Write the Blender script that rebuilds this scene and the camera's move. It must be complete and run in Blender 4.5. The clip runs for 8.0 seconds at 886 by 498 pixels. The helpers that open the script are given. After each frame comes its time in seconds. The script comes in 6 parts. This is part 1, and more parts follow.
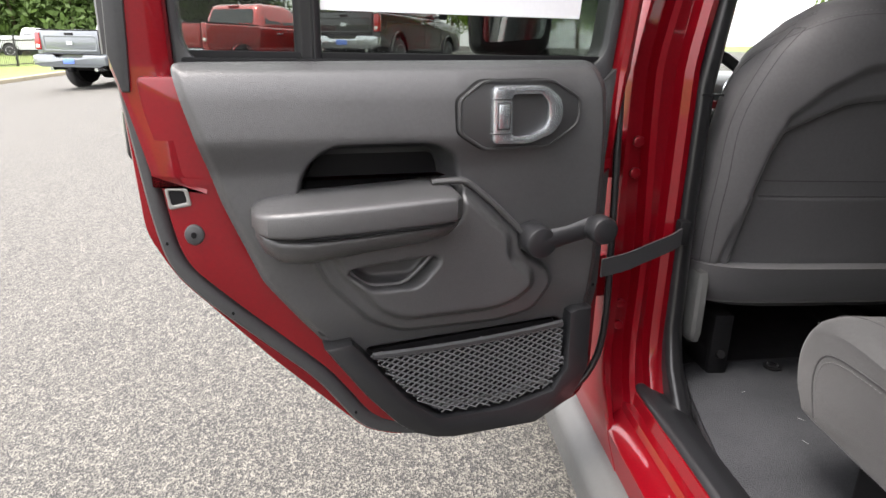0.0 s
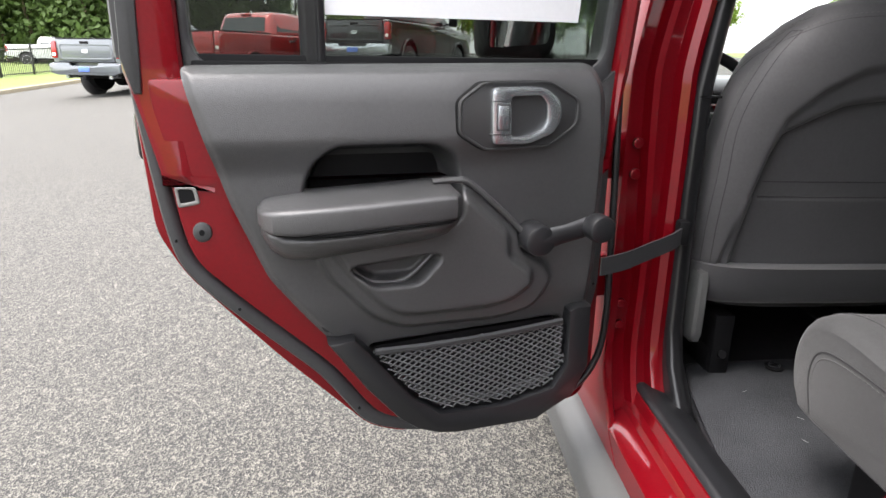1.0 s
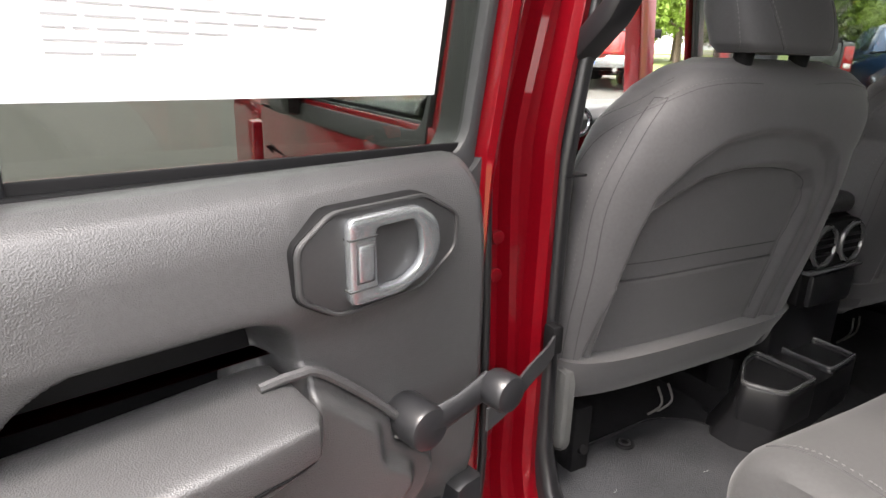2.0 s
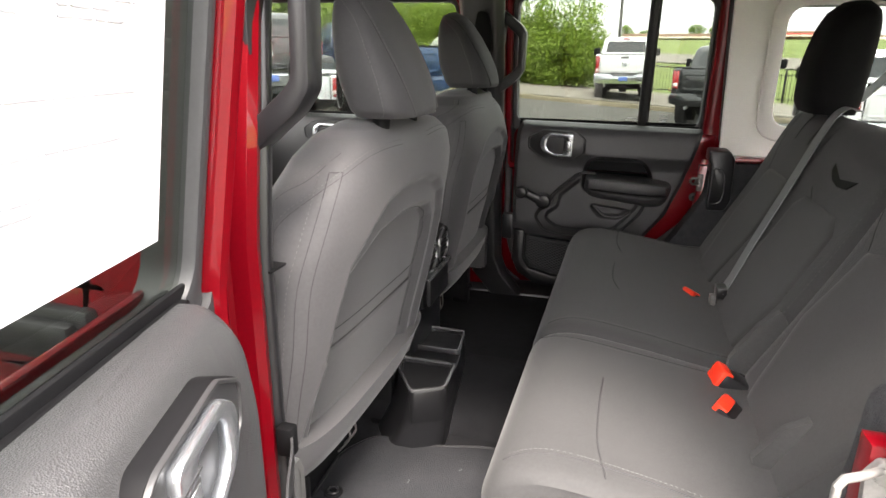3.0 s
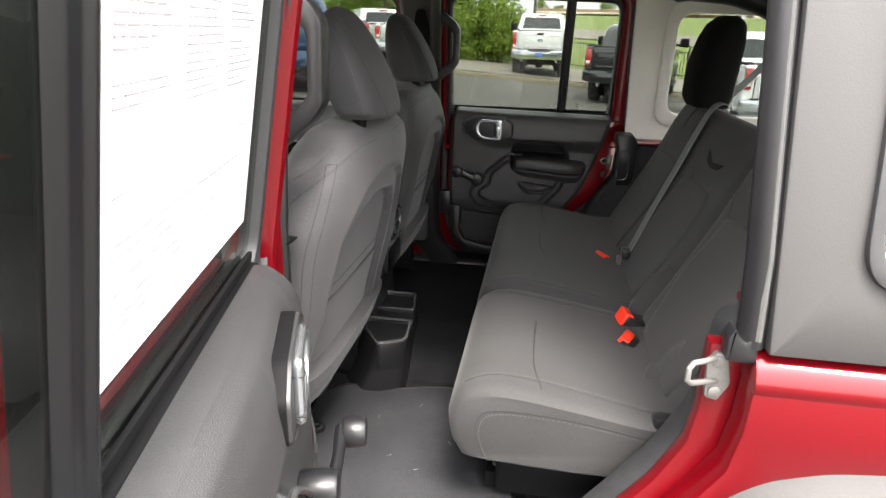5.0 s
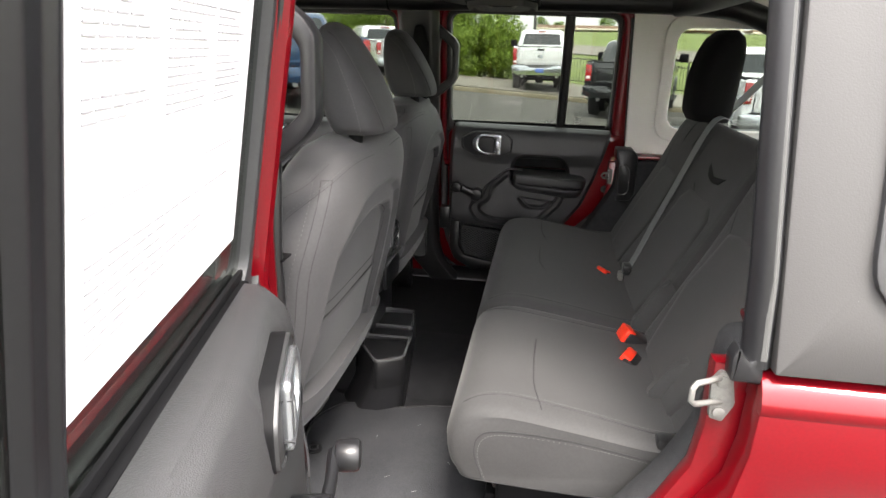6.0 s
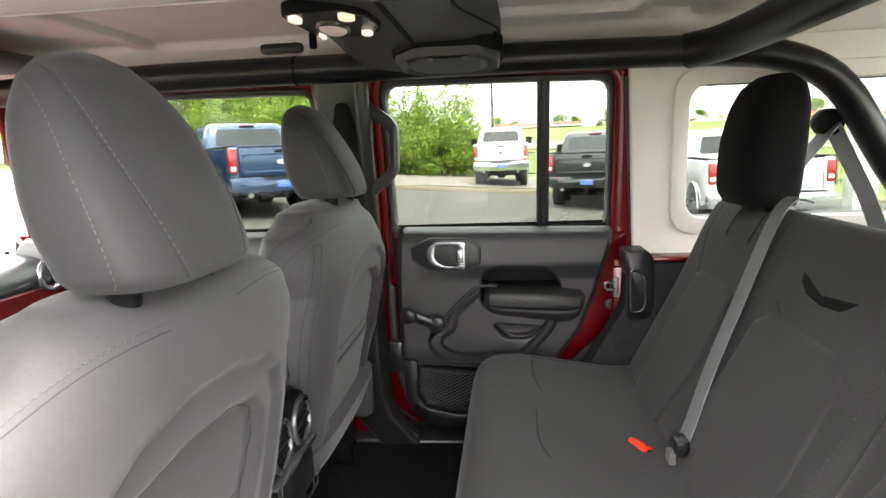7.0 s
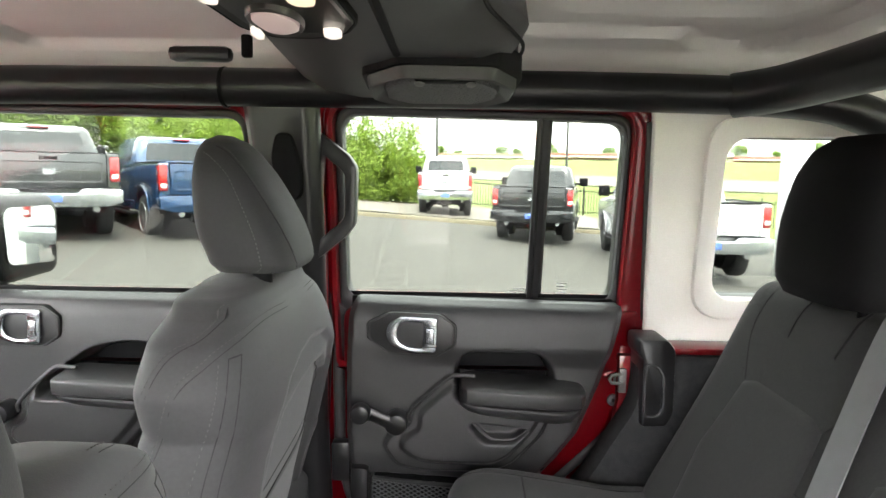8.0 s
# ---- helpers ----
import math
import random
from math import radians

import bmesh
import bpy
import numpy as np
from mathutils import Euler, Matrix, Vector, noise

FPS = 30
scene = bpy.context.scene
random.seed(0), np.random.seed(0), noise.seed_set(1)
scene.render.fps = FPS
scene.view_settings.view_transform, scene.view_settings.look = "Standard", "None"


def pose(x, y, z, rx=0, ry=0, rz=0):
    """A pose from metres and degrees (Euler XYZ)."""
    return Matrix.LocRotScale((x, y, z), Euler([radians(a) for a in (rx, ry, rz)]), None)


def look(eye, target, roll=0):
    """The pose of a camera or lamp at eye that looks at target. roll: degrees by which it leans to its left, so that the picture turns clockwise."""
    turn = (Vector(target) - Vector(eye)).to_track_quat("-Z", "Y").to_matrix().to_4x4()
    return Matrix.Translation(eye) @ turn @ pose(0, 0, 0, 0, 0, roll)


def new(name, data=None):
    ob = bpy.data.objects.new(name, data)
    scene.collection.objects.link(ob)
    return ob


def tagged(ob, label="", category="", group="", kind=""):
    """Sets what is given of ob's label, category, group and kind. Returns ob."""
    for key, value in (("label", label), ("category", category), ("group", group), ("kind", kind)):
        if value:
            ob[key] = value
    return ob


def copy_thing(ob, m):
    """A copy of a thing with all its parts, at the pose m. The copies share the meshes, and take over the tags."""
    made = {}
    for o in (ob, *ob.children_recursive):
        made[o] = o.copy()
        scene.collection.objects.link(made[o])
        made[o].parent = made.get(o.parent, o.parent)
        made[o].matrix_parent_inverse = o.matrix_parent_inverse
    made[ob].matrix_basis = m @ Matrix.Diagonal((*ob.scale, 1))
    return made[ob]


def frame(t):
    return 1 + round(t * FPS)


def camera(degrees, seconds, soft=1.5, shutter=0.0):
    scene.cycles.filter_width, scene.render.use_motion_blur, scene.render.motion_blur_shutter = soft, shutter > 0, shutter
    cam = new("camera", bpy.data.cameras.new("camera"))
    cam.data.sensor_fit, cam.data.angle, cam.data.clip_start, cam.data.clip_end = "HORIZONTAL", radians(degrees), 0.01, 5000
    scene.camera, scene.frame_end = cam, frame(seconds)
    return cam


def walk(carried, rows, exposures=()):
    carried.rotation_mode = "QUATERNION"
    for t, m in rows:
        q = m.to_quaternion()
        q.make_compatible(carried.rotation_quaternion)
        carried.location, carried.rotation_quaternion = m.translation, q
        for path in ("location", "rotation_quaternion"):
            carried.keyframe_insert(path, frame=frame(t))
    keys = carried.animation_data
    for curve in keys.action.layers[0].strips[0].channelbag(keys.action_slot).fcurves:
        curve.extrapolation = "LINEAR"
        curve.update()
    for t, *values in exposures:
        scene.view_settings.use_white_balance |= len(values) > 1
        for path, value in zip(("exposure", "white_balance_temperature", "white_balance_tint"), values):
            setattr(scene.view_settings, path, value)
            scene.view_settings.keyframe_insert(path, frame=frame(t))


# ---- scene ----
cam = camera(71.8, 8.0)
PATH = [
    (0, (0.926, -0.345, 1.244), (-0.973, -0.206, 0.631), 1.0),
    (0.5, (0.95, -0.328, 1.254), (-0.95, -0.26, 0.632), 1.0),
    (1, (0.948, -0.334, 1.239), (-0.959, -0.228, 0.646), 0.8),
    (1.2, (0.916, -0.348, 1.236), (-0.99, -0.17, 0.658), 1.0),
    (2.3, (0.489, -0.39, 1.359), (-0.908, 0.921, 0.786), 2.1),
    (2.5, (0.459, -0.385, 1.375), (-0.696, 1.151, 0.822), 2.3),
    (2.7, (0.415, -0.397, 1.398), (-0.456, 1.31, 0.822), 2.2),
    (3, (0.375, -0.458, 1.422), (-0.168, 1.373, 0.827), 0.5),
    (3.5, (0.354, -0.556, 1.459), (0.051, 1.303, 0.787), 1.3),
    (4, (0.358, -0.65, 1.478), (0.082, 1.208, 0.79), 1.9),
    (5.5, (0.355, -0.689, 1.488), (0.059, 1.18, 0.841), 1.4),
    (6, (0.36, -0.669, 1.485), (0.062, 1.208, 0.861), 1.3),
    (6.3, (0.362, -0.565, 1.475), (0.057, 1.324, 0.895), 0.4),
    (6.5, (0.378, -0.451, 1.465), (0.065, 1.466, 0.989), -1.0),
    (6.7, (0.378, -0.291, 1.456), (0.091, 1.645, 1.047), -1.9),
    (7, (0.332, -0.064, 1.434), (0.112, 1.899, 1.116), -2.3),
    (7.2, (0.301, 0.034, 1.438), (0.083, 2.003, 1.159), -2.6),
    (7.5, (0.26, 0.159, 1.457), (0.156, 2.141, 1.212), -2.4),
    (7.7, (0.246, 0.213, 1.468), (0.212, 2.2, 1.244), -1.4),
    (8, (0.24, 0.283, 1.482), (0.218, 2.268, 1.245), 0.8),
]
walk(cam, [(t, look(e, a, r)) for t, e, a, r in PATH], [(0.0, 2.66, 6750, 15), (0.5, 2.55, 6600, 14), (1.2, 2.5, 6600, 14), (2.3, 3.5, 7100, 16), (2.6, 3.55, 7100, 16), (3.0, 3.75, 7100, 16), (3.5, 3.55, 6950, 14), (4.2, 3.4, 6950, 14), (5.5, 3.35, 6950, 14), (6.0, 3.35, 6950, 14), (6.5, 3.62, 7100, 16), (6.7, 3.95, 7100, 16), (7.0, 4.46, 7000, 14), (8.0, 4.78, 6850, 13)])

# ---- world, sun, exposure ----
world = bpy.data.worlds.new("world")
scene.world = world
world.use_nodes = True
wn = world.node_tree
sky = wn.nodes.new("ShaderNodeTexSky")
sky.sky_type, sky.sun_disc = "NISHITA", False
sky.sun_elevation, sky.sun_rotation = radians(58), radians(200)
sky.air_density, sky.dust_density = 1.0, 1.5
grey = wn.nodes.new("ShaderNodeHueSaturation")
grey.inputs["Saturation"].default_value = 0.22
wn.links.new(sky.outputs[0], grey.inputs["Color"])
cloud = wn.nodes.new("ShaderNodeMix")
cloud.data_type = "RGBA"
cloud.inputs["Factor"].default_value = 0.7
cloud.inputs["B"].default_value = (6.6, 6.8, 7.0, 1)      # high even overcast
wn.links.new(grey.outputs[0], cloud.inputs["A"])
# an overcast sky is brighter overhead than at its rim
up, split, rise, dome = (wn.nodes.new("ShaderNodeTexCoord"), wn.nodes.new("ShaderNodeSeparateXYZ"), wn.nodes.new("ShaderNodeMapRange"), wn.nodes.new("ShaderNodeMix"))
wn.links.new(up.outputs["Generated"], split.inputs[0])
wn.links.new(split.outputs["Z"], rise.inputs["Value"])
rise.inputs["To Min"].default_value, rise.inputs["To Max"].default_value = 0.55, 1.65
dome.data_type, dome.blend_type = "RGBA", "MULTIPLY"
dome.inputs["Factor"].default_value = 1.0
wn.links.new(cloud.outputs["Result"], dome.inputs["A"])
wn.links.new(rise.outputs[0], dome.inputs["B"])
wn.links.new(dome.outputs["Result"], wn.nodes["Background"].inputs[0])
wn.nodes["Background"].inputs[1].default_value = 0.15
sun = new("sun", bpy.data.lights.new("sun", "SUN"))
sun.data.energy, sun.data.angle, sun.data.color = 1.5, radians(20), (1.0, 0.97, 0.92)
sun.matrix_world = look((0, 0, 30), (-6, 14, 0))


# ---- materials ----
def material(name, color, rough=0.6, metal=0.0, vary=0.15, scale=8.0, bump=0.1, fine=220.0, depth=0.0006, coat=0.0, spec=0.5):
    """A node material: colour with broad and fine variation, and a fine relief."""
    m = bpy.data.materials.new(name)
    m.use_nodes = True
    n, l = m.node_tree.nodes, m.node_tree.links
    b = n["Principled BSDF"]
    b.inputs["Roughness"].default_value, b.inputs["Metallic"].default_value = rough, metal
    b.inputs["Coat Weight"].default_value, b.inputs["Specular IOR Level"].default_value = coat, spec
    b.inputs["Coat Roughness"].default_value = 0.04
    co = n.new("ShaderNodeTexCoord")
    broad, small = n.new("ShaderNodeTexNoise"), n.new("ShaderNodeTexNoise")
    broad.inputs["Scale"].default_value, small.inputs["Scale"].default_value = scale, fine
    broad.inputs["Detail"].default_value, small.inputs["Detail"].default_value = 4.0, 2.0
    mix, ramp = n.new("ShaderNodeMix"), n.new("ShaderNodeMapRange")
    add = n.new("ShaderNodeMath")
    add.operation = "ADD"
    half = n.new("ShaderNodeMath")
    half.operation, half.inputs[1].default_value = "MULTIPLY", 0.5
    l.new(co.outputs["Object"], broad.inputs["Vector"])
    l.new(co.outputs["Object"], small.inputs["Vector"])
    l.new(broad.outputs["Fac"], add.inputs[0])
    l.new(small.outputs["Fac"], add.inputs[1])
    l.new(add.outputs[0], half.inputs[0])
    l.new(half.outputs[0], ramp.inputs["Value"])
    ramp.inputs["From Min"].default_value, ramp.inputs["From Max"].default_value = 0.3, 0.7
    mix.data_type = "RGBA"
    mix.inputs["A"].default_value = (*[c * (1 - vary) for c in color], 1)
    mix.inputs["B"].default_value = (*[min(1, c * (1 + vary)) for c in color], 1)
    l.new(ramp.outputs[0], mix.inputs["Factor"])
    l.new(mix.outputs["Result"], b.inputs["Base Color"])
    if bump:
        bp = n.new("ShaderNodeBump")
        bp.inputs["Strength"].default_value, bp.inputs["Distance"].default_value = bump, depth
        l.new(small.outputs["Fac"], bp.inputs["Height"])
        l.new(bp.outputs[0], b.inputs["Normal"])
    return m


def leather_grain(m, scale, strength, depth=0.0008):
    """Pebbled relief by cells, in place of the noise relief."""
    n, l = m.node_tree.nodes, m.node_tree.links
    v = n.new("ShaderNodeTexVoronoi")
    v.inputs["Scale"].default_value = scale
    co = n.new("ShaderNodeTexCoord")
    l.new(co.outputs["Object"], v.inputs["Vector"])
    bp = n.new("ShaderNodeBump")
    bp.inputs["Strength"].default_value, bp.inputs["Distance"].default_value = strength, depth
    l.new(v.outputs["Distance"], bp.inputs["Height"])
    l.new(bp.outputs[0], n["Principled BSDF"].inputs["Normal"])
    return m


def weave(m, scale, strength):
    """Fine cloth ribs in two directions."""
    n, l = m.node_tree.nodes, m.node_tree.links
    co = n.new("ShaderNodeTexCoord")
    w = n.new("ShaderNodeTexWave")
    w.inputs["Scale"].default_value, w.inputs["Distortion"].default_value = scale, 3.0
    w.bands_direction = "DIAGONAL"
    l.new(co.outputs["Object"], w.inputs["Vector"])
    bp = n.new("ShaderNodeBump")
    bp.inputs["Strength"].default_value, bp.inputs["Distance"].default_value = strength, 0.0005
    l.new(w.outputs["Fac"], bp.inputs["Height"])
    l.new(bp.outputs[0], n["Principled BSDF"].inputs["Normal"])
    return m


def nap(m, weight, rough=0.45):
    """A short nap that catches light at a slant."""
    b = m.node_tree.nodes["Principled BSDF"]
    b.inputs["Sheen Weight"].default_value, b.inputs["Sheen Roughness"].default_value = weight, rough
    return m


def leafy(m):
    """Leaves let some of the light through."""
    n, l = m.node_tree.nodes, m.node_tree.links
    t, mx = n.new("ShaderNodeBsdfTranslucent"), n.new("ShaderNodeMixShader")
    l.new(n["Principled BSDF"].inputs["Base Color"].links[0].from_socket, t.inputs["Color"])
    mx.inputs[0].default_value = 0.4
    l.new(n["Principled BSDF"].outputs[0], mx.inputs[1])
    l.new(t.outputs[0], mx.inputs[2])
    l.new(mx.outputs[0], n["Material Output"].inputs[0])
    return m


def glass(name, tint, rough=0.0):
    m = bpy.data.materials.new(name)
    m.use_nodes = True
    n, l = m.node_tree.nodes, m.node_tree.links
    n.remove(n["Principled BSDF"])
    clear, shine, mix, fres = (n.new("ShaderNodeBsdfTransparent"), n.new("ShaderNodeBsdfGlossy"),
                               n.new("ShaderNodeMixShader"), n.new("ShaderNodeLayerWeight"))
    power, gain = n.new("ShaderNodeMath"), n.new("ShaderNodeMath")
    power.operation, power.inputs[1].default_value = "POWER", 5.0
    gain.operation, gain.inputs[1].default_value, gain.inputs[2].default_value = "MULTIPLY_ADD", 0.7, 0.04
    clear.inputs[0].default_value = (*tint, 1)
    shine.inputs["Roughness"].default_value = rough
    fres.inputs[0].default_value = 0.5
    l.new(fres.outputs["Facing"], power.inputs[0])
    l.new(power.outputs[0], gain.inputs[0])
    l.new(gain.outputs[0], mix.inputs[0])
    l.new(clear.outputs[0], mix.inputs[1])
    l.new(shine.outputs[0], mix.inputs[2])
    l.new(mix.outputs[0], n["Material Output"].inputs[0])
    return m


def glow(name, color, strength):
    m = bpy.data.materials.new(name)
    m.use_nodes = True
    b = m.node_tree.nodes["Principled BSDF"]
    b.inputs["Base Color"].default_value = (*color, 1)
    b.inputs["Emission Color"].default_value = (*color, 1)
    b.inputs["Emission Strength"].default_value = strength
    return m


RED = material("red_paint", (0.128, 0.0012, 0.0044), 0.36, 0.30, 0.10, 3, 0, coat=0.7, spec=0.1)
PANEL = leather_grain(material("grained_plastic", (0.034, 0.034, 0.035), 0.37, 0, 0.16, 6, 0.1, spec=0.5), 820, 0.5, 0.0006)
BEZELM = material("satin_black_plastic", (0.024, 0.0242, 0.025), 0.42, 0, 0.12, 12, 0.06, spec=0.5)
SMOOTH = material("smooth_black_plastic", (0.0095, 0.0097, 0.0108), 0.34, 0, 0.15, 10, 0.08, spec=0.4)
GREYPL = leather_grain(material("dark_grey_plastic", (0.060, 0.061, 0.060), 0.5, 0, 0.08, 10, 0.08, spec=0.25), 600, 0.25)
NETCORD = material("grey_elastic_cord", (0.060, 0.061, 0.064), 0.7, 0, 0.2, 60, 0.2)
RUBBER = material("rubber_seal", (0.022, 0.0225, 0.024), 0.5, 0, 0.15, 15, 0.15)
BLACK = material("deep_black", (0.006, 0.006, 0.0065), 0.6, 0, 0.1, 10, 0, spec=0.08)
CHROME = material("satin_chrome", (0.52, 0.55, 0.58), 0.27, 0.92, 0.04, 20, 0)
STEEL = material("zinc_steel", (0.17, 0.168, 0.16), 0.45, 0.45, 0.2, 60, 0.1)
# seat-side cloth darkened for the front headrests: shade put into its colour
CLOTHSHADE = leather_grain(material("shaded_headrest_cloth", (0.034, 0.034, 0.0355), 0.62, 0, 0.10, 9, 0.1, spec=0.15), 900, 0.10)
CLOTH = weave(material("grey_seat_cloth", (0.035, 0.0352, 0.0355), 0.7, 0, 0.12, 9, 0.1, spec=0.15), 700, 0.12)
CLOTHD = weave(material("dark_seat_cloth", (0.036, 0.0365, 0.0368), 0.75, 0, 0.14, 9, 0.1, spec=0.12), 420, 0.3)
RIMB = material("glossy_rim_plastic", (0.055, 0.056, 0.058), 0.2, 0, 0.15, 20, 0.05, spec=0.6)
GLOSSB = material("gloss_black_plastic", (0.010, 0.010, 0.011), 0.28, 0, 0.1, 12, 0.05, spec=0.4)
CLOTHB = weave(material("black_seat_cloth", (0.007, 0.007, 0.0075), 0.85, 0, 0.15, 9, 0.1, spec=0.12), 420, 0.25)
CLOTHL = leather_grain(material("grey_seat_side", (0.050, 0.0495, 0.0515), 0.58, 0, 0.10, 9, 0.1, spec=0.18), 900, 0.10)
STITCH = material("grey_thread", (0.062, 0.061, 0.060), 0.8, 0, 0.2, 60, 0)
SEAM = material("seam_shadow_thread", (0.016, 0.016, 0.017), 0.9, 0, 0.1, 60, 0)
CARPET = material("black_carpet", (0.016, 0.0162, 0.0175), 0.95, 0, 0.3, 30, 0.9, 700, 0.003, spec=0.1)
WHEELCLOTH = material("wheel_house_carpet", (0.035, 0.036, 0.038), 0.95, 0, 0.35, 60, 0.9, 500, 0.003, spec=0.1)
MATCLOTH = material("floor_mat_pile", (0.031, 0.0322, 0.035), 0.95, 0, 0.45, 7, 0.9, 600, 0.003, spec=0.1)
for cloth, amount in ((CLOTH, 0.10), (CLOTHD, 0.10), (CLOTHL, 0.12), (CLOTHSHADE, 0.08)):
    nap(cloth, amount)
BELT = material("seat_belt_webbing", (0.16, 0.165, 0.17), 0.6, 0, 0.1, 30, 0.4, 900)
REDBTN = material("red_button", (0.75, 0.035, 0.012), 0.4, 0, 0.05, 20, 0)
LINER = material("white_headliner", (0.87, 0.85, 0.805), 0.75, 0, 0.06, 5, 0.3, 420)
HARDTOP = material("textured_grey_hardtop", (0.035, 0.0342, 0.0342), 0.55, 0, 0.06, 4, 0.25, 500)
PAPER = material("white_paper", (0.60, 0.60, 0.62), 0.7, 0, 0.03, 4, 0)
INK = material("grey_print", (0.27, 0.27, 0.28), 0.8, 0, 0.1, 30, 0)
GLASS = glass("side_glass", (0.435, 0.46, 0.44))
CLEAR = glass("clear_glass", (0.92, 0.94, 0.93))
MIRROR = material("mirror_silver", (0.85, 0.87, 0.88), 0.02, 1.0, 0.0, 5, 0)
LAMP = glow("lamp_white", (1.0, 0.93, 0.84), 0.034)
LAMPW = glow("lamp_warm", (1.0, 0.84, 0.58), 0.036)
DISH = material("satin_lamp_dish", (0.040, 0.038, 0.035), 0.28, 0.2, 0.1, 20, 0, spec=0.5)
FROST = glow("frosted_lens", (0.60, 0.48, 0.46), 0.012)
ASPHALT = material("asphalt", (0.036, 0.035, 0.0325), 0.85, 0, 0.4, 1.3, 0.5, 90, 0.006)
GRASS = material("grass", (0.092, 0.125, 0.022), 0.95, 0, 0.35, 0.8, 0.8, 40, 0.02)
CONCRETE = material("concrete", (0.13, 0.118, 0.098), 0.9, 0, 0.15, 1.2, 0.3, 80)
KERB = material("kerb_concrete", (0.17, 0.148, 0.10), 0.9, 0, 0.2, 2, 0.3, 80)
LEAF = leafy(material("leaf_green", (0.13, 0.21, 0.026), 0.7, 0, 0.45, 1.2, 0))
LEAFD = leafy(material("leaf_dark_green", (0.06, 0.105, 0.02), 0.7, 0, 0.45, 1.2, 0))
LEAFY = leafy(material("leaf_yellow_green", (0.165, 0.245, 0.028), 0.7, 0, 0.45, 1.2, 0))
BARK = material("bark", (0.12, 0.09, 0.065), 0.9, 0, 0.3, 8, 0.6, 60, 0.01)
TYRE = material("tyre_rubber", (0.018, 0.018, 0.019), 0.8, 0, 0.2, 12, 0.3)
ALLOY = material("alloy_wheel", (0.45, 0.46, 0.47), 0.35, 0.9, 0.1, 10, 0)
TAIL = material("red_tail_lamp", (0.30, 0.010, 0.010), 0.15, 0, 0.1, 30, 0, coat=1)
IRON = material("black_iron", (0.012, 0.012, 0.013), 0.5, 0.3, 0.1, 10, 0)

# speckled stones in the asphalt
an, al = ASPHALT.node_tree.nodes, ASPHALT.node_tree.links
av, ac, ar, am = (an.new("ShaderNodeTexVoronoi"), an.new("ShaderNodeTexCoord"), an.new("ShaderNodeValToRGB"), an.new("ShaderNodeMix"))
av.inputs["Scale"].default_value = 200
al.new(ac.outputs["Object"], av.inputs["Vector"])
asep = an.new("ShaderNodeSeparateColor")
al.new(av.outputs["Color"], asep.inputs[0])
al.new(asep.outputs[0], ar.inputs[0])
ar.color_ramp.elements[0].color, ar.color_ramp.elements[1].color = (0.004, 0.004, 0.0036, 1), (0.112, 0.105, 0.088, 1)
ar.color_ramp.elements[0].position, ar.color_ramp.elements[1].position = 0.34, 0.74
am.data_type, am.blend_type = "RGBA", "MIX"
am.inputs["Factor"].default_value = 0.8
old = an["Principled BSDF"].inputs["Base Color"].links[0].from_socket
al.new(old, am.inputs["A"])
al.new(ar.outputs[0], am.inputs["B"])
clump, crange, cmul = an.new("ShaderNodeTexNoise"), an.new("ShaderNodeMapRange"), an.new("ShaderNodeMix")
clump.inputs["Scale"].default_value, clump.inputs["Detail"].default_value, clump.inputs["Roughness"].default_value = 34.0, 6.0, 0.75
al.new(ac.outputs["Object"], clump.inputs["Vector"])
al.new(clump.outputs["Fac"], crange.inputs["Value"])
crange.inputs["From Min"].default_value, crange.inputs["From Max"].default_value = 0.36, 0.64
crange.inputs["To Min"].default_value, crange.inputs["To Max"].default_value = 0.38, 1.30
cmul.data_type, cmul.blend_type = "RGBA", "MULTIPLY"
cmul.inputs["Factor"].default_value = 1.0
al.new(am.outputs["Result"], cmul.inputs["A"])
al.new(crange.outputs[0], cmul.inputs["B"])
al.new(cmul.outputs["Result"], an["Principled BSDF"].inputs["Base Color"])
abm = an.new("ShaderNodeBump")
abm.inputs["Strength"].default_value, abm.inputs["Distance"].default_value = 0.7, 0.006
al.new(av.outputs["Distance"], abm.inputs["Height"])
al.new(abm.outputs[0], an["Principled BSDF"].inputs["Normal"])

# ---- mesh helpers ----
CENTRE = 0.79          # the car's middle line in y; the other side mirrors over it


def part(name, bm, mat, parent, label="", flip=False, smooth=38.0):
    """One mesh object under a thing. flip mirrors it to the car's other side."""
    if flip:
        for v in bm.verts:
            v.co.y = 2 * CENTRE - v.co.y
        bmesh.ops.reverse_faces(bm, faces=bm.faces[:])
    me = bpy.data.meshes.new(name)
    bm.to_mesh(me)
    bm.free()
    me.materials.append(mat)
    if smooth:
        me.shade_smooth()
        me.set_sharp_from_angle(angle=radians(smooth))
    ob = new(name, me)
    if parent is not None:
        ob.parent = parent
    if label:
        tagged(ob, label)
    return ob


def thing(name, label, category, group="", kind=""):
    return tagged(new(name), label, category, group, kind)


def rpoly(pts, r, n=5):
    """A polygon with its corners rounded by radius r."""
    out, k = [], len(pts)
    for i in range(k):
        p, a, b = Vector(pts[i]), Vector(pts[i - 1]), Vector(pts[(i + 1) % k])
        da, db = (a - p), (b - p)
        q = min(r, 0.45 * da.length, 0.45 * db.length)
        s, e = p + da.normalized() * q, p + db.normalized() * q
        for j in range(n + 1):
            t = j / n
            out.append(tuple(s * (1 - t) ** 2 + p * 2 * t * (1 - t) + e * t ** 2))
    return out


def lift(plane, a, b, d):
    return {"xz": (a, d, b), "yz": (d, a, b), "xy": (a, b, d)}[plane]


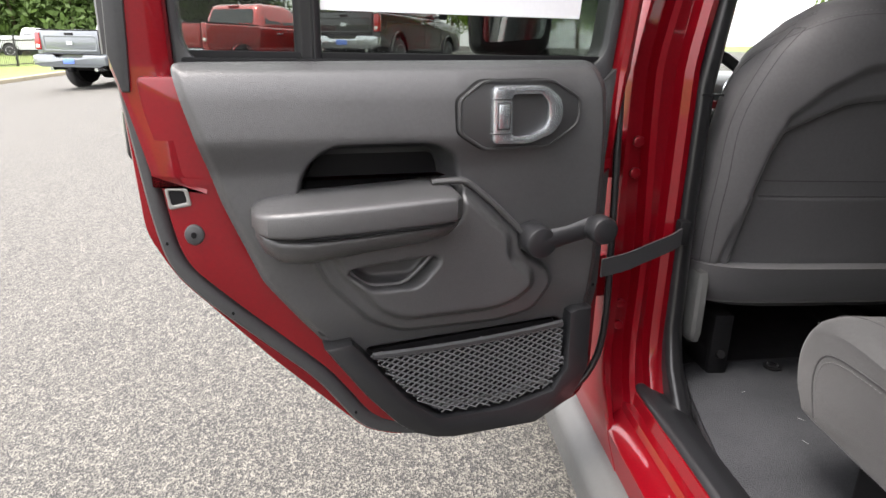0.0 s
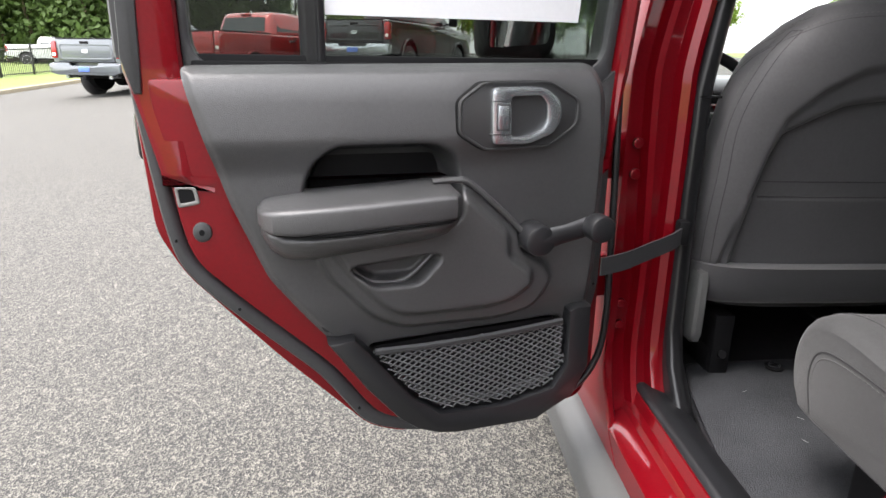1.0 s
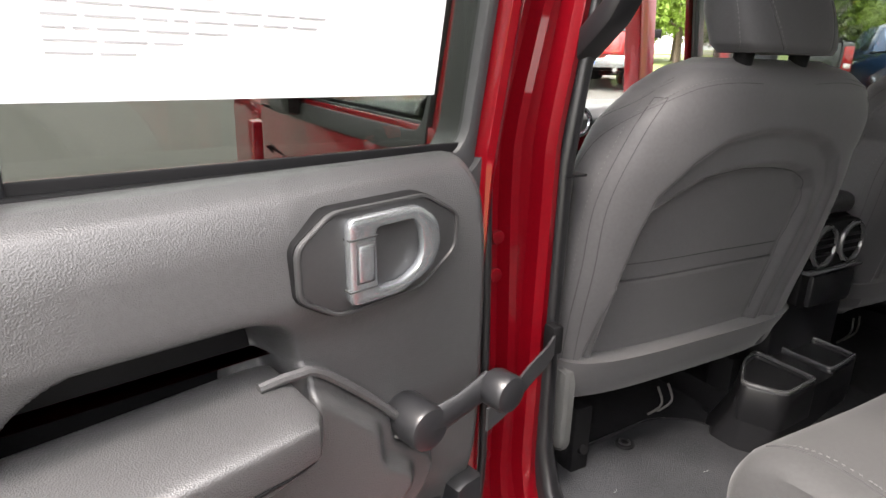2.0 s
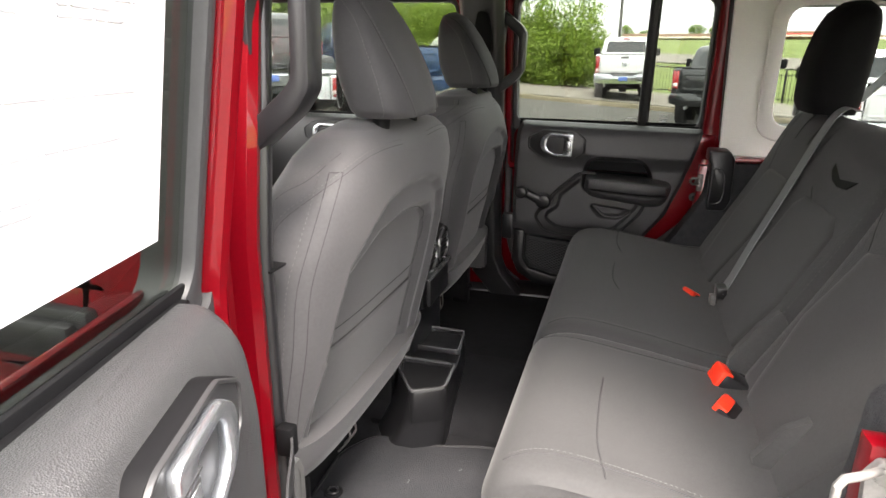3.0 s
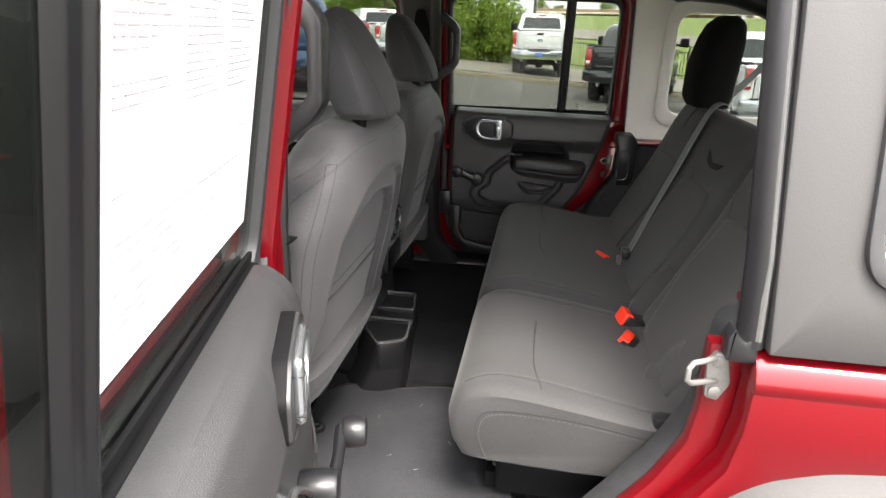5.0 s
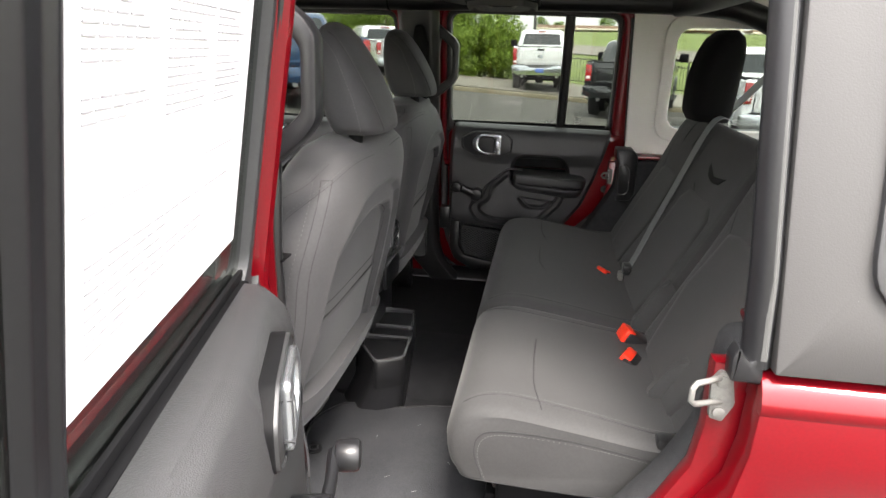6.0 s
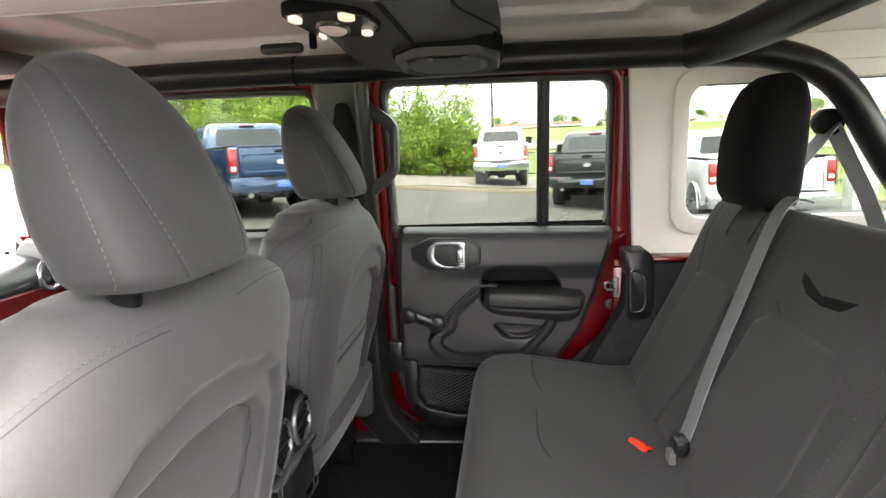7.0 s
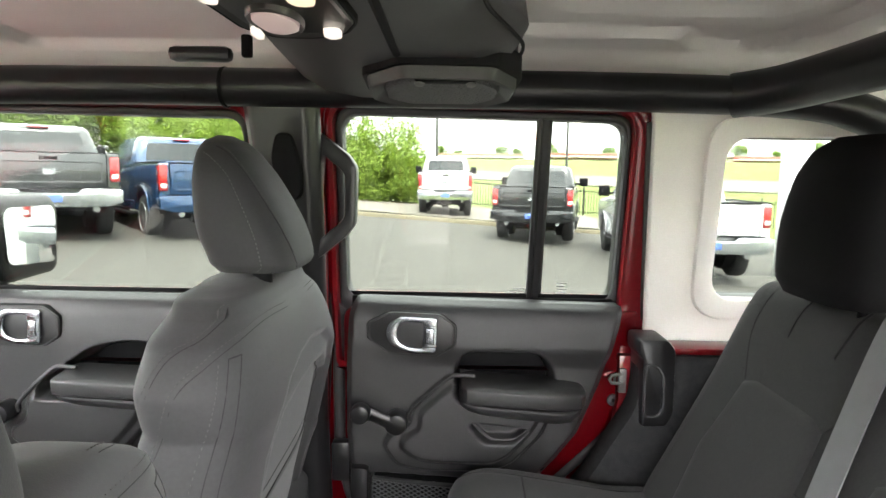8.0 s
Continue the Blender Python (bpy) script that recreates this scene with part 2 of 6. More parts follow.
def prism(pts, d0, d1, plane="xz", bevel=0.0, seg=2, bm=None):
    """The polygon pts in a plane, drawn out from d0 to d1, its rims bevelled."""
    own = bmesh.new()
    lo = [own.verts.new(lift(plane, *p, d0)) for p in pts]
    hi = [own.verts.new(lift(plane, *p, d1)) for p in pts]
    own.faces.new(lo)
    own.faces.new(hi[::-1])
    k = len(pts)
    for i in range(k):
        own.faces.new((lo[i], hi[i], hi[(i + 1) % k], lo[(i + 1) % k]))
    bmesh.ops.recalc_face_normals(own, faces=own.faces[:])
    if bevel:
        rims = [e for e in own.edges if len({v in lo for v in e.verts}) == 1]
        bmesh.ops.bevel(own, geom=rims, offset=bevel, segments=seg, affect="EDGES", profile=0.5)
    return merge(bm, own)


def merge(bm, own):
    if bm is None:
        return own
    me = bpy.data.meshes.new("t")
    own.to_mesh(me)
    own.free()
    bm.from_mesh(me)
    bpy.data.meshes.remove(me)
    return bm


def band(outer, inner, d0, d1, plane="xz", bevel=0.0, bm=None):
    """A closed frame between two outlines with the same number of points."""
    own = bmesh.new()
    k = len(outer)
    rings = [[own.verts.new(lift(plane, *p, d)) for p in o] for o, d in ((outer, d0), (outer, d1), (inner, d1), (inner, d0))]
    for a in range(4):
        r, s = rings[a], rings[(a + 1) % 4]
        for i in range(k):
            own.faces.new((r[i], r[(i + 1) % k], s[(i + 1) % k], s[i]))
    bmesh.ops.recalc_face_normals(own, faces=own.faces[:])
    if bevel:
        es = [e for e in own.edges if any(e.verts[0] in r and e.verts[1] in r for r in rings)]
        bmesh.ops.bevel(own, geom=es, offset=bevel, segments=2, affect="EDGES", profile=0.5)
    return merge(bm, own)


def box(x0, x1, y0, y1, z0, z1, bevel=0.004, bm=None, seg=2):
    own = bmesh.new()
    bmesh.ops.create_cube(own, size=1.0)
    for v in own.verts:
        v.co = Vector(((x0 + x1) / 2 + v.co.x * (x1 - x0), (y0 + y1) / 2 + v.co.y * (y1 - y0), (z0 + z1) / 2 + v.co.z * (z1 - z0)))
    if bevel:
        bmesh.ops.bevel(own, geom=own.edges[:], offset=bevel, segments=seg, affect="EDGES", profile=0.5)
    return merge(bm, own)


def tube(path, r, n=8, bm=None, closed=False, flat=1.0):
    """A tube of radius r (a number, or one for each point) along a path."""
    own = bmesh.new()
    P = [Vector(p) for p in path]
    k = len(P)
    rings, up = [], None
    for i in range(k):
        a, b = (P[i - 1], P[(i + 1) % k]) if closed else (P[max(i - 1, 0)], P[min(i + 1, k - 1)])
        d = (b - a).normalized()
        if up is None:
            up = Vector((0, 0, 1)) if abs(d.z) < 0.9 else Vector((0, 1, 0))
        up = (up - d * up.dot(d)).normalized()
        s = d.cross(up)
        q = r if isinstance(r, (int, float)) else r[i]
        rings.append([own.verts.new(P[i] + (up * math.cos(2 * math.pi * j / n) * flat + s * math.sin(2 * math.pi * j / n)) * q) for j in range(n)])
    for i in range(k if closed else k - 1):
        a, b = rings[i], rings[(i + 1) % k]
        for j in range(n):
            own.faces.new((a[j], a[(j + 1) % n], b[(j + 1) % n], b[j]))
    if not closed:
        own.faces.new(rings[0][::-1])
        own.faces.new(rings[-1])
    bmesh.ops.recalc_face_normals(own, faces=own.faces[:])
    return merge(bm, own)


def smooth_path(pts, n=6, closed=False):
    """Catmull-Rom through the points."""
    P = [Vector(p) for p in pts]
    k = len(P)
    out = []
    for i in range(k if closed else k - 1):
        a, b, c, d = ((P[(i - 1) % k], P[i], P[(i + 1) % k], P[(i + 2) % k]) if closed
                      else (P[max(i - 1, 0)], P[i], P[i + 1], P[min(i + 2, k - 1)]))
        for j in range(n):
            t = j / n
            out.append(0.5 * (2 * b + (c - a) * t + (2 * a - 5 * b + 4 * c - d) * t * t + (3 * b - a - 3 * c + d) * t ** 3))
    if not closed:
        out.append(P[-1])
    return out


def disc(c, axis, r, h, n=20, bevel=0.0, bm=None):
    """A short cylinder from c along axis."""
    own = bmesh.new()
    bmesh.ops.create_cone(own, cap_ends=True, segments=n, radius1=r, radius2=r, depth=h)
    if bevel:
        es = [e for e in own.edges if abs(e.verts[0].co.z - e.verts[1].co.z) < 1e-6]
        bmesh.ops.bevel(own, geom=es, offset=bevel, segments=2, affect="EDGES", profile=0.5)
    a = Vector(axis).normalized()
    m = Matrix.Translation(Vector(c) + a * h / 2) @ a.to_track_quat("Z", "Y").to_matrix().to_4x4()
    bmesh.ops.transform(own, matrix=m, verts=own.verts[:])
    return merge(bm, own)


def loft(rings, bm=None, cap=True):
    """A skin over rings with the same number of points each."""
    own = bmesh.new()
    R = [[own.verts.new(p) for p in r] for r in rings]
    k = len(R[0])
    for a, b in zip(R, R[1:]):
        for i in range(k):
            own.faces.new((a[i], a[(i + 1) % k], b[(i + 1) % k], b[i]))
    if cap:
        own.faces.new(R[0][::-1])
        own.faces.new(R[-1])
    bmesh.ops.recalc_face_normals(own, faces=own.faces[:])
    return merge(bm, own)


def squircle(cx, cy, hx, hy, z, p=3.5, n=40):
    """Points of a rounded oblong, at height z."""
    out = []
    for i in range(n):
        a = 2 * math.pi * i / n
        c, s = math.cos(a), math.sin(a)
        out.append((cx + hx * math.copysign(abs(c) ** (2 / p), c), cy + hy * math.copysign(abs(s) ** (2 / p), s), z))
    return out


def spline(z, knots):
    """A smooth value at z through knots (z, value...)."""
    zs = [k[0] for k in knots]
    i = max(0, min(len(zs) - 2, sum(1 for q in zs if q <= z) - 1))
    t = max(0.0, min(1.0, (z - zs[i]) / (zs[i + 1] - zs[i])))
    get = lambda j: knots[max(0, min(len(knots) - 1, j))]
    out = []
    for c in range(1, len(knots[0])):
        a, b, d, e = get(i - 1)[c], get(i)[c], get(i + 1)[c], get(i + 2)[c]
        out.append(0.5 * (2 * b + (d - a) * t + (2 * a - 5 * b + 4 * d - e) * t * t + (3 * b - a - 3 * d + e) * t ** 3))
    return out


def inside(U, Z, poly):
    """How far points lie inside a polygon (negative outside), and the nearest points of its edge."""
    P = np.array(poly)
    Q = np.roll(P, -1, axis=0)
    best = np.full(U.shape, 1e9)
    nu, nz = U.copy(), Z.copy()
    ins = np.zeros(U.shape, bool)
    for (x0, y0), (x1, y1) in zip(P, Q):
        dx, dy = x1 - x0, y1 - y0
        t = np.clip(((U - x0) * dx + (Z - y0) * dy) / (dx * dx + dy * dy + 1e-12), 0, 1)
        qu, qz = x0 + t * dx, y0 + t * dy
        d = np.hypot(U - qu, Z - qz)
        m = d < best
        best, nu, nz = np.where(m, d, best), np.where(m, qu, nu), np.where(m, qz, nz)
        cross = (y0 > Z) != (y1 > Z)
        ins ^= cross & (U < (x1 - x0) * (Z - y0) / (y1 - y0 + 1e-12) + x0)
    return np.where(ins, best, -best), nu, nz


def step(d, w):
    t = np.clip(d / w, 0, 1)
    return t * t * (3 - 2 * t)


def relief(outline, base, features, cell, back, roll=0.0, curve=None):
    """A sheet over an outline in xz whose depth in y is base plus each feature's rise; a skirt runs back along its edge."""
    o = np.array(outline)
    us = np.arange(o[:, 0].min() - cell, o[:, 0].max() + 2 * cell, cell)
    zs = np.arange(o[:, 1].min() - cell, o[:, 1].max() + 2 * cell, cell)
    U, Z = np.meshgrid(us, zs, indexing="ij")
    d, nu, nz = inside(U, Z, outline)
    keep = d > 0
    cells = keep[:-1, :-1] | keep[1:, :-1] | keep[:-1, 1:] | keep[1:, 1:]
    near = d <= 0
    U, Z = np.where(near, nu, U), np.where(near, nz, Z)
    W = np.full(U.shape, base) + (curve(U, Z) if curve else 0.0)
    for poly, rise, soft in features:
        W = W + rise * step(inside(U, Z, poly)[0] + soft * 0.5, soft)
    W = W - 0.008 * (1 - step(d, 0.012))
    if roll:                                   # the upper edge rolls over
        W = W - roll * (1 - np.sqrt(np.clip(1 - (1 - np.clip((o[:, 1].max() - Z) / 0.05, 0, 1)) ** 2, 0, 1)))
    bm = bmesh.new()
    grid = {}

    def vert(i, j):
        if (i, j) not in grid:
            grid[i, j] = bm.verts.new((U[i, j], W[i, j], Z[i, j]))
        return grid[i, j]

    for i, j in zip(*np.nonzero(cells)):
        bm.faces.new((vert(i, j), vert(i, j + 1), vert(i + 1, j + 1), vert(i + 1, j)))
    edge = [e for e in bm.edges if len(e.link_faces) == 1]
    ext = bmesh.ops.extrude_edge_only(bm, edges=edge)
    for v in ext["geom"]:
        if isinstance(v, bmesh.types.BMVert):
            v.co.y = back
    bmesh.ops.recalc_face_normals(bm, faces=bm.faces[:])
    return bm


def on_surface(bm, pts, way, proud=0.0, start=1.0):
    """Points moved along way until they meet the mesh."""
    from mathutils.bvhtree import BVHTree
    tree = BVHTree.FromBMesh(bm)
    w = Vector(way).normalized()
    out = []
    for p in pts:
        hit = tree.ray_cast(Vector(p) - w * start, w)
        if hit[0] is not None:
            out.append(hit[0] - w * proud)
    return out


def insert(bm, outline, place, way, proud, mat, name, parent, label="", flip=False, gap=0.012):
    """A padded panel laid on a mesh: the outline drawn in towards its middle, each ring set on the surface."""
    from mathutils.bvhtree import BVHTree
    tree = BVHTree.FromBMesh(bm)
    w = Vector(way).normalized()
    pts = []
    for i in range(len(outline)):
        a, b = Vector(outline[i]), Vector(outline[(i + 1) % len(outline)])
        k = max(1, int((b - a).length / gap))
        pts += [a + (b - a) * j / k for j in range(k)]
    c = sum(pts, Vector((0, 0))) / len(pts)
    rings = []
    for k, h in ((1.0, -0.003), (0.985, 0.0), (0.965, 0.6), (0.93, 0.95), (0.85, 1.0), (0.65, 1.0), (0.4, 1.0), (0.15, 1.0), (0.02, 1.0)):
        ring = []
        for p in pts:
            q = c + (p - c) * k
            o = Vector(place(q.x, q.y))
            hit = tree.ray_cast(o - w, w)
            s = hit[0] if hit[0] is not None else o
            ring.append(s - w * (proud * h if h >= 0 else h))
        rings.append(ring)
    return part(name, loft(rings), mat, parent, label, flip)

# ---- ground ----
def ground_z(x, y):
    """The lot falls gently from the car's front to its rear; a bank rises beyond the fence."""
    far = max(0.0, min(1.0, (y - 34.0) / 90.0))
    return -1.8 * math.tanh(x / 28.0) * (1 - far) + 0.083 * max(-15.0, min(0.0, y)) + 5.0 * far


def sheet(name, xs, ys, mat, up=0.0, label="", category="ground"):
    bm = bmesh.new()
    vs = [[bm.verts.new((x, y, ground_z(x, y) + up)) for y in ys] for x in xs]
    for i in range(len(xs) - 1):
        for j in range(len(ys) - 1):
            bm.faces.new((vs[i][j], vs[i + 1][j], vs[i + 1][j + 1], vs[i][j + 1]))
    return tagged(part(name, bm, mat, None), label, category, kind="structure")


def lin(a, b, n):
    return [a + (b - a) * i / n for i in range(n + 1)]


WIDE = [-900, -400, -200, -120] + lin(-80, 80, 80) + [120, 200, 400, 900]
sheet("ground", WIDE, [-900, -300, -120, -60, -30, -15, -8, 0, 8, 16, 22, 28, 34, 40, 48, 60, 75, 95, 124, 180, 300, 900], GRASS, -0.04, "wide mown grass running out to the distance")
sheet("road", [-40, -34, -28, -24, -20] + lin(-17, 45, 90), [-60, -30, -15, -10, -5, -2, 0, 2, 5, 10, 15, 20.0], ASPHALT, 0.0, "pale speckled asphalt of the car lot", "road")
sheet("verge", lin(-60, -9, 34), [-60, -30, -22, -18, -15, -13.1], GRASS, 0.10, "mown grass verge behind the kerb", "grass")
sheet("far_road", lin(-60, 90, 60), [58, 66, 74], CONCRETE, 0.05, "grey road beyond the fence", "road")
sheet("pad", lin(-7, 7, 14), [21.9, 24, 28, 31.0], CONCRETE, 0.05, "tan concrete parking pad", "pavement")

# ---- the car ----
car = thing("off_road_car", "deep red four-door off-road car with grey hardtop, one door open", "car")

# ---- its doors ----
LEAN = 0.165           # how far the upper body leans in, per metre of height
BELT_Z = 1.235


def lean(bm):
    for v in bm.verts:
        if v.co.z > BELT_Z:
            v.co.y += (v.co.z - BELT_Z) * LEAN
    return bm


SKIN = [(0.0, 1.24), (0.0, 0.74), (0.02, 0.695), (0.12, 0.682), (0.32, 0.678), (0.372, 0.698), (0.495, 0.826), (0.622, 0.968), (0.655, 1.025), (0.664, 1.24)]
SHELL = [(0.012, 1.24), (0.014, 0.90), (0.04, 0.79), (0.135, 0.705), (0.295, 0.686), (0.378, 0.712), (0.444, 0.805), (0.559, 0.915), (0.626, 0.984), (0.641, 1.05), (0.660, 1.19), (0.664, 1.24)]
CARD = [(0.590, 1.228), (0.066, 1.237), (0.054, 1.207), (0.050, 1.10), (0.050, 0.965), (0.058, 0.871), (0.056, 0.80), (0.076, 0.757), (0.136, 0.724), (0.278, 0.722),
        (0.331, 0.752), (0.382, 0.812), (0.428, 0.870), (0.506, 0.972), (0.546, 1.072), (0.568, 1.149)]
POCKET = [(0.456, 1.040), (0.454, 1.078), (0.443, 1.111), (0.416, 1.133), (0.294, 1.134), (0.270, 1.122), (0.262, 1.096), (0.262, 1.040)]
POCKET_LONG = [(0.70, 1.03), (0.70, 1.128), (0.38, 1.137), (0.315, 1.122), (0.215, 1.052), (0.215, 1.03)]
BULGE = [(0.295, 1.089), (0.247, 1.088), (0.176, 1.020), (0.173, 0.992), (0.134, 0.966), (0.124, 0.944), (0.150, 0.902), (0.200, 0.890), (0.330, 0.890), (0.372, 0.910), (0.43, 0.972), (0.45, 1.02), (0.30, 1.035)]
BULGE_IN = [(0.285, 1.076), (0.254, 1.074), (0.194, 1.018), (0.193, 0.985), (0.160, 0.962), (0.158, 0.944), (0.183, 0.924), (0.215, 0.916), (0.330, 0.914), (0.362, 0.930), (0.41, 0.985), (0.43, 1.02), (0.30, 1.035)]
CUP = [(0.405, 0.985), (0.373, 0.962), (0.314, 0.962), (0.286, 0.996)]
NET = [(0.379, 0.860), (0.098, 0.876), (0.094, 0.807), (0.112, 0.775), (0.185, 0.757), (0.278, 0.757), (0.318, 0.789)]
NETFRAME = [(0.436, 0.880), (0.384, 0.806), (0.340, 0.755), (0.313, 0.734), (0.284, 0.722), (0.255, 0.718), (0.136, 0.720), (0.078, 0.754), (0.057, 0.80), (0.060, 0.898), (0.084, 0.898), (0.094, 0.893),
            (0.092, 0.805), (0.112, 0.771), (0.185, 0.753), (0.280, 0.753), (0.320, 0.786), (0.381, 0.862), (0.400, 0.884)]
BEZEL = [(0.262, 1.190), (0.232, 1.212), (0.138, 1.213), (0.096, 1.190), (0.097, 1.158), (0.138, 1.130), (0.228, 1.129), (0.261, 1.150)]
HANDLE = [(0.225, 1.206), (0.153, 1.207), (0.131, 1.192), (0.126, 1.168), (0.137, 1.148), (0.172, 1.135), (0.223, 1.136)]
HANDLE_IN = [(0.198, 1.195), (0.159, 1.196), (0.150, 1.186), (0.148, 1.166), (0.154, 1.154), (0.172, 1.146), (0.196, 1.146)]


def inset(pts, d):
    """A polygon drawn in by d along its corner normals (points run anticlockwise seen from inside the car)."""
    out, k = [], len(pts)
    for i in range(k):
        a, p, c = Vector(pts[i - 1]), Vector(pts[i]), Vector(pts[(i + 1) % k])
        n1, n2 = (p - a).normalized(), (c - p).normalized()
        n = Vector((-(n1.y + n2.y), n1.x + n2.x)).normalized()
        s = d / max(0.5, n.dot(Vector((-n1.y, n1.x))))
        out.append((p.x + n.x * s, p.y + n.y * s))
    return out


def shift(pts, du):
    return [(p[0] + du, *p[1:]) for p in pts]


def open_band(outer, inner, d0, d1):
    """A strip between two outlines that leaves their tops open."""
    rows = []
    for (u0, z0), (u1, z1) in zip(outer, inner):
        if z0 < 1.232:
            m = lambda t, d: (u0 + (u1 - u0) * t, d, z0 + (z1 - z0) * t)
            rows.append([m(0, d0), m(0, d1 - 0.006), m(0.12, d1 - 0.001), m(0.4, d1), m(0.7, d1 - 0.002), m(0.9, d1 - 0.007), m(1, d0)])
    return loft(rows)


def build_door(label, flip, du=0.0, front=False, lead=0.044, bar=0.0):
    """A car door, built shut in the left opening; flip for the right side. The front door is longer, with its fittings further forward."""
    skin, shell, card = ([(u * 1.02, z - 0.012 if z < 0.75 else z) for u, z in SKIN] if flip else SKIN), SHELL, CARD
    win0, win1 = lead, 0.577
    if front:
        skin = [(-1.10, 1.24), (-1.10, 0.75), (-1.06, 0.66), (-0.16, 0.655), (-0.115, 0.69), (-0.11, 1.24)]
        shell = [(-1.08, 1.24), (-1.08, 0.76), (-1.04, 0.69), (-0.19, 0.685), (-0.135, 0.72), (-0.13, 1.24)]
        card = [(-0.17, 1.232), (-1.03, 1.237), (-1.05, 1.20), (-1.05, 0.80), (-1.0, 0.74), (-0.24, 0.74), (-0.185, 0.79)]
        win0, win1 = -0.99, -0.165
    core = rpoly(inset(shell, 0.026), 0.03)
    mid_u = -0.60 if front else 0.30
    hole = [(mid_u * 0.34 + p[0] * 0.66, 1.0 * 0.30 + p[1] * 0.70) for p in core]
    door = part("car_door", band(core, hole, 0.03, 0.066, bevel=0.006), RED, car, label, flip)
    part("outer_skin", prism(rpoly([(u, 1.205 if z > 1.2 else z) for u, z in skin], 0.02), 0.0, 0.032, bevel=0.006), RED, door, "glossy deep red painted metal", flip)
    part("skin_edge", box(skin[0][0] + 0.002, skin[-1][0] - 0.002, 0.0, 0.009, 1.19, 1.236, 0.003), RED, door, "", flip)
    part("weather_seal", open_band(rpoly(shell, 0.03), core, 0.03, 0.054), RUBBER, door, "dark grey rubber weather strip", flip)
    clips = rpoly(inset(shell, 0.010), 0.03)
    for i in range(8, len(clips) - 10, 9):
        part("seal_clip", disc((clips[i][0], 0.0535, clips[i][1]), (0, 1, 0), 0.0022, 0.0015, 8), BLACK, door, "", flip)
    # window frame
    a, b, t0, t1 = win0, win1, 1.598, 1.588
    inner = rpoly([(b, 1.228), (b, t1), (a, t0), (a, 1.228)], 0.036, 6)
    mid = rpoly([(b + 0.012, 1.190), (b + 0.011, t1 + 0.014), (a - 0.014, t0 + 0.014), (a - 0.016, 1.190)], 0.04, 6)
    outer = rpoly([(b + 0.092 if not front else b + 0.05, 1.19), (b + 0.062 if not front else b + 0.04, t1 + 0.03), (a - 0.034, t0 + 0.032), (a - 0.040, 1.19)], 0.045, 6)
    frame_bm = lean(band(outer, mid, 0.0, 0.062, bevel=0.012))
    for v in frame_bm.verts:                   # its foot runs down into the door shell
        if v.co.z < 1.21:
            v.co.z -= 0.10
            v.co.y *= 1.10
            v.co.x = max(shell[0][0] + 0.012, min(shell[-1][0] - 0.034, v.co.x))
    part("window_frame", frame_bm, RED, door, "glossy deep red painted metal", flip)
    part("window_gasket", lean(band(mid, inner, -0.004, 0.046, bevel=0.005)), RUBBER, door, "black rubber window gasket", flip)
    part("window_pane", lean(prism(rpoly([(b + 0.004, BELT_Z + 0.0005), (b + 0.004, t1), (a - 0.004, t0), (a - 0.004, BELT_Z + 0.0005)], 0.012, 6), 0.030, 0.034)), GLASS if flip or not front else CLEAR, door, "clear window glass", flip).visible_shadow = False
    ex = -0.30 if front else 0.50
    part("outer_handle", box(ex, ex + 0.16, -0.035, -0.015, 1.125, 1.165, 0.01), SMOOTH, door, "black outer pull handle", flip)
    part("handle_base", box(ex - 0.01, ex + 0.17, -0.018, 0.002, 1.11, 1.175, 0.008), SMOOTH, door, "", flip)
    up = [(b + 0.087, 0.030, 1.235), (b + 0.082, 0.032, 1.35), (b + 0.074, 0.034, 1.50), (b + 0.045, 0.036, 1.612), (0.5 * (a + b), 0.036, 1.634), (a + 0.05, 0.036, 1.634)]
    part("frame_seal", lean(tube(smooth_path(up, 4), 0.012, 8)), RUBBER, door, "", flip)
    if not front:
        part("edge_band", lean(prism([(b + 0.076, 1.196), (b + 0.087, 1.235), (b + 0.057, t1 + 0.004), (b + 0.034, t1 - 0.002), (b + 0.063, 1.235), (b + 0.066, 1.196)], 0.026, 0.0675, bevel=0.003)), RUBBER, door, "flat grey rubber edge band", flip)
        for k in range(4):
            part("band_hole", lean(disc((b + 0.075 - 0.008 * k, 0.0660, 1.245 + 0.085 * k), (0, 1, 0), 0.0028, 0.002, 10)), BLACK, door, "", flip)
    part("front_seal", lean(tube(smooth_path([(0.075, 0.052, 0.705), (0.020, 0.054, 0.752), (-0.002, 0.056, 0.83), (0.002, 0.056, 1.0), (0.010, 0.054, 1.2), (0.014, 0.050, 1.4), (0.018, 0.048, 1.59)], 4) if not front else [(-1.09, 0.07, 0.8), (-1.09, 0.07, 1.2)], 0.0056, 10)), SMOOTH, door, "black round door seal", flip)
    part("glass_wiper", box(a + 0.002, b - 0.002, 0.0355, 0.0415, 1.205, 1.2415, 0.002), BLACK, door, "", flip)
    part("wiper_lip", box(a + 0.002, b - 0.002, 0.022, 0.029, 1.205, 1.2365, 0.002), RUBBER, door, "", flip)
    if not front:
        part("divider_bar", lean(loft([[(p[0] + bar + 0.012 * (z - 1.24), p[1], z) for p in rpoly([(0.404, 0.012), (0.400, 0.034), (0.401, 0.044), (0.409, 0.046), (0.412, 0.041), (0.424, 0.041), (0.432, 0.034), (0.430, 0.012)], 0.002, 3)] for z in (1.225, 1.30, 1.40, 1.50, 1.60)])), SMOOTH, door, "black window divider bar", flip)
    # trim card: its top slopes back, its foot draws in
    dish = lambda U, Z: -0.013 * step(Z - 1.13, 0.13) - 0.014 * step(0.93 - Z, 0.08)
    sh = lambda pts: shift(pts, du)
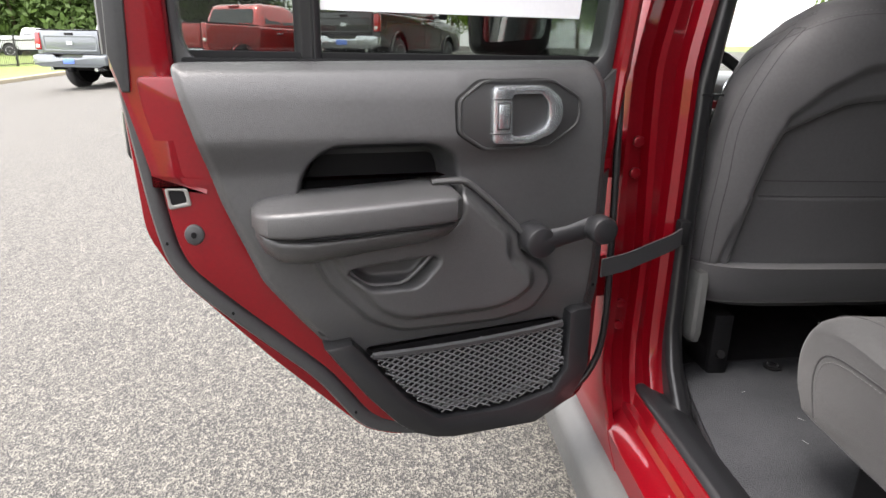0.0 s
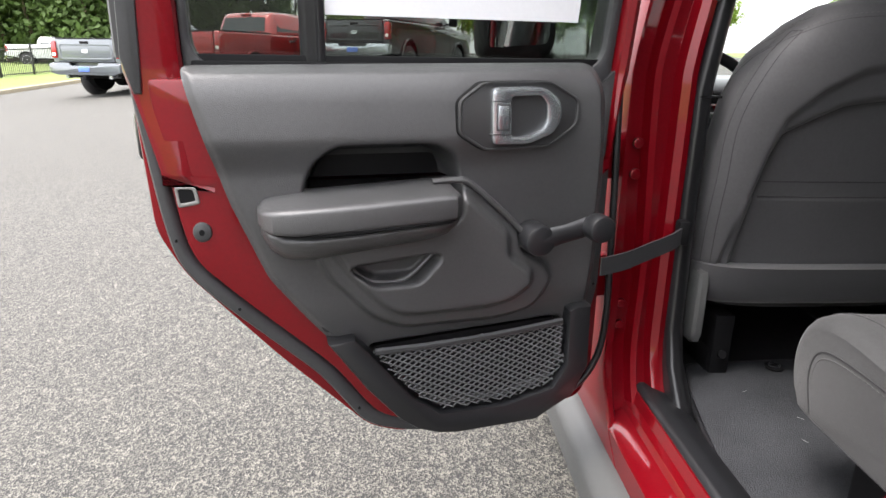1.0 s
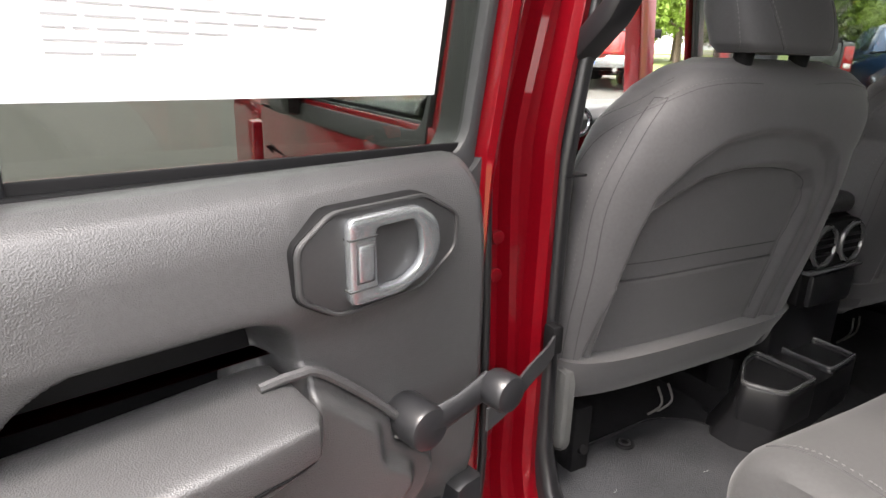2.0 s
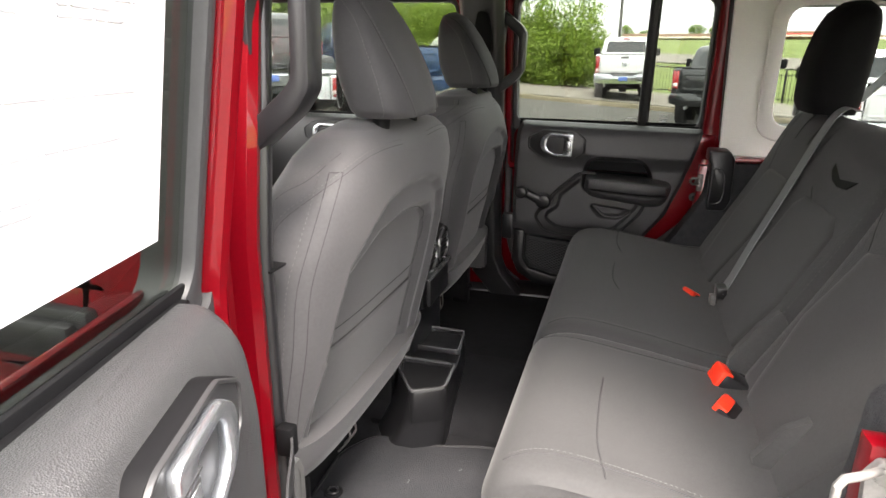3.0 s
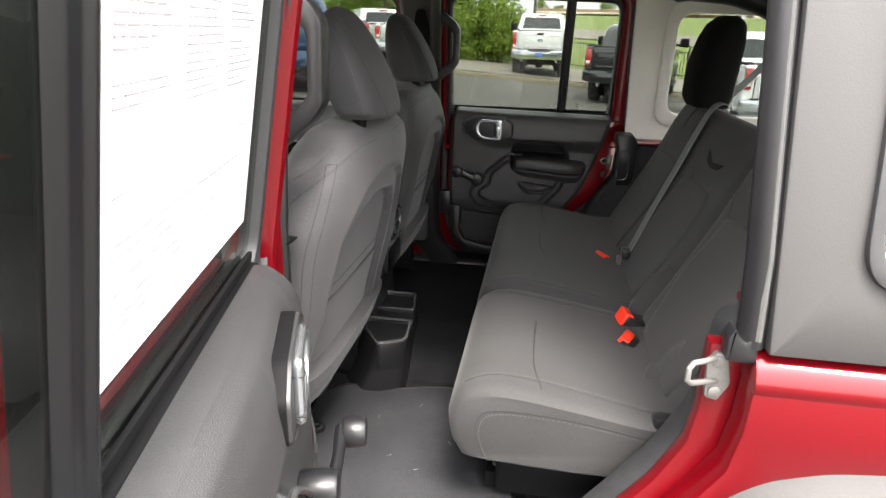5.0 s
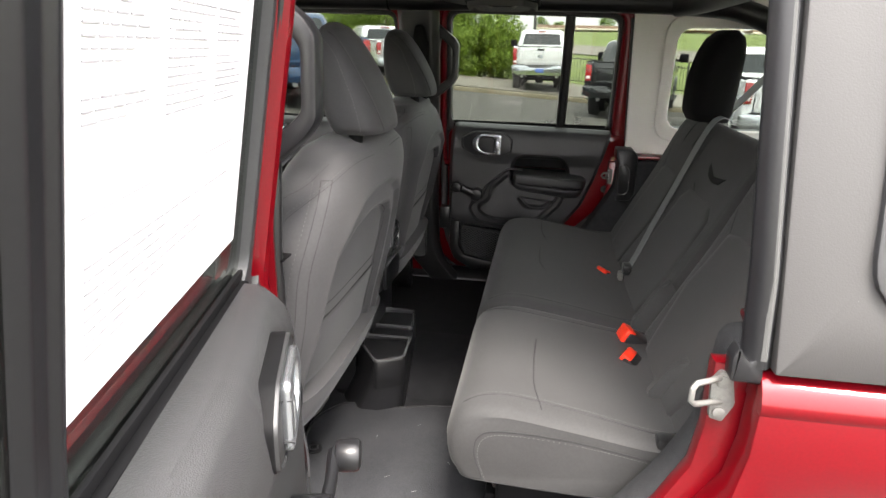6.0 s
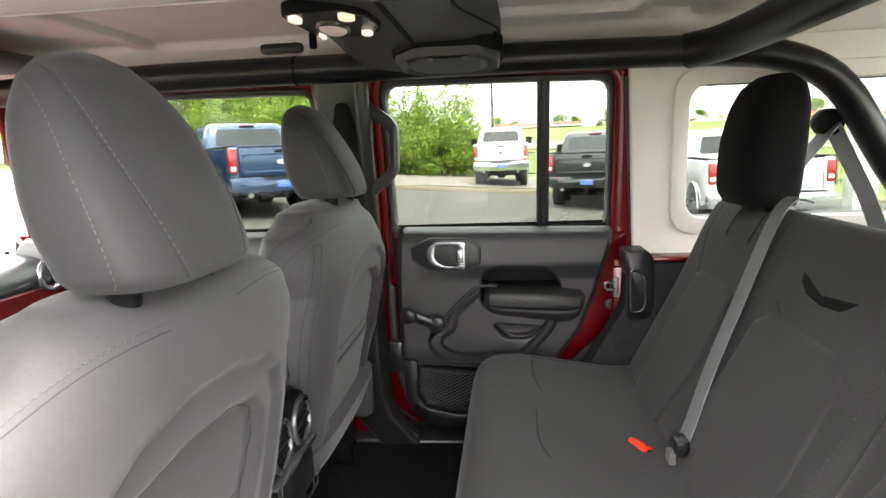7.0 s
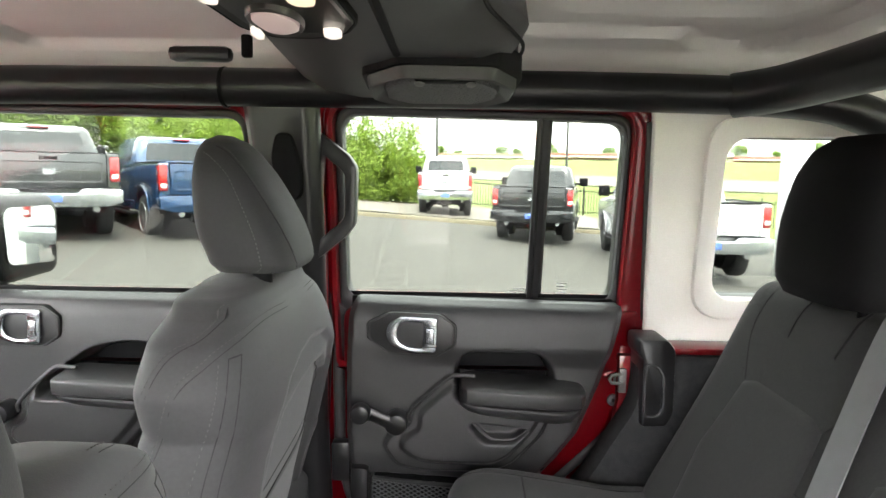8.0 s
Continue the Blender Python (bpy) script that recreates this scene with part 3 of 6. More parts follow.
    if not front:                              # the upper card swells towards the latch
        plain = dish
        dish = lambda U, Z: plain(U, Z) + 0.015 * np.clip((U - 0.10) / 0.16, 0, 1) * step(Z - 1.10, 0.05)

    def tilt(bm):
        for v in bm.verts:
            v.co.y += 0.0 if front else 0.015 * max(0.0, min(1.15, (v.co.x - 0.10) / 0.16))
        return bm
    feats = [(rpoly(sh(POCKET_LONG if front else POCKET), 0.022), -0.062, 0.014), (rpoly(sh(BULGE), 0.014), 0.014, 0.012), (rpoly(sh(BULGE_IN), 0.014), 0.012, 0.014), (rpoly(sh(CUP), 0.012), -0.036, 0.012)]
    feats.append((rpoly(sh(NET), 0.012), -0.024, 0.010))
    if front:
        feats = feats[:3]
    part("trim_card", relief(rpoly(card, 0.012), 0.102, feats, 0.0028, 0.05, 0.032, dish), PANEL, door, "black grained plastic trim panel", flip, smooth=85.0)
    part("sill_strip", box(min(p[0] for p in card) + 0.004, max(p[0] for p in card) - 0.012, 0.040, 0.051, 1.20, 1.2335, 0.003), BLACK, door, "", flip)
    part("armrest_lip", tube([(u + du, 0.117, z) for u, z in smooth_path([(0.296, 1.091), (0.268, 1.092), (0.243, 1.084), (0.176, 1.020), (0.173, 0.996)], 4)], 0.0042, 8), PANEL, door, "", flip)
    # black sheet on the pocket floor, put in for the recess's shade
    part("pocket_lining", prism(inset(rpoly(sh(POCKET_LONG if front else POCKET), 0.022), 0.007), 0.030, 0.0445, bevel=0.003), BLACK, door, "black sheet standing in for the shade in the door pocket", flip)
    # armrest: pad over body
    far = lambda u: u + 0.11 * max(0.0, (u - 0.30) / 0.21) if front else u
    rows = []
    for u, top, bot, out in ((0.266, 1.079, 1.066, 0.135), (0.270, 1.087, 1.060, 0.160), (0.280, 1.0905, 1.058, 0.174), (0.30, 1.091, 1.057, 0.178), (0.40, 1.086, 1.052, 0.180), (0.470, 1.083, 1.050, 0.178), (0.497, 1.080, 1.051, 0.168), (0.508, 1.076, 1.053, 0.150), (0.514, 1.070, 1.057, 0.125)):
        c, h, w = (top + bot) / 2, (top - bot) / 2, (out - 0.075) / 2
        rows.append([(far(u) + du, 0.075 + w + p[0] * w, c + p[1] * h - 0.006 * (p[0] + 1) / 2) for p in squircle(0, 0, 1, 1, 0, 7, 48)])
    part("arm_pad", loft(rows), PANEL, door, "soft black armrest pad", flip)
    rows = []
    for u, top, bot, out in ((0.264, 1.060, 1.046, 0.125), (0.270, 1.058, 1.034, 0.155), (0.284, 1.054, 1.026, 0.168), (0.31, 1.052, 1.020, 0.173), (0.40, 1.046, 1.010, 0.174), (0.455, 1.044, 1.003, 0.172), (0.484, 1.045, 1.006, 0.166), (0.501, 1.047, 1.017, 0.152), (0.511, 1.050, 1.034, 0.125)):
        c, h, w = (top + bot) / 2, (top - bot) / 2, (out - 0.075) / 2
        rows.append([(far(u) + du, 0.075 + (w + p[0] * w) * (1 - 0.30 * ((1 - p[1]) / 2) ** 1.6), c + p[1] * h) for p in squircle(0, 0, 1, 1, 0, 3.6, 40)])
    part("arm_body", loft(rows), PANEL, door, "", flip)
    part("pad_joint", tube([(far(u) + du, w, z) for u, w, z in smooth_path([(0.270, 0.150, 1.0575), (0.284, 0.1715, 1.0545), (0.34, 0.1765, 1.0505), (0.44, 0.1755, 1.0455), (0.490, 0.1635, 1.0455), (0.508, 0.140, 1.0485)], 4)], 0.0016, 6), BLACK, door, "", flip)
    part("pull_cup_rim", tube([(u + du, 0.112, z) for u, z in smooth_path([(0.410, 0.994), (0.388, 0.969), (0.361, 0.961), (0.326, 0.965), (0.288, 1.002)], 4)], 0.0035, 8), PANEL, door, "", flip)
    # inner release handle in its bezel
    bo = rpoly(sh(shift(BEZEL, -0.004 if flip else 0.003)), 0.008)
    about = lambda k: [(0.176 + du + (p[0] - 0.176 - du) * k, 1.171 + (p[1] - 1.171) * k) for p in bo]
    part("bezel_groove", tilt(prism(about(1.030), 0.08, 0.1030, bevel=0.002)), BLACK, door, "", flip)
    part("handle_bezel", tilt(prism(about(0.965), 0.085, 0.1045, bevel=0.002)), BEZELM, door, "black octagonal handle surround", flip)
    part("bezel_rim", tilt(band(about(1.012), about(0.950), 0.085, 0.1068, bevel=0.0025)), BEZELM, door, "", flip)
    cup = [(0.202, 1.199), (0.152, 1.200), (0.141, 1.188), (0.139, 1.166), (0.146, 1.151), (0.170, 1.142), (0.200, 1.142)]
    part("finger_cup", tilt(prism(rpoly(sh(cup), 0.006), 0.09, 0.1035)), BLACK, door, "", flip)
    part("release_handle", tilt(band(rpoly(sh(HANDLE), 0.009), rpoly(sh(HANDLE_IN), 0.005), 0.103, 0.1140, bevel=0.004)), CHROME, door, "satin chrome release handle", flip)
    part("lock_frame", tilt(box(0.2005 + du, 0.2185 + du, 0.110, 0.1148, 1.1535, 1.1865, 0.0015)), SEAM, door, "", flip)
    part("lock_button", tilt(box(0.2020 + du, 0.2170 + du, 0.110, 0.1160, 1.155, 1.185, 0.002)), CHROME, door, "", flip)
    for z in (1.1490, 1.1900):
        part("handle_joint", tilt(box(0.1975 + du, 0.2245 + du, 0.105, 0.1145, z - 0.0006, z + 0.0006, 0)), SEAM, door, "", flip)
    # window crank
    hu, hz = (0.149, 0.999) if flip else (0.158, 1.010)
    part("crank_hub", disc((hu + du, 0.10, hz), (0, 1, 0), 0.021, 0.046, 28, 0.005), SMOOTH, door, "black window crank", flip)
    arm = tube([(hu + du, 0.143, hz), ((hu + 0.085) / 2 + du, 0.149, (hz + 1.028) / 2), (0.085 + du, 0.149, 1.028)], [0.015, 0.0125, 0.0145], 12, flat=1.0)
    for v in arm.verts:
        v.co.y = 0.140 + (v.co.y - 0.147) * 0.55
    part("crank_arm", arm, SMOOTH, door, "", flip)
    part("crank_knob", disc((0.085 + du, 0.143, 1.028), (0, 1, 0), 0.0185, 0.030, 28, 0.006), SMOOTH, door, "", flip)
    if front:
        return door
    # net pocket
    part("net_frame", prism(NETFRAME, 0.08, 0.116, bevel=0.005), SMOOTH, door, "black moulded pocket frame", flip)
    bm = bmesh.new()
    poly = [Vector(p) for p in NET]
    for sgn in (1, -1):
        for k in range(-14, 66):
            pts = []
            for s in range(0, 61):
                u = 0.09 + 0.30 * s / 60
                z = 0.775 + 0.0088 * k + sgn * 0.62 * (u - 0.24) - 0.12 * (u - 0.24)
                pts.append((u, z))
            U, Z = np.array([p[0] for p in pts]), np.array([p[1] for p in pts])
            ok = inside(U, Z, NET)[0] > 0.0
            run = [(u, 0.1075 + 0.0008 * sgn, z) for (u, z), o in zip(pts, ok) if o]
            if len(run) > 2:
                tube([run[0], run[len(run) // 2], run[-1]], 0.00125, 5, bm)
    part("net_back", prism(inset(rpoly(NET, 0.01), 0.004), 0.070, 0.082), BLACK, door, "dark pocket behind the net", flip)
    part("net", bm, NETCORD, door, "grey elastic diamond net", flip, smooth=0)
    hem = [(0.372 - 0.27 * i / 40, 0.109, 0.860 + 0.016 * i / 40 - 0.005 * math.sin(math.pi * i / 40)) for i in range(41)]
    part("net_hem", tube(hem, 0.004, 6, flat=1.3), RUBBER, door, "", flip)
    if flip:                                   # etched marks at the foot of the glass
        for u0, u1, z in ((0.372, 0.405, 1.250), (0.364, 0.398, 1.245), (0.38, 0.41, 1.240), (0.462, 0.485, 1.262), (0.462, 0.478, 1.256), (0.465, 0.485, 1.250), (0.462, 0.482, 1.244)):
            part("etched_mark", box(u0, u1, 0.0350 + (z - BELT_Z) * LEAN, 0.0355 + (z - BELT_Z) * LEAN, z, z + 0.0018, 0), INK, door, "", True, smooth=0)
    # screw, latch slot, buffer
    sc = part("screw", disc((0.433, 0.086, 0.898), (0, 1, 0), 0.0095, 0.008, 18, 0.002), SMOOTH, door, "", flip)
    part("screw_socket", disc((0.433, 0.0938, 0.898), (0, 1, 0), 0.0045, 0.001, 6), BLACK, door, "", flip)
    part("latch_plate", band(rpoly([(0.616, 1.088), (0.586, 1.087), (0.582, 1.066), (0.613, 1.062)], 0.004), rpoly([(0.611, 1.085), (0.591, 1.084), (0.588, 1.070), (0.609, 1.067)], 0.003), 0.058, 0.0685, bevel=0.001), STEEL, door, "zinc latch plate round an open slot", flip)
    part("latch_slot", prism([(0.613, 1.086), (0.589, 1.085), (0.586, 1.068), (0.611, 1.065)], 0.058, 0.0672), BLACK, door, "", flip)
    bf = part("buffer", disc((0.584, 0.064, 1.030), (0, 1, 0), 0.013, 0.006, 20, 0.003), RUBBER, door, "grey rubber door buffer", flip)
    part("buffer_hole", disc((0.584, 0.0698, 1.030), (0, 1, 0), 0.004, 0.001, 10), BLACK, door, "", flip)
    for z in (1.06, 0.86):
        part("hinge_leaf", box(-0.045, 0.03, -0.022, -0.001, z, z + 0.075, 0.006), RED, door, "", flip)
    for ob in (door, *door.children):          # the fitted proportions of the rear door
        for v in ob.data.vertices:
            u, z = v.co.x, v.co.z
            v.co.x = u - 0.015 * max(0.0, min(1.0, (0.32 - u) / 0.25)) - 0.012 * max(0.0, min(1.0, (u - 0.58) / 0.08))
            if z < BELT_Z:
                v.co.z = BELT_Z - (BELT_Z - z) * 1.026
    return door


HINGE = (-0.0343, -0.0149, 0.0)
left_door = build_door("red rear car door standing wide open, black inner panel", False, lead=0.036, bar=0.016)
left_door.matrix_world = Matrix.Translation(HINGE) @ pose(0, 0, 0, 0, 0, -77.0) @ Matrix.Translation([-c for c in HINGE])
build_door("red rear car door, shut, with black inner panel", True)
build_door("red front car door, shut, with black inner panel", True, -0.80, True)
build_door("red front car door, shut, beside the driver seat", False, -0.80, True)

# ---- its body ----

def both(name, make, mat, label="", parent=None, smooth=38.0):
    for f in (False, True):
        part(name, make(), mat, parent or car, label, f, smooth)


def pillar():
    """The centre pillar: a pressed profile drawn upwards, its foot flaring into the sill."""
    prof = [(-0.12, 0.0), (-0.012, -0.001), (-0.003, 0.004), (-0.003, 0.013), (-0.030, 0.022), (-0.032, 0.042), (-0.016, 0.050), (-0.014, 0.060),
            (-0.024, 0.064), (-0.024, 0.078), (-0.006, 0.084), (-0.001, 0.096), (-0.004, 0.106), (-0.012, 0.110), (-0.12, 0.111)]
    rows = []
    for i in range(31):
        z = 0.60 + (1.64 - 0.60) * i / 30
        flare = 0.13 * max(0, (0.80 - z) / 0.20) ** 2.2
        wave = 0.006 * math.sin((z - 0.7) * 9.0)
        rows.append([(x + (flare if x > -0.05 else 0), y + (wave if 0.01 < y < 0.07 else 0) + max(0, z - BELT_Z) * LEAN, z) for x, y in prof])
    return loft(rows)


both("centre_pillar", pillar, RED, "glossy deep red pressed-steel pillar")
both("sill", lambda: prism([(0.0, 0.58), (0.0, 0.645), (0.008, 0.655), (0.035, 0.662), (0.04, 0.672), (0.052, 0.674), (0.058, 0.69), (0.07, 0.692), (0.075, 0.60)], -1.1, 0.48, "yz"), RED, "glossy deep red door sill")
both("rocker_guard", lambda: prism(rpoly([(-0.04, 0.50), (-0.045, 0.58), (-0.015, 0.605), (0.03, 0.60), (0.03, 0.50)], 0.015), -1.2, 0.55, "yz"), GREYPL, "grey plastic rocker guard")
QUARTER = [(0.30, 0.60), (0.36, 0.648), (0.42, 0.69), (0.50, 0.80), (0.575, 0.90), (0.618, 0.97), (0.628, 1.03), (0.630, 1.092), (2.0, 1.092), (2.0, 0.75),
           (1.75, 0.75), (1.66, 0.90), (1.55, 0.965), (1.40, 0.99), (0.82, 0.99), (0.74, 0.98), (0.68, 0.963), (0.635, 0.93), (0.60, 0.87), (0.56, 0.75), (0.52, 0.60)]
both("quarter_panel", lambda: prism(QUARTER, 0.0, 0.055, bevel=0.008), RED, "glossy deep red rear quarter panel")
both("door_jamb", lambda: prism([(0.28, 0.60), (0.335, 0.652), (0.395, 0.695), (0.472, 0.80), (0.545, 0.90), (0.580, 0.97), (0.588, 1.03), (0.588, 1.125), (0.66, 1.125), (0.66, 0.60)], 0.052, 0.082, bevel=0.008), RED, "glossy deep red door jamb")

both("quarter_shoulder", lambda: prism([(0.0, 1.086), (-0.003, 1.094), (-0.002, 1.102), (0.003, 1.114), (0.010, 1.124), (0.022, 1.1305), (0.055, 1.132), (0.055, 1.086)], 0.630, 2.0, "yz", bevel=0.002), RED, "rolled shoulder of the quarter panel")


def flare():
    path = smooth_path([(0.50, 0.55, 0), (0.55, 0.75, 0), (0.59, 0.87, 0), (0.632, 0.93, 0), (0.69, 0.966, 0), (0.80, 0.99, 0), (1.1, 0.995, 0), (1.4, 0.99, 0), (1.56, 0.96, 0), (1.68, 0.88, 0), (1.78, 0.7, 0)], 4)
    rows = []
    for i, p in enumerate(path):
        d = (path[min(i + 1, len(path) - 1)] - path[max(i - 1, 0)]).normalized()
        n = Vector((d.y, -d.x, 0))
        at = lambda k, y: (p.x + n.x * k, y, p.y + n.y * k)
        rows.append([at(-0.004, 0.006), at(0.004, -0.05), at(0.02, -0.10), at(0.05, -0.115), at(0.075, -0.105), at(0.08, 0.006)])
    return loft(rows)


both("wheel_flare", flare, GREYPL, "grey textured plastic wheel flare")
for f in (False, True):
    for wx in (1.2, -1.75):
        wheel = part("wheel", tube([(1.2 if wx > 0 else wx, y, 0.40) for y in (-0.06, -0.03, 0.12, 0.15)], [0.34, 0.40, 0.40, 0.34], 36), TYRE, car, "black off-road tyre", f)
        part("rim", disc((wx, -0.05, 0.40), (0, 1, 0), 0.22, 0.02, 24, 0.004), ALLOY, wheel, "", f)


# hardtop sides, with the quarter windows cut through
def topside(d0, d1, s):
    out = rpoly([(0.640, 1.137), (0.612, 1.66), (1.72, 1.66), (1.72, 1.137)], 0.004, 6)
    hole = rpoly([(0.735 + s, 1.245), (0.728 + s, 1.562), (1.44, 1.562), (1.46, 1.245)], 0.05, 6)
    return lean(band(out, hole, d0, d1, bevel=0.004))


for f, s in ((False, -0.006), (True, 0.020)):
    part("hardtop_side", topside(0.004, 0.05, s), HARDTOP, car, "grey textured hardtop side panel", f)
    part("hardtop_lining", topside(0.052, 0.082, s), LINER, car, "off-white moulded hardtop lining", f)
    part("lining_rim", lean(band(rpoly([(0.700 + s, 1.205), (0.692 + s, 1.600), (1.47, 1.600), (1.49, 1.205)], 0.07, 8), rpoly([(0.738 + s, 1.247), (0.731 + s, 1.560), (1.437, 1.560), (1.457, 1.247)], 0.05, 8), 0.08, 0.10, bevel=0.009)), LINER, car, "", f)
    part("quarter_window", lean(prism(rpoly([(0.728 + s, 1.239), (0.721 + s, 1.569), (1.446, 1.569), (1.466, 1.239)], 0.05, 6), 0.012, 0.016)), GLASS if f else CLEAR, car, "clear quarter window", f).visible_shadow = False
    part("window_rubber", lean(band(rpoly([(0.722 + s, 1.227), (0.714 + s, 1.581), (1.458, 1.581), (1.478, 1.227)], 0.055, 6), rpoly([(0.736 + s, 1.245), (0.729 + s, 1.562), (1.438, 1.562), (1.458, 1.245)], 0.05, 6), -0.004, 0.012, bevel=0.003)), RUBBER, car, "", f)
both("edge_seal", lambda: loft([[(x + a, y + b, z) for a, b in rpoly([(0.016, -0.014), (0.006, -0.026), (-0.008, -0.020), (-0.018, -0.006), (-0.014, 0.004), (0.012, 0.010)], 0.005, 3)] for x, y, z in ((0.625, 0.036, 1.14), (0.620, 0.042, 1.25), (0.601, 0.096, 1.6), (0.588, 0.108, 1.655))]), SMOOTH, "black rubber edge seal")
both("seal_rib", lambda: tube([(0.6285, 0.016, 1.15), (0.6245, 0.022, 1.25), (0.605, 0.076, 1.6)], 0.005, 8), GREYPL, "")
both("seal_bracket", lambda: prism(rpoly([(0.597, 1.120), (0.595, 1.150), (0.602, 1.164), (0.609, 1.152), (0.616, 1.146), (0.622, 1.152), (0.630, 1.148), (0.633, 1.118)], 0.003), 0.014, 0.042, bevel=0.003), SMOOTH, "black rubber bracket")
# roof
part("roof_shell", box(-1.15, 1.74, 0.07, 1.51, 1.735, 1.765, 0.02), HARDTOP, car, "grey textured hardtop roof")


def liner(x0, x1, y0, y1, ribs):
    """A moulded roof lining with raised fields."""
    us, vs = np.linspace(x0, x1, 90), np.linspace(y0, y1, 110)
    U, V = np.meshgrid(us, vs, indexing="ij")
    H = np.full(U.shape, 1.700)
    for poly, rise, soft in ribs:
        H += rise * step(inside(U, V, poly)[0] + soft / 2, soft)
    edge = np.minimum(V - y0, y1 - V)
    H -= 0.05 * (1 - step(edge, 0.12))
    bm = bmesh.new()
    g = [[bm.verts.new((U[i, j], V[i, j], H[i, j])) for j in range(110)] for i in range(90)]
    for i in range(89):
        for j in range(109):
            bm.faces.new((g[i][j], g[i][j + 1], g[i + 1][j + 1], g[i + 1][j]))
    ext = bmesh.ops.extrude_edge_only(bm, edges=[e for e in bm.edges if len(e.link_faces) == 1])
    for v in ext["geom"]:
        if isinstance(v, bmesh.types.BMVert):
            v.co.z = 1.73
    return bm


R4 = lambda x0, x1, y0, y1, r=0.05: rpoly([(x0, y0), (x1, y0), (x1, y1), (x0, y1)], r)
part("rear_lining", liner(0.12, 1.70, 0.10, 1.48, [(rpoly([(0.30, 0.32), (0.60, 0.31), (0.635, 0.24), (0.73, 0.21), (0.77, 0.30), (0.80, 0.55), (0.80, 1.03), (0.77, 1.28), (0.73, 1.37), (0.635, 1.34), (0.60, 1.27), (0.30, 1.26)], 0.02), 0.016, 0.010), (rpoly([(0.40, 0.40), (0.70, 0.38), (0.74, 0.55), (0.74, 1.03), (0.70, 1.20), (0.40, 1.18)], 0.03), 0.010, 0.014), (R4(0.86, 1.55, 0.34, 1.24, 0.08), 0.022, 0.02), (R4(0.50, 1.2, 0.70, 0.88), -0.008, 0.02)]), LINER, car, "off-white moulded roof lining")
for f in (False, True):
    part("front_lining", liner(-1.10, 0.11, 0.10, 0.785, [(R4(-1.0, -0.55, 0.2, 0.72, 0.04), 0.012, 0.012), (R4(-0.50, -0.05, 0.2, 0.72, 0.04), 0.012, 0.012)]), LINER, car, "off-white removable roof panel", f)
# padded sport bars
both("side_bar", lambda: tube(smooth_path([(-1.12, 0.225, 1.60), (-0.6, 0.218, 1.628), (0.0, 0.215, 1.63), (0.45, 0.218, 1.63), (0.78, 0.226, 1.622), (0.92, 0.235, 1.60), (1.04, 0.22, 1.535), (1.16, 0.205, 1.36), (1.34, 0.18, 1.12)], 5), 0.033, 14), SMOOTH, "black padded roll bar")
both("bar_joint", lambda: tube([(-0.155, 0.217, 1.629), (-0.150, 0.217, 1.629)], 0.0352, 14), BLACK, "")
part("rear_cross_bar", tube(smooth_path([(0.72, 0.222, 1.625), (0.77, 0.27, 1.63), (0.81, 0.38, 1.64), (0.83, 0.6, 1.648), (0.83, 0.98, 1.648), (0.81, 1.20, 1.64), (0.77, 1.31, 1.63), (0.72, 1.358, 1.625)], 5), 0.038, 14), SMOOTH, car, "black padded cross bar")
both("pillar_trim", lambda: loft([[(x * s + dx, y + max(0, z - 1.235) * LEAN * 0.9, z) for x, y in rpoly([(-0.13, 0.10), (-0.008, 0.106), (0.002, 0.113), (-0.002, 0.128), (-0.02, 0.142), (-0.11, 0.145)], 0.008)]
                                  for z, s, dx in ((0.66, 1.0, 0.10), (0.74, 1.0, 0.03), (0.80, 1.0, 0.008), (1.0, 1.0, 0.0), (1.2, 1.0, 0.0), (1.45, 1.0, 0.0), (1.66, 1.15, 0.0))]), GLOSSB, "black plastic pillar trim")
both("trim_joint", lambda: box(-0.11, 0.0025, 0.112, 0.146, 1.187, 1.190, 0), BLACK, "")


def grab():
    out = [(-0.024, 1.310), (-0.028, 1.46), (-0.008, 1.562), (0.050, 1.518), (0.064, 1.496), (0.061, 1.390), (0.044, 1.366)]
    inn = [(-0.004, 1.362), (-0.004, 1.455), (0.002, 1.518), (0.034, 1.492), (0.042, 1.480), (0.040, 1.402), (0.030, 1.390)]
    bm = band(rpoly(out, 0.008), rpoly(inn, 0.006), 0.116, 0.15, bevel=0.004)
    return bm


both("grab_handle", grab, SMOOTH, "black plastic grab handle")
both("belt_guide", lambda: prism(rpoly([(-0.055, 1.43), (-0.085, 1.50), (-0.075, 1.555), (-0.045, 1.555), (-0.03, 1.50), (-0.03, 1.44)], 0.02), 0.16, 0.20, bevel=0.008), BLACK, "black belt guide")
MESH = leather_grain(material("speaker_mesh", (0.07, 0.072, 0.072), 0.6), 240, 1.0, 0.003)
# overhead sound bar, dome lamp, two speaker pods
sound_bar = thing("sound_bar", "dark grey overhead sound bar with two speakers", "sound bar")
rows = []
for i in range(61):
    y = 0.22 + 1.14 * i / 60
    e = abs(y - CENTRE)
    wide = float(step(np.array(e - 0.03), 0.17))
    x0, x1 = -0.005 + 0.03 * math.exp(-(e / 0.25) ** 2) - 0.02 * (e / 0.57) ** 3, 0.262 + 0.062 * wide - 0.010 * (e / 0.57) ** 4
    rows.append([(x0, y, 1.70), (x0 - 0.005, y, 1.668), (x0 + 0.012, y, 1.645), (x0 + 0.05, y, 1.622), (x0 + 0.11, y, 1.612), (0.5 * (x0 + x1) + 0.03, y, 1.610), (x1 - 0.05, y, 1.612),
                 (x1 - 0.015, y, 1.625), (x1, y, 1.648), (x1 - 0.004, y, 1.672), (x1 - 0.02, y, 1.70)])
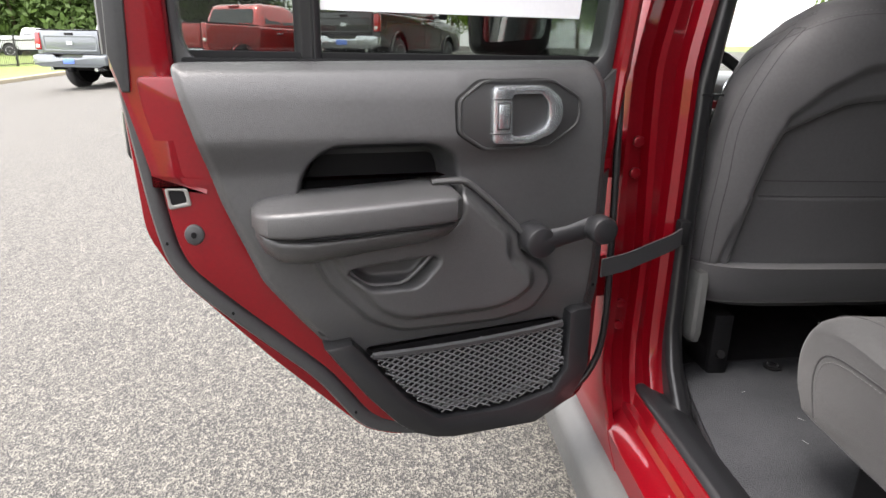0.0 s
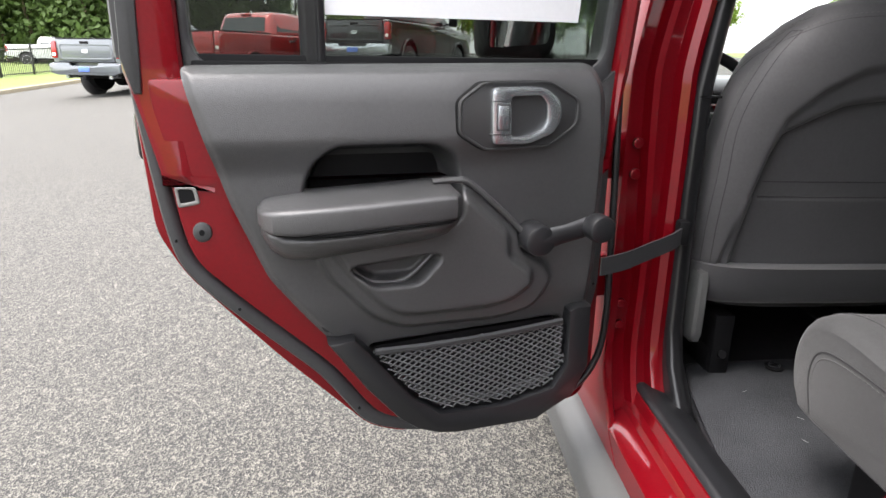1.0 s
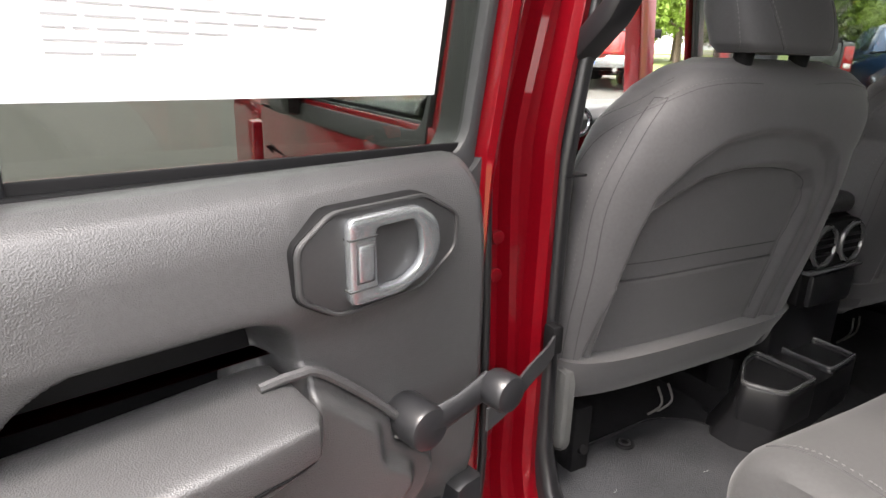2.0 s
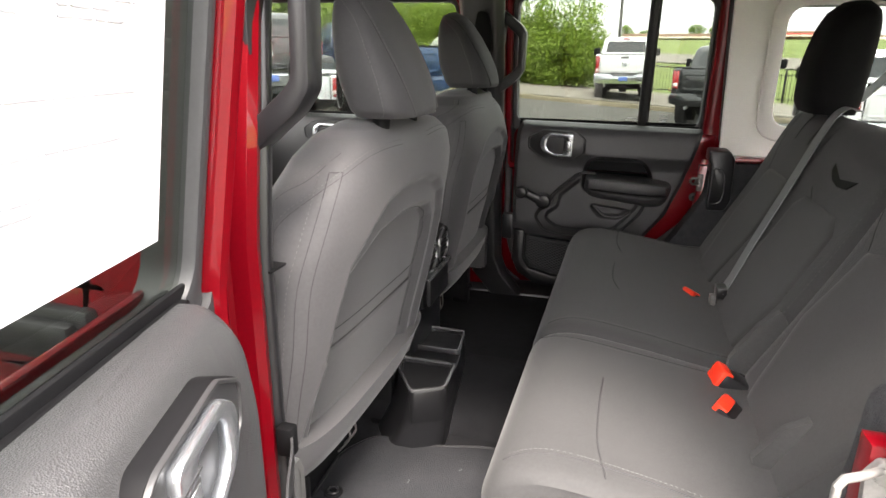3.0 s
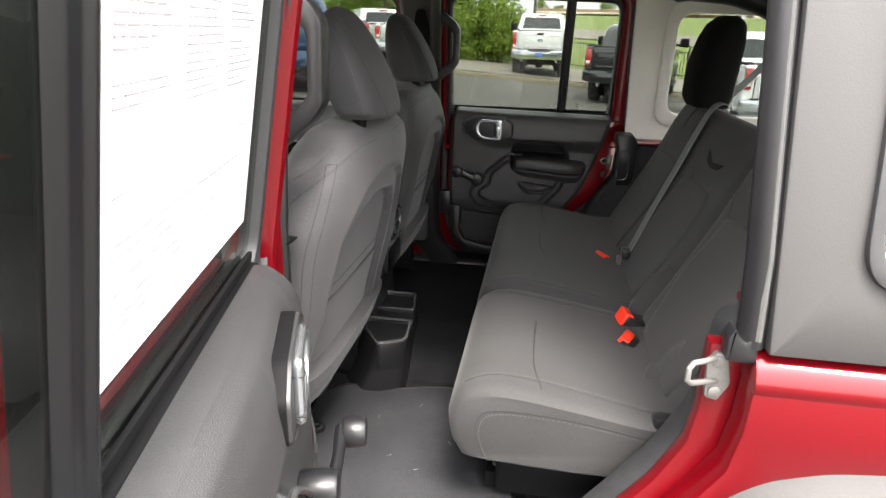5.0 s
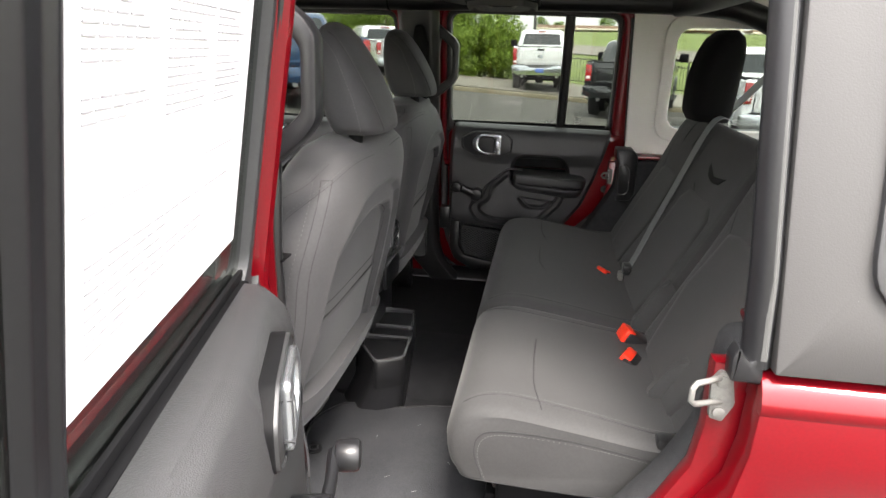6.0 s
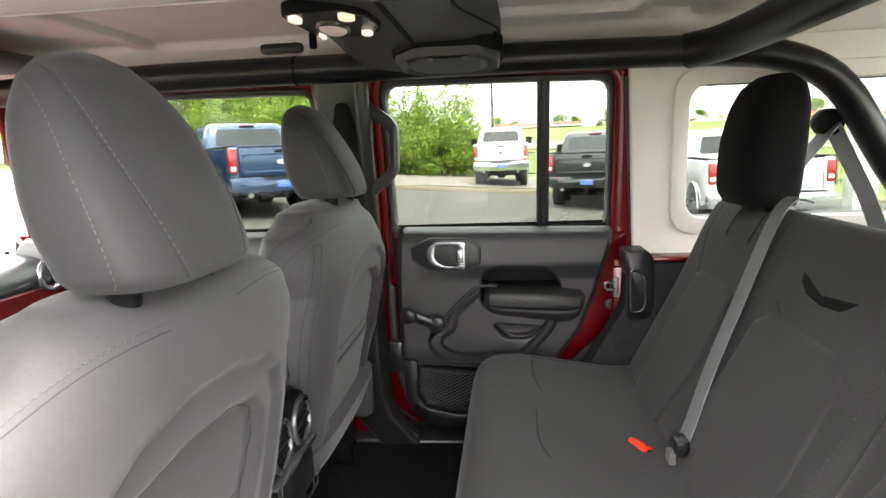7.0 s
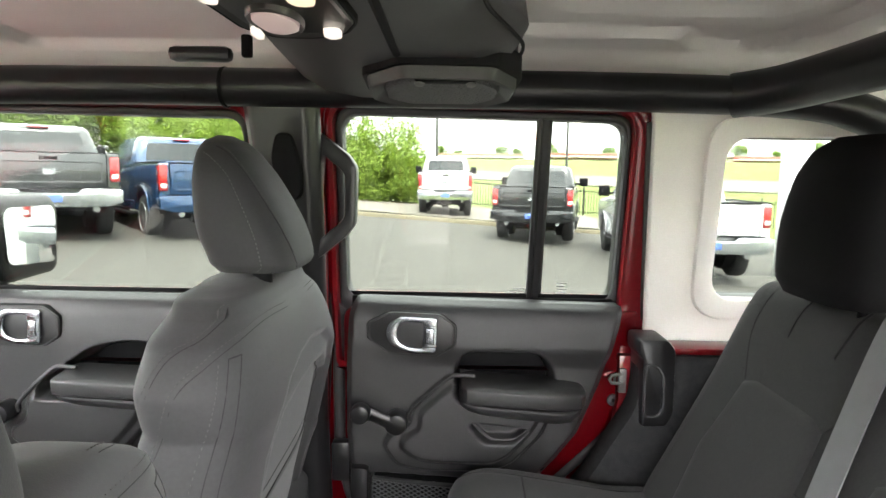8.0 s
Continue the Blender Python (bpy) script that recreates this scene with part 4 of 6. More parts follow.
part("housing", loft(rows), GREYPL, sound_bar)
for f in (False, True):
    part("housing_slot", tube([(0.181, 0.88, 1.6112), (0.181, 0.79, 1.6107), (0.180, 0.625, 1.611)] if f else [(0.181, 0.70, 1.6112), (0.180, 0.625, 1.611)], 0.0045, 6), BLACK, sound_bar, "", f)
    part("housing_seam", tube(smooth_path([(0.262, 0.80, 1.628), (0.272, 0.74, 1.628), (0.300, 0.66, 1.627), (0.3185, 0.59, 1.628), (0.3225, 0.50, 1.630), (0.320, 0.36, 1.632)], 4), 0.0022, 6), BLACK, sound_bar, "", f)
for f in (False, True):
    oct_o = rpoly([(0.132, 0.43), (0.165, 0.365), (0.285, 0.365), (0.318, 0.43), (0.318, 0.52), (0.285, 0.592), (0.185, 0.600), (0.138, 0.535)], 0.012)
    scl = lambda pts, k, cx=0.226, cy=0.482: [(cx + (x - cx) * k, cy + (y - cy) * k) for x, y in pts]
    tip = lambda bm: bmesh.ops.transform(bm, matrix=Matrix.Translation((0.226, 0.482, 1.60)) @ Matrix.Rotation(radians(1.5), 4, "X") @ Matrix.Translation((-0.226, -0.482, -1.60)), verts=bm.verts[:]) or bm
    part("pod_gap", tip(band(scl(oct_o, 1.09), scl(oct_o, 1.02), 1.600, 1.63, "xy", bevel=0.002)), BLACK, sound_bar, "", f)
    pod = part("speaker_pod", tip(loft([[(*p, z) for p in scl(oct_o, k)] for k, z in ((1.04, 1.66), (1.03, 1.612), (1.02, 1.594), (1.0, 1.587), (0.97, 1.586), (0.94, 1.590), (0.84, 1.598), (0.81, 1.600))])), GREYPL, sound_bar, "grey octagonal speaker surround", f)
    part("speaker_grille", tip(loft([[(*p, z) for p in scl(oct_o, k, 0.226, 0.474)] for k, z in ((0.82, 1.605), (0.80, 1.591), (0.77, 1.588), (0.5, 1.586), (0.05, 1.585))])), MESH, pod, "dark perforated speaker grille", f)
    part("screw_slot", tip(box(0.196, 0.268, 0.562, 0.580, 1.586, 1.598, 0.004)), BLACK, pod, "", f)
    for xx in (0.202, 0.262):
        part("pod_screw", tip(disc((xx, 0.571, 1.589), (0, 0.3, -0.9), 0.006, 0.006, 12, 0.0015)), STEEL, pod, "", f)
DOME = [(0.058, 0.705), (0.060, 0.820), (0.080, 0.856), (0.118, 0.857), (0.147, 0.838), (0.161, 0.800), (0.157, 0.722), (0.132, 0.686), (0.068, 0.689)]
about_dome = lambda k: [(0.108 + (x - 0.108) * k, 0.772 + (y - 0.772) * k) for x, y in rpoly(DOME, 0.010)]
dome = part("dome_lamp", band(about_dome(1.04), about_dome(0.97), 1.6045, 1.62, "xy", bevel=0.002), BLACK, sound_bar, "recessed dome lamp with lit reading lamps")
part("lamp_dish", loft([[(*p, z) for p in about_dome(k)] for k, z in ((0.98, 1.606), (0.95, 1.604), (0.80, 1.607), (0.45, 1.6085), (0.05, 1.609))]), DISH, dome, "satin grey lamp dish")
part("lens_ring", loft([squircle(0.099, 0.786, 0.021 * k, 0.038 * k, z, 2.2, 28) for k, z in ((1.0, 1.609), (1.0, 1.602), (0.95, 1.600), (0.88, 1.602), (0.86, 1.607))]), DISH, dome)
part("lamp_lens", loft([squircle(0.099, 0.786, 0.017 * k, 0.033 * k, z, 2.2, 28) for k, z in ((1.0, 1.606), (0.97, 1.600), (0.7, 1.597), (0.1, 1.596))]), FROST, dome, "frosted dome lamp lens")
for lx, ly, ax, ay, lit in ((0.069, 0.718, 0.007, 0.017, LAMP), (0.070, 0.832, 0.004, 0.014, LAMP), (0.134, 0.722, 0.010, 0.016, LAMPW), (0.136, 0.830, 0.008, 0.010, LAMP)):
    part("reading_lamp", loft([squircle(lx, ly, ax * k, ay * k, z, 2.4, 20) for k, z in ((1.0, 1.606), (0.95, 1.6005), (0.5, 1.599), (0.1, 1.5985))]), lit, dome, "small lit reading lamp")
for f in (False, True):
    lt = part("panel_latch", box(-0.145, -0.06, 0.43, 0.455, 1.632, 1.652, 0.008), SMOOTH, car, "black roof panel latch", f)
    part("latch_lever", box(-0.046, -0.032, 0.438, 0.45, 1.638, 1.668, 0.003), BLACK, lt, "", f)
    part("sun_visor", box(-1.02, -0.72, 0.20, 0.66, 1.66, 1.68, 0.008), GREYPL, car, "grey sun visor", f)

# floor, tunnel, inner walls
part("floor_pan", box(-1.3, 1.7, 0.06, 1.52, 0.64, 0.668, 0.004), CARPET, car, "black carpeted floor")
part("tunnel", prism(rpoly([(0.60, 0.66), (0.65, 0.70), (0.72, 0.715), (0.86, 0.715), (0.93, 0.70), (0.98, 0.66)], 0.03), -1.2, 0.40, "yz", bevel=0.004), CARPET, car)
both("sill_trim", lambda: prism(rpoly([(0.060, 0.66), (0.061, 0.694), (0.068, 0.699), (0.090, 0.698), (0.118, 0.686), (0.136, 0.673), (0.136, 0.655)], 0.008), -1.1, 0.42, "yz", bevel=0.004), SMOOTH, "black plastic sill trim")
for f, k in ((False, 0.0), (True, 0.026)):
    part("wheel_house", prism(rpoly([(0.350 - k, 0.66), (0.400 - k, 0.70), (0.478 - k, 0.80), (0.552 - k, 0.905), (0.592 - 0.8 * k, 0.985), (0.606, 1.04), (0.612, 1.146), (1.7, 1.146), (1.7, 0.66)], 0.03), 0.076, 0.150, bevel=0.015), WHEELCLOTH, car, "black carpeted wheel housing", f)
part("corner_trim", prism(rpoly([(0.612, 1.008), (0.610, 1.140), (0.602, 1.150), (0.602, 1.180), (0.656, 1.180), (0.672, 1.160), (0.674, 1.035), (0.660, 1.008)], 0.008), 0.080, 0.166, bevel=0.006), SMOOTH, car, "black plastic corner cover", True)
part("corner_inset", band(rpoly([(0.614, 1.026), (0.614, 1.134), (0.638, 1.134), (0.654, 1.112), (0.654, 1.041), (0.642, 1.026)], 0.01), rpoly([(0.619, 1.032), (0.619, 1.128), (0.635, 1.128), (0.648, 1.110), (0.648, 1.044), (0.639, 1.032)], 0.008), 0.158, 0.171, bevel=0.002), RIMB, car, "", True)
both("rail_cap", lambda: box(0.64, 1.69, 0.086, 0.152, 1.1475, 1.160, 0.003), RED, "red body rail under the hardtop")
part("tailgate", box(1.70, 1.75, 0.05, 1.53, 0.66, 1.16, 0.01), RED, car, "red tailgate")
part("rear_window", box(1.715, 1.72, 0.14, 1.44, 1.17, 1.64, 0), CLEAR, car, "clear rear window").visible_shadow = False
part("rear_frame", band([(0.05, 1.15), (1.53, 1.15), (1.46, 1.74), (0.12, 1.74)], [(0.14, 1.19), (1.44, 1.19), (1.39, 1.63), (0.19, 1.63)], 1.70, 1.74, "yz"), HARDTOP, car)
for f in (False, True):
    st = part("striker_plate", prism(rpoly([(0.590, 1.050), (0.586, 1.100), (0.596, 1.116), (0.610, 1.112), (0.618, 1.072), (0.606, 1.046)], 0.004), 0.044, 0.053, bevel=0.001), STEEL, car, "zinc-plated door striker", f)
    part("striker_loop", tube([(0.602, 0.047, 1.074), (0.580, 0.032, 1.078), (0.564, 0.021, 1.081), (0.558, 0.017, 1.087), (0.558, 0.017, 1.104), (0.563, 0.020, 1.110), (0.580, 0.031, 1.109), (0.600, 0.047, 1.107)], 0.0038, 10), STEEL, st, "", f)
    for bx, z in ((0.600, 1.060), (0.599, 1.103)):
        part("striker_bolt", disc((bx, 0.045, z), (0, -1, 0), 0.008, 0.005, 14, 0.0015), STEEL, st, "", f)
    for z in (1.065, 1.115):
        part("hinge_bolt", disc((-0.024, 0.03, z), (1, 0, 0), 0.009, 0.008, 12, 0.002), RED, car, "", f)
    for z in (0.80, 0.84):
        part("hinge_bolt", disc((-0.024, 0.03, z), (1, 0, 0), 0.008, 0.008, 12, 0.002), RED, car, "", f)
keeper = part("striker_keeper", box(0.588, 0.603, 0.080, 0.090, 1.048, 1.098, 0.002), STEEL, car, "zinc door striker in the shut door's gap", True)
part("keeper_loop", tube([(0.592, 0.090, 1.088), (0.572, 0.094, 1.086), (0.567, 0.094, 1.078), (0.572, 0.094, 1.070), (0.592, 0.090, 1.068)], 0.0036, 10), STEEL, keeper, "", True)
part("check_strap_cover", box(0.002, 0.040, 0.070, 0.098, 0.850, 0.935, 0.006), SMOOTH, car, "black check strap cover", True)
# windscreen end
part("windscreen", box(-1.24, -1.235, 0.12, 1.46, 1.17, 1.70, 0), CLEAR, car, "clear windscreen").visible_shadow = False
part("screen_frame", band([(0.03, 1.12), (1.55, 1.12), (1.48, 1.76), (0.10, 1.76)], [(0.12, 1.18), (1.46, 1.18), (1.40, 1.69), (0.18, 1.69)], -1.26, -1.18, "yz", bevel=0.01), RED, car, "red windscreen frame")
part("firewall", box(-1.30, -1.22, 0.0, 1.58, 0.60, 1.14, 0.01), RED, car)
part("bonnet", box(-2.35, -1.26, 0.16, 1.42, 0.70, 1.16, 0.05), RED, car, "red bonnet")
dash = thing("dashboard", "black plastic dashboard with a red trim strip", "dashboard")
part("dash_body", loft([[(x, y, z) for x, z in rpoly([(-1.22, 1.20), (-0.98, 1.19), (-0.90, 1.14), (-0.92, 1.0), (-1.0, 0.92), (-1.22, 0.92)], 0.04)] for y in (0.09, 0.3, 0.79, 1.28, 1.49)]), SMOOTH, dash)
part("dash_trim", box(-0.905, -0.885, 0.12, 1.46, 1.06, 1.12, 0.008), RED, dash, "red dash trim strip")
for yy in (0.16, 0.66, 0.92, 1.42):
    part("air_vent", tube([(-0.89 + 0.0 * math.cos(a), yy + 0.04 * math.cos(a), 1.15 + 0.04 * math.sin(a)) for a in np.linspace(0, 2 * math.pi, 20)[:-1]], 0.008, 6, closed=True), CHROME, dash, "chrome-ringed air vent")
wheel_t = thing("steering_wheel", "black three-spoke steering wheel on its column", "steering wheel")
wc, wa = Vector((-0.66, 0.42, 1.10)), radians(65)
rim_pts = [wc + Vector((0.185 * math.sin(a) * math.cos(wa) * -1, 0.185 * math.cos(a), 0.185 * math.sin(a) * math.sin(wa))) for a in np.linspace(0, 2 * math.pi, 40)[:-1]]
part("wheel_rim", tube(rim_pts, 0.015, 10, closed=True), SMOOTH, wheel_t)
part("wheel_hub", disc(wc, (-0.9, 0, -0.42), 0.06, 0.05, 20, 0.01), SMOOTH, wheel_t)
for a in (0, math.pi, 1.5 * math.pi):
    part("spoke", tube([wc, wc + Vector((-0.18 * math.sin(a) * math.cos(wa), 0.18 * math.cos(a), 0.18 * math.sin(a) * math.sin(wa)))], 0.014, 8), GREYPL, wheel_t)
part("column", tube([wc, wc + Vector((-0.25, 0, -0.1))], 0.035, 12), SMOOTH, wheel_t)
for f in (False, True):
    mr = part("side_mirror", prism(rpoly([(-0.16, 1.24), (-0.17, 1.40), (-0.145, 1.43), (0.03, 1.43), (0.05, 1.40), (0.04, 1.26), (0.01, 1.235)], 0.03), -0.80, -0.70, "yz", bevel=0.025, seg=3), SMOOTH, car, "black door mirror housing", f)
    part("mirror_glass", prism(rpoly([(-0.135, 1.268), (-0.140, 1.388), (-0.125, 1.402), (0.015, 1.402), (0.028, 1.388), (0.022, 1.28)], 0.02), -0.702, -0.696, "yz"), MIRROR, mr, "silver mirror glass", f)
    part("mirror_arm", box(-0.79, -0.73, -0.03, 0.05, 1.20, 1.26, 0.012), SMOOTH, mr, "", f)

# ---- front seats ----
HEAD = [(z, 0.0433 - 0.31 * (z - 1.34), 0.1014 * b, 0.0501 * a) for z, a, b in ((1.342, 0.88, 0.88), (1.352, 0.97, 0.97), (1.395, 1.0, 1.0), (1.435, 0.88, 0.95), (1.470, 0.72, 0.86), (1.500, 0.54, 0.66), (1.516, 0.36, 0.43), (1.5235, 0.14, 0.18))]
HEAD_Y = 0.422         # the headrest sits a little outboard of the seat's middle
BACK = [(0.825, -0.095, 0.225, 0.07), (0.85, -0.088, 0.255, 0.085), (0.92, -0.075, 0.272, 0.085), (1.05, -0.045, 0.275, 0.085), (1.18, -0.018, 0.268, 0.082),
        (1.25, -0.006, 0.243, 0.077), (1.297, 0.003, 0.196, 0.067), (1.322, 0.006, 0.155, 0.052), (1.335, 0.006, 0.11, 0.03)]
SEAT_Y = 0.43


def column_loft(knots, cy, n, p=3.2, k=48):
    z0, z1 = knots[0][0], knots[-1][0]
    rows = []
    for i in range(n + 1):
        z = z0 + (z1 - z0) * (i / n)
        cx, hy, hx = spline(z, knots)
        rows.append(squircle(cx, cy, hx, hy, z, p, k))
    return loft(rows)


def seam(bm, pts, way, r, parent, mat, name="seam", flip=False, dense=5, proud=0.0):
    line = on_surface(bm, smooth_path(pts, dense), way, proud - r * 0.25)
    if len(line) > 2:
        part(name, tube(line, r * 0.8, 5), mat, parent, "", flip)


def stitches(bm, pts, way, parent, flip=False, gap=0.0046, r=0.00055, name="stitch_line"):
    line = on_surface(bm, smooth_path(pts, 24), way, 0.0004)
    own, run, on = bmesh.new(), 0.0, []
    for a, b in zip(line, line[1:]):
        run += (b - a).length
        if run > gap:
            on.append((a, b))
            run = 0.0
    for a, b in on:
        d = (b - a).normalized() * gap * 0.32
        m = (a + b) / 2
        tube([m - d, m + d], r, 4, own)
    if on:
        part(name, own, STITCH, parent, "", flip, smooth=0)
    else:
        own.free()


def build_front_seat(label, flip):
    seat = thing("front_seat", label, "car seat", "front seats")
    y = SEAT_Y
    bm = column_loft(BACK, y, 130, 3.3, 240)
    for v in bm.verts:                         # the inboard shoulder is squarer
        if v.co.y > y:
            v.co.y = y + (v.co.y - y) * (1 + 0.28 * max(0.0, min(1.0, (v.co.z - 1.2) / 0.1)))
        arch_poly = [(0.180, 0.78), (0.192, 0.93), (0.207, 1.033), (0.216, 1.11), (0.229, 1.16), (0.272, 1.202), (0.320, 1.230), (0.40, 1.243), (0.48, 1.238), (0.545, 1.222), (0.59, 1.195), (0.615, 1.15), (0.615, 1.10), (0.61, 1.03), (0.605, 0.93), (0.605, 0.78)]
    lip_poly = [(0.216, 0.78), (0.216, 0.93), (0.222, 1.04), (0.229, 1.10), (0.240, 1.135), (0.279, 1.158), (0.320, 1.178), (0.40, 1.188), (0.48, 1.184), (0.535, 1.172), (0.565, 1.145), (0.572, 1.10), (0.562, 1.04), (0.558, 0.93), (0.556, 0.78)]
    Y, Z = np.array([v.co.y for v in bm.verts]), np.array([v.co.z for v in bm.verts])
    sink = 0.011 * step(inside(Y, Z, arch_poly)[0] + 0.006, 0.014) + 0.017 * step(inside(Y, Z, lip_poly)[0] + 0.012, 0.015)
    sink -= 0.003 * step(inside(Y, Z, [(0.20, 0.90), (0.20, 1.030), (0.57, 1.030), (0.57, 0.90)])[0] + 0.003, 0.005)
    for v, d in zip(bm.verts, sink):
        if v.co.x > spline(v.co.z, BACK)[0]:
            v.co.x -= float(d)
    back = part("backrest", bm.copy(), CLOTHL, seat, "charcoal cloth backrest", flip, smooth=85.0)
    hb = column_loft(HEAD, HEAD_Y, 48, 3.2, 72)
    head = part("headrest", hb.copy(), CLOTHSHADE, seat, "charcoal cloth headrest", flip)
    W = (-1, 0, 0)
    # rear panel and its map pocket
    seam(bm, [(0, u, z) for u, z in lip_poly[1:-1]], W, 0.0012, back, SEAM, flip=flip)
    seam(bm, [(0, 0.232, 1.058), (0, 0.39, 1.059), (0, 0.555, 1.056)], W, 0.0014, back, SEAM, "pocket_edge", flip)
    seam(bm, [(0, 0.230, 1.031), (0, 0.39, 1.033), (0, 0.555, 1.030)], W, 0.0024, back, SEAM, "pocket_edge", flip)
    # side strips with their stitching, shoulder seams
    for s in (-1, 1):
        S = (-0.6, -0.8 * s, 0)
        strip = [(0.040, 0.215, 1.285), (0.030, 0.240, 1.235), (0.010, 0.262, 1.15), (0.002, 0.268, 1.06), (-0.010, 0.272, 0.98), (-0.02, 0.272, 0.91)]
        left = [(p[0] + 0.006, y + s * (p[1] - 0.008), p[2]) for p in strip]
        right = [(p[0] - 0.006, y + s * (p[1] + 0.004), p[2]) for p in strip]
        seam(bm, left, S, 0.0010, back, SEAM, "side_strip", flip)
        seam(bm, right, S, 0.0010, back, SEAM, "side_strip", flip)
        seam(bm, [left[0], right[0]], S, 0.0010, back, SEAM, "side_strip", flip)
        stitches(bm, [(p[0] - 0.012, y + s * (abs(p[1] - y) + 0.0035), p[2]) for p in right], S, back, flip)
        D = (-0.5, -0.5 * s, -0.7)
        low = [(-0.05, 0.27, 1.17), (-0.02, 0.258, 1.23), (0.017, 0.241, 1.263), (0.046, 0.205, 1.288), (0.062, 0.14, 1.305), (0.070, 0.06, 1.308)]
        top = [(-0.07, 0.255, 1.20), (-0.03, 0.24, 1.26), (0.011, 0.223, 1.289), (0.030, 0.18, 1.308)]
        for line in (low, top):
            seam(bm, [(p[0], y + s * p[1], p[2]) for p in line], D, 0.0007, back, SEAM, "shoulder_seam", flip)
            stitches(bm, [(p[0] - 0.004, y + s * (p[1] - 0.002), p[2] + 0.004) for p in line], D, back, flip)
        # headrest seams
        H = (-0.8, -0.6 * s, 0)
        hd = lambda dx, dy, z: (0.0433 - 0.31 * (z - 1.34) + dx, HEAD_Y + s * dy, z)
        run = [hd(0.02, 0.070, 1.507), hd(0.03, 0.076, 1.488), hd(0.04, 0.073, 1.435), hd(0.045, 0.063, 1.385), hd(0.045, 0.050, 1.346)]
        seam(hb, run, H, 0.0015, head, SEAM, flip=flip)
        stitches(hb, [(p[0], p[1] - s * 0.005, p[2]) for p in run], H, head, flip)
        stitches(hb, [hd(0.005, 0.078, 1.500), hd(0.015, 0.090, 1.46), hd(0.02, 0.097, 1.42), hd(0.02, 0.098, 1.37), hd(0.018, 0.096, 1.346)], H, head, flip)
    for s in (-1, 1):
        part("post_sleeve", tube([(0.036, HEAD_Y + s * 0.06, 1.305), (0.040, HEAD_Y + s * 0.06, 1.350)], 0.013, 12), BLACK, seat, "", flip)
    # cushion, lower flap, base
    rows = []
    for x, hw, z0, z1 in ((-0.09, 0.23, 0.80, 0.93), (-0.2, 0.255, 0.79, 0.945), (-0.35, 0.26, 0.79, 0.95), (-0.5, 0.25, 0.80, 0.955), (-0.57, 0.22, 0.83, 0.94)):
        c, h = (z0 + z1) / 2, (z1 - z0) / 2
        rows.append([(x, y + p[0] * hw, c + p[1] * h) for p in squircle(0, 0, 1, 1, 0, 4, 32)])
    part("cushion", loft(rows), CLOTH, seat, "", flip)
    part("back_flap", loft([squircle(-0.100, y - 0.016, 0.07, 0.240, 0.832, 4, 40), squircle(-0.095, y - 0.016, 0.084, 0.254, 0.845, 4, 40), squircle(-0.088, y - 0.012, 0.0875, 0.262, 0.87, 4, 40), squircle(-0.076, y - 0.002, 0.0885, 0.270, 0.910, 4, 40)]), CLOTHL, seat, "grey fabric flap", flip)
    part("side_cover", box(-0.32, -0.01, y - 0.275, y - 0.245, 0.76, 0.90, 0.02), GREYPL, seat, "grey recliner cover", flip)
    for s in (-1, 1):
        rail = part("seat_rail", box(-0.55, -0.06, y + s * 0.19 - 0.02, y + s * 0.19 + 0.02, 0.68, 0.73, 0.005), BLACK, seat, "", flip)
        part("rail_bracket", box(-0.10, -0.05, y + s * 0.19 - 0.018, y + s * 0.19 + 0.018, 0.668, 0.80, 0.004), BLACK, rail, "", flip)
        part("rail_bolt", disc((-0.055, y + s * 0.19, 0.72), (1, 0, 0.5), 0.008, 0.012, 10), BLACK, rail, "", flip)
    for k in (0.0, 0.026):
        part("wire_loop", tube(smooth_path([(-0.10, y + 0.02 + k, 0.70), (-0.075, y + 0.022 + k, 0.735), (-0.08, y + 0.012 + k, 0.77)], 4), 0.0022, 6), STEEL, seat, "", flip)
    bm.free()
    hb.free()
    return seat


build_front_seat("charcoal cloth front seat with a tall headrest", False)
passenger = build_front_seat("charcoal cloth front seat beside the shut door", True)
for ob in passenger.children_recursive:        # set a little further forward, its headrest tipped
    for v in ob.data.vertices:
        z = v.co.z
        v.co.x -= 0.02 + 0.034 * max(0.0, min(1.0, (z - 1.2) / 0.14))
        if ob.name.startswith("headrest") or (ob.parent and ob.parent.name.startswith("headrest")):
            c = 0.0433 - 0.054 - 0.31 * (z - 1.34)
            v.co.x = c - 0.012 + (v.co.x - c) * 1.25
        if z > 1.32 and v.co.y > 0:
            v.co.z += 0.01

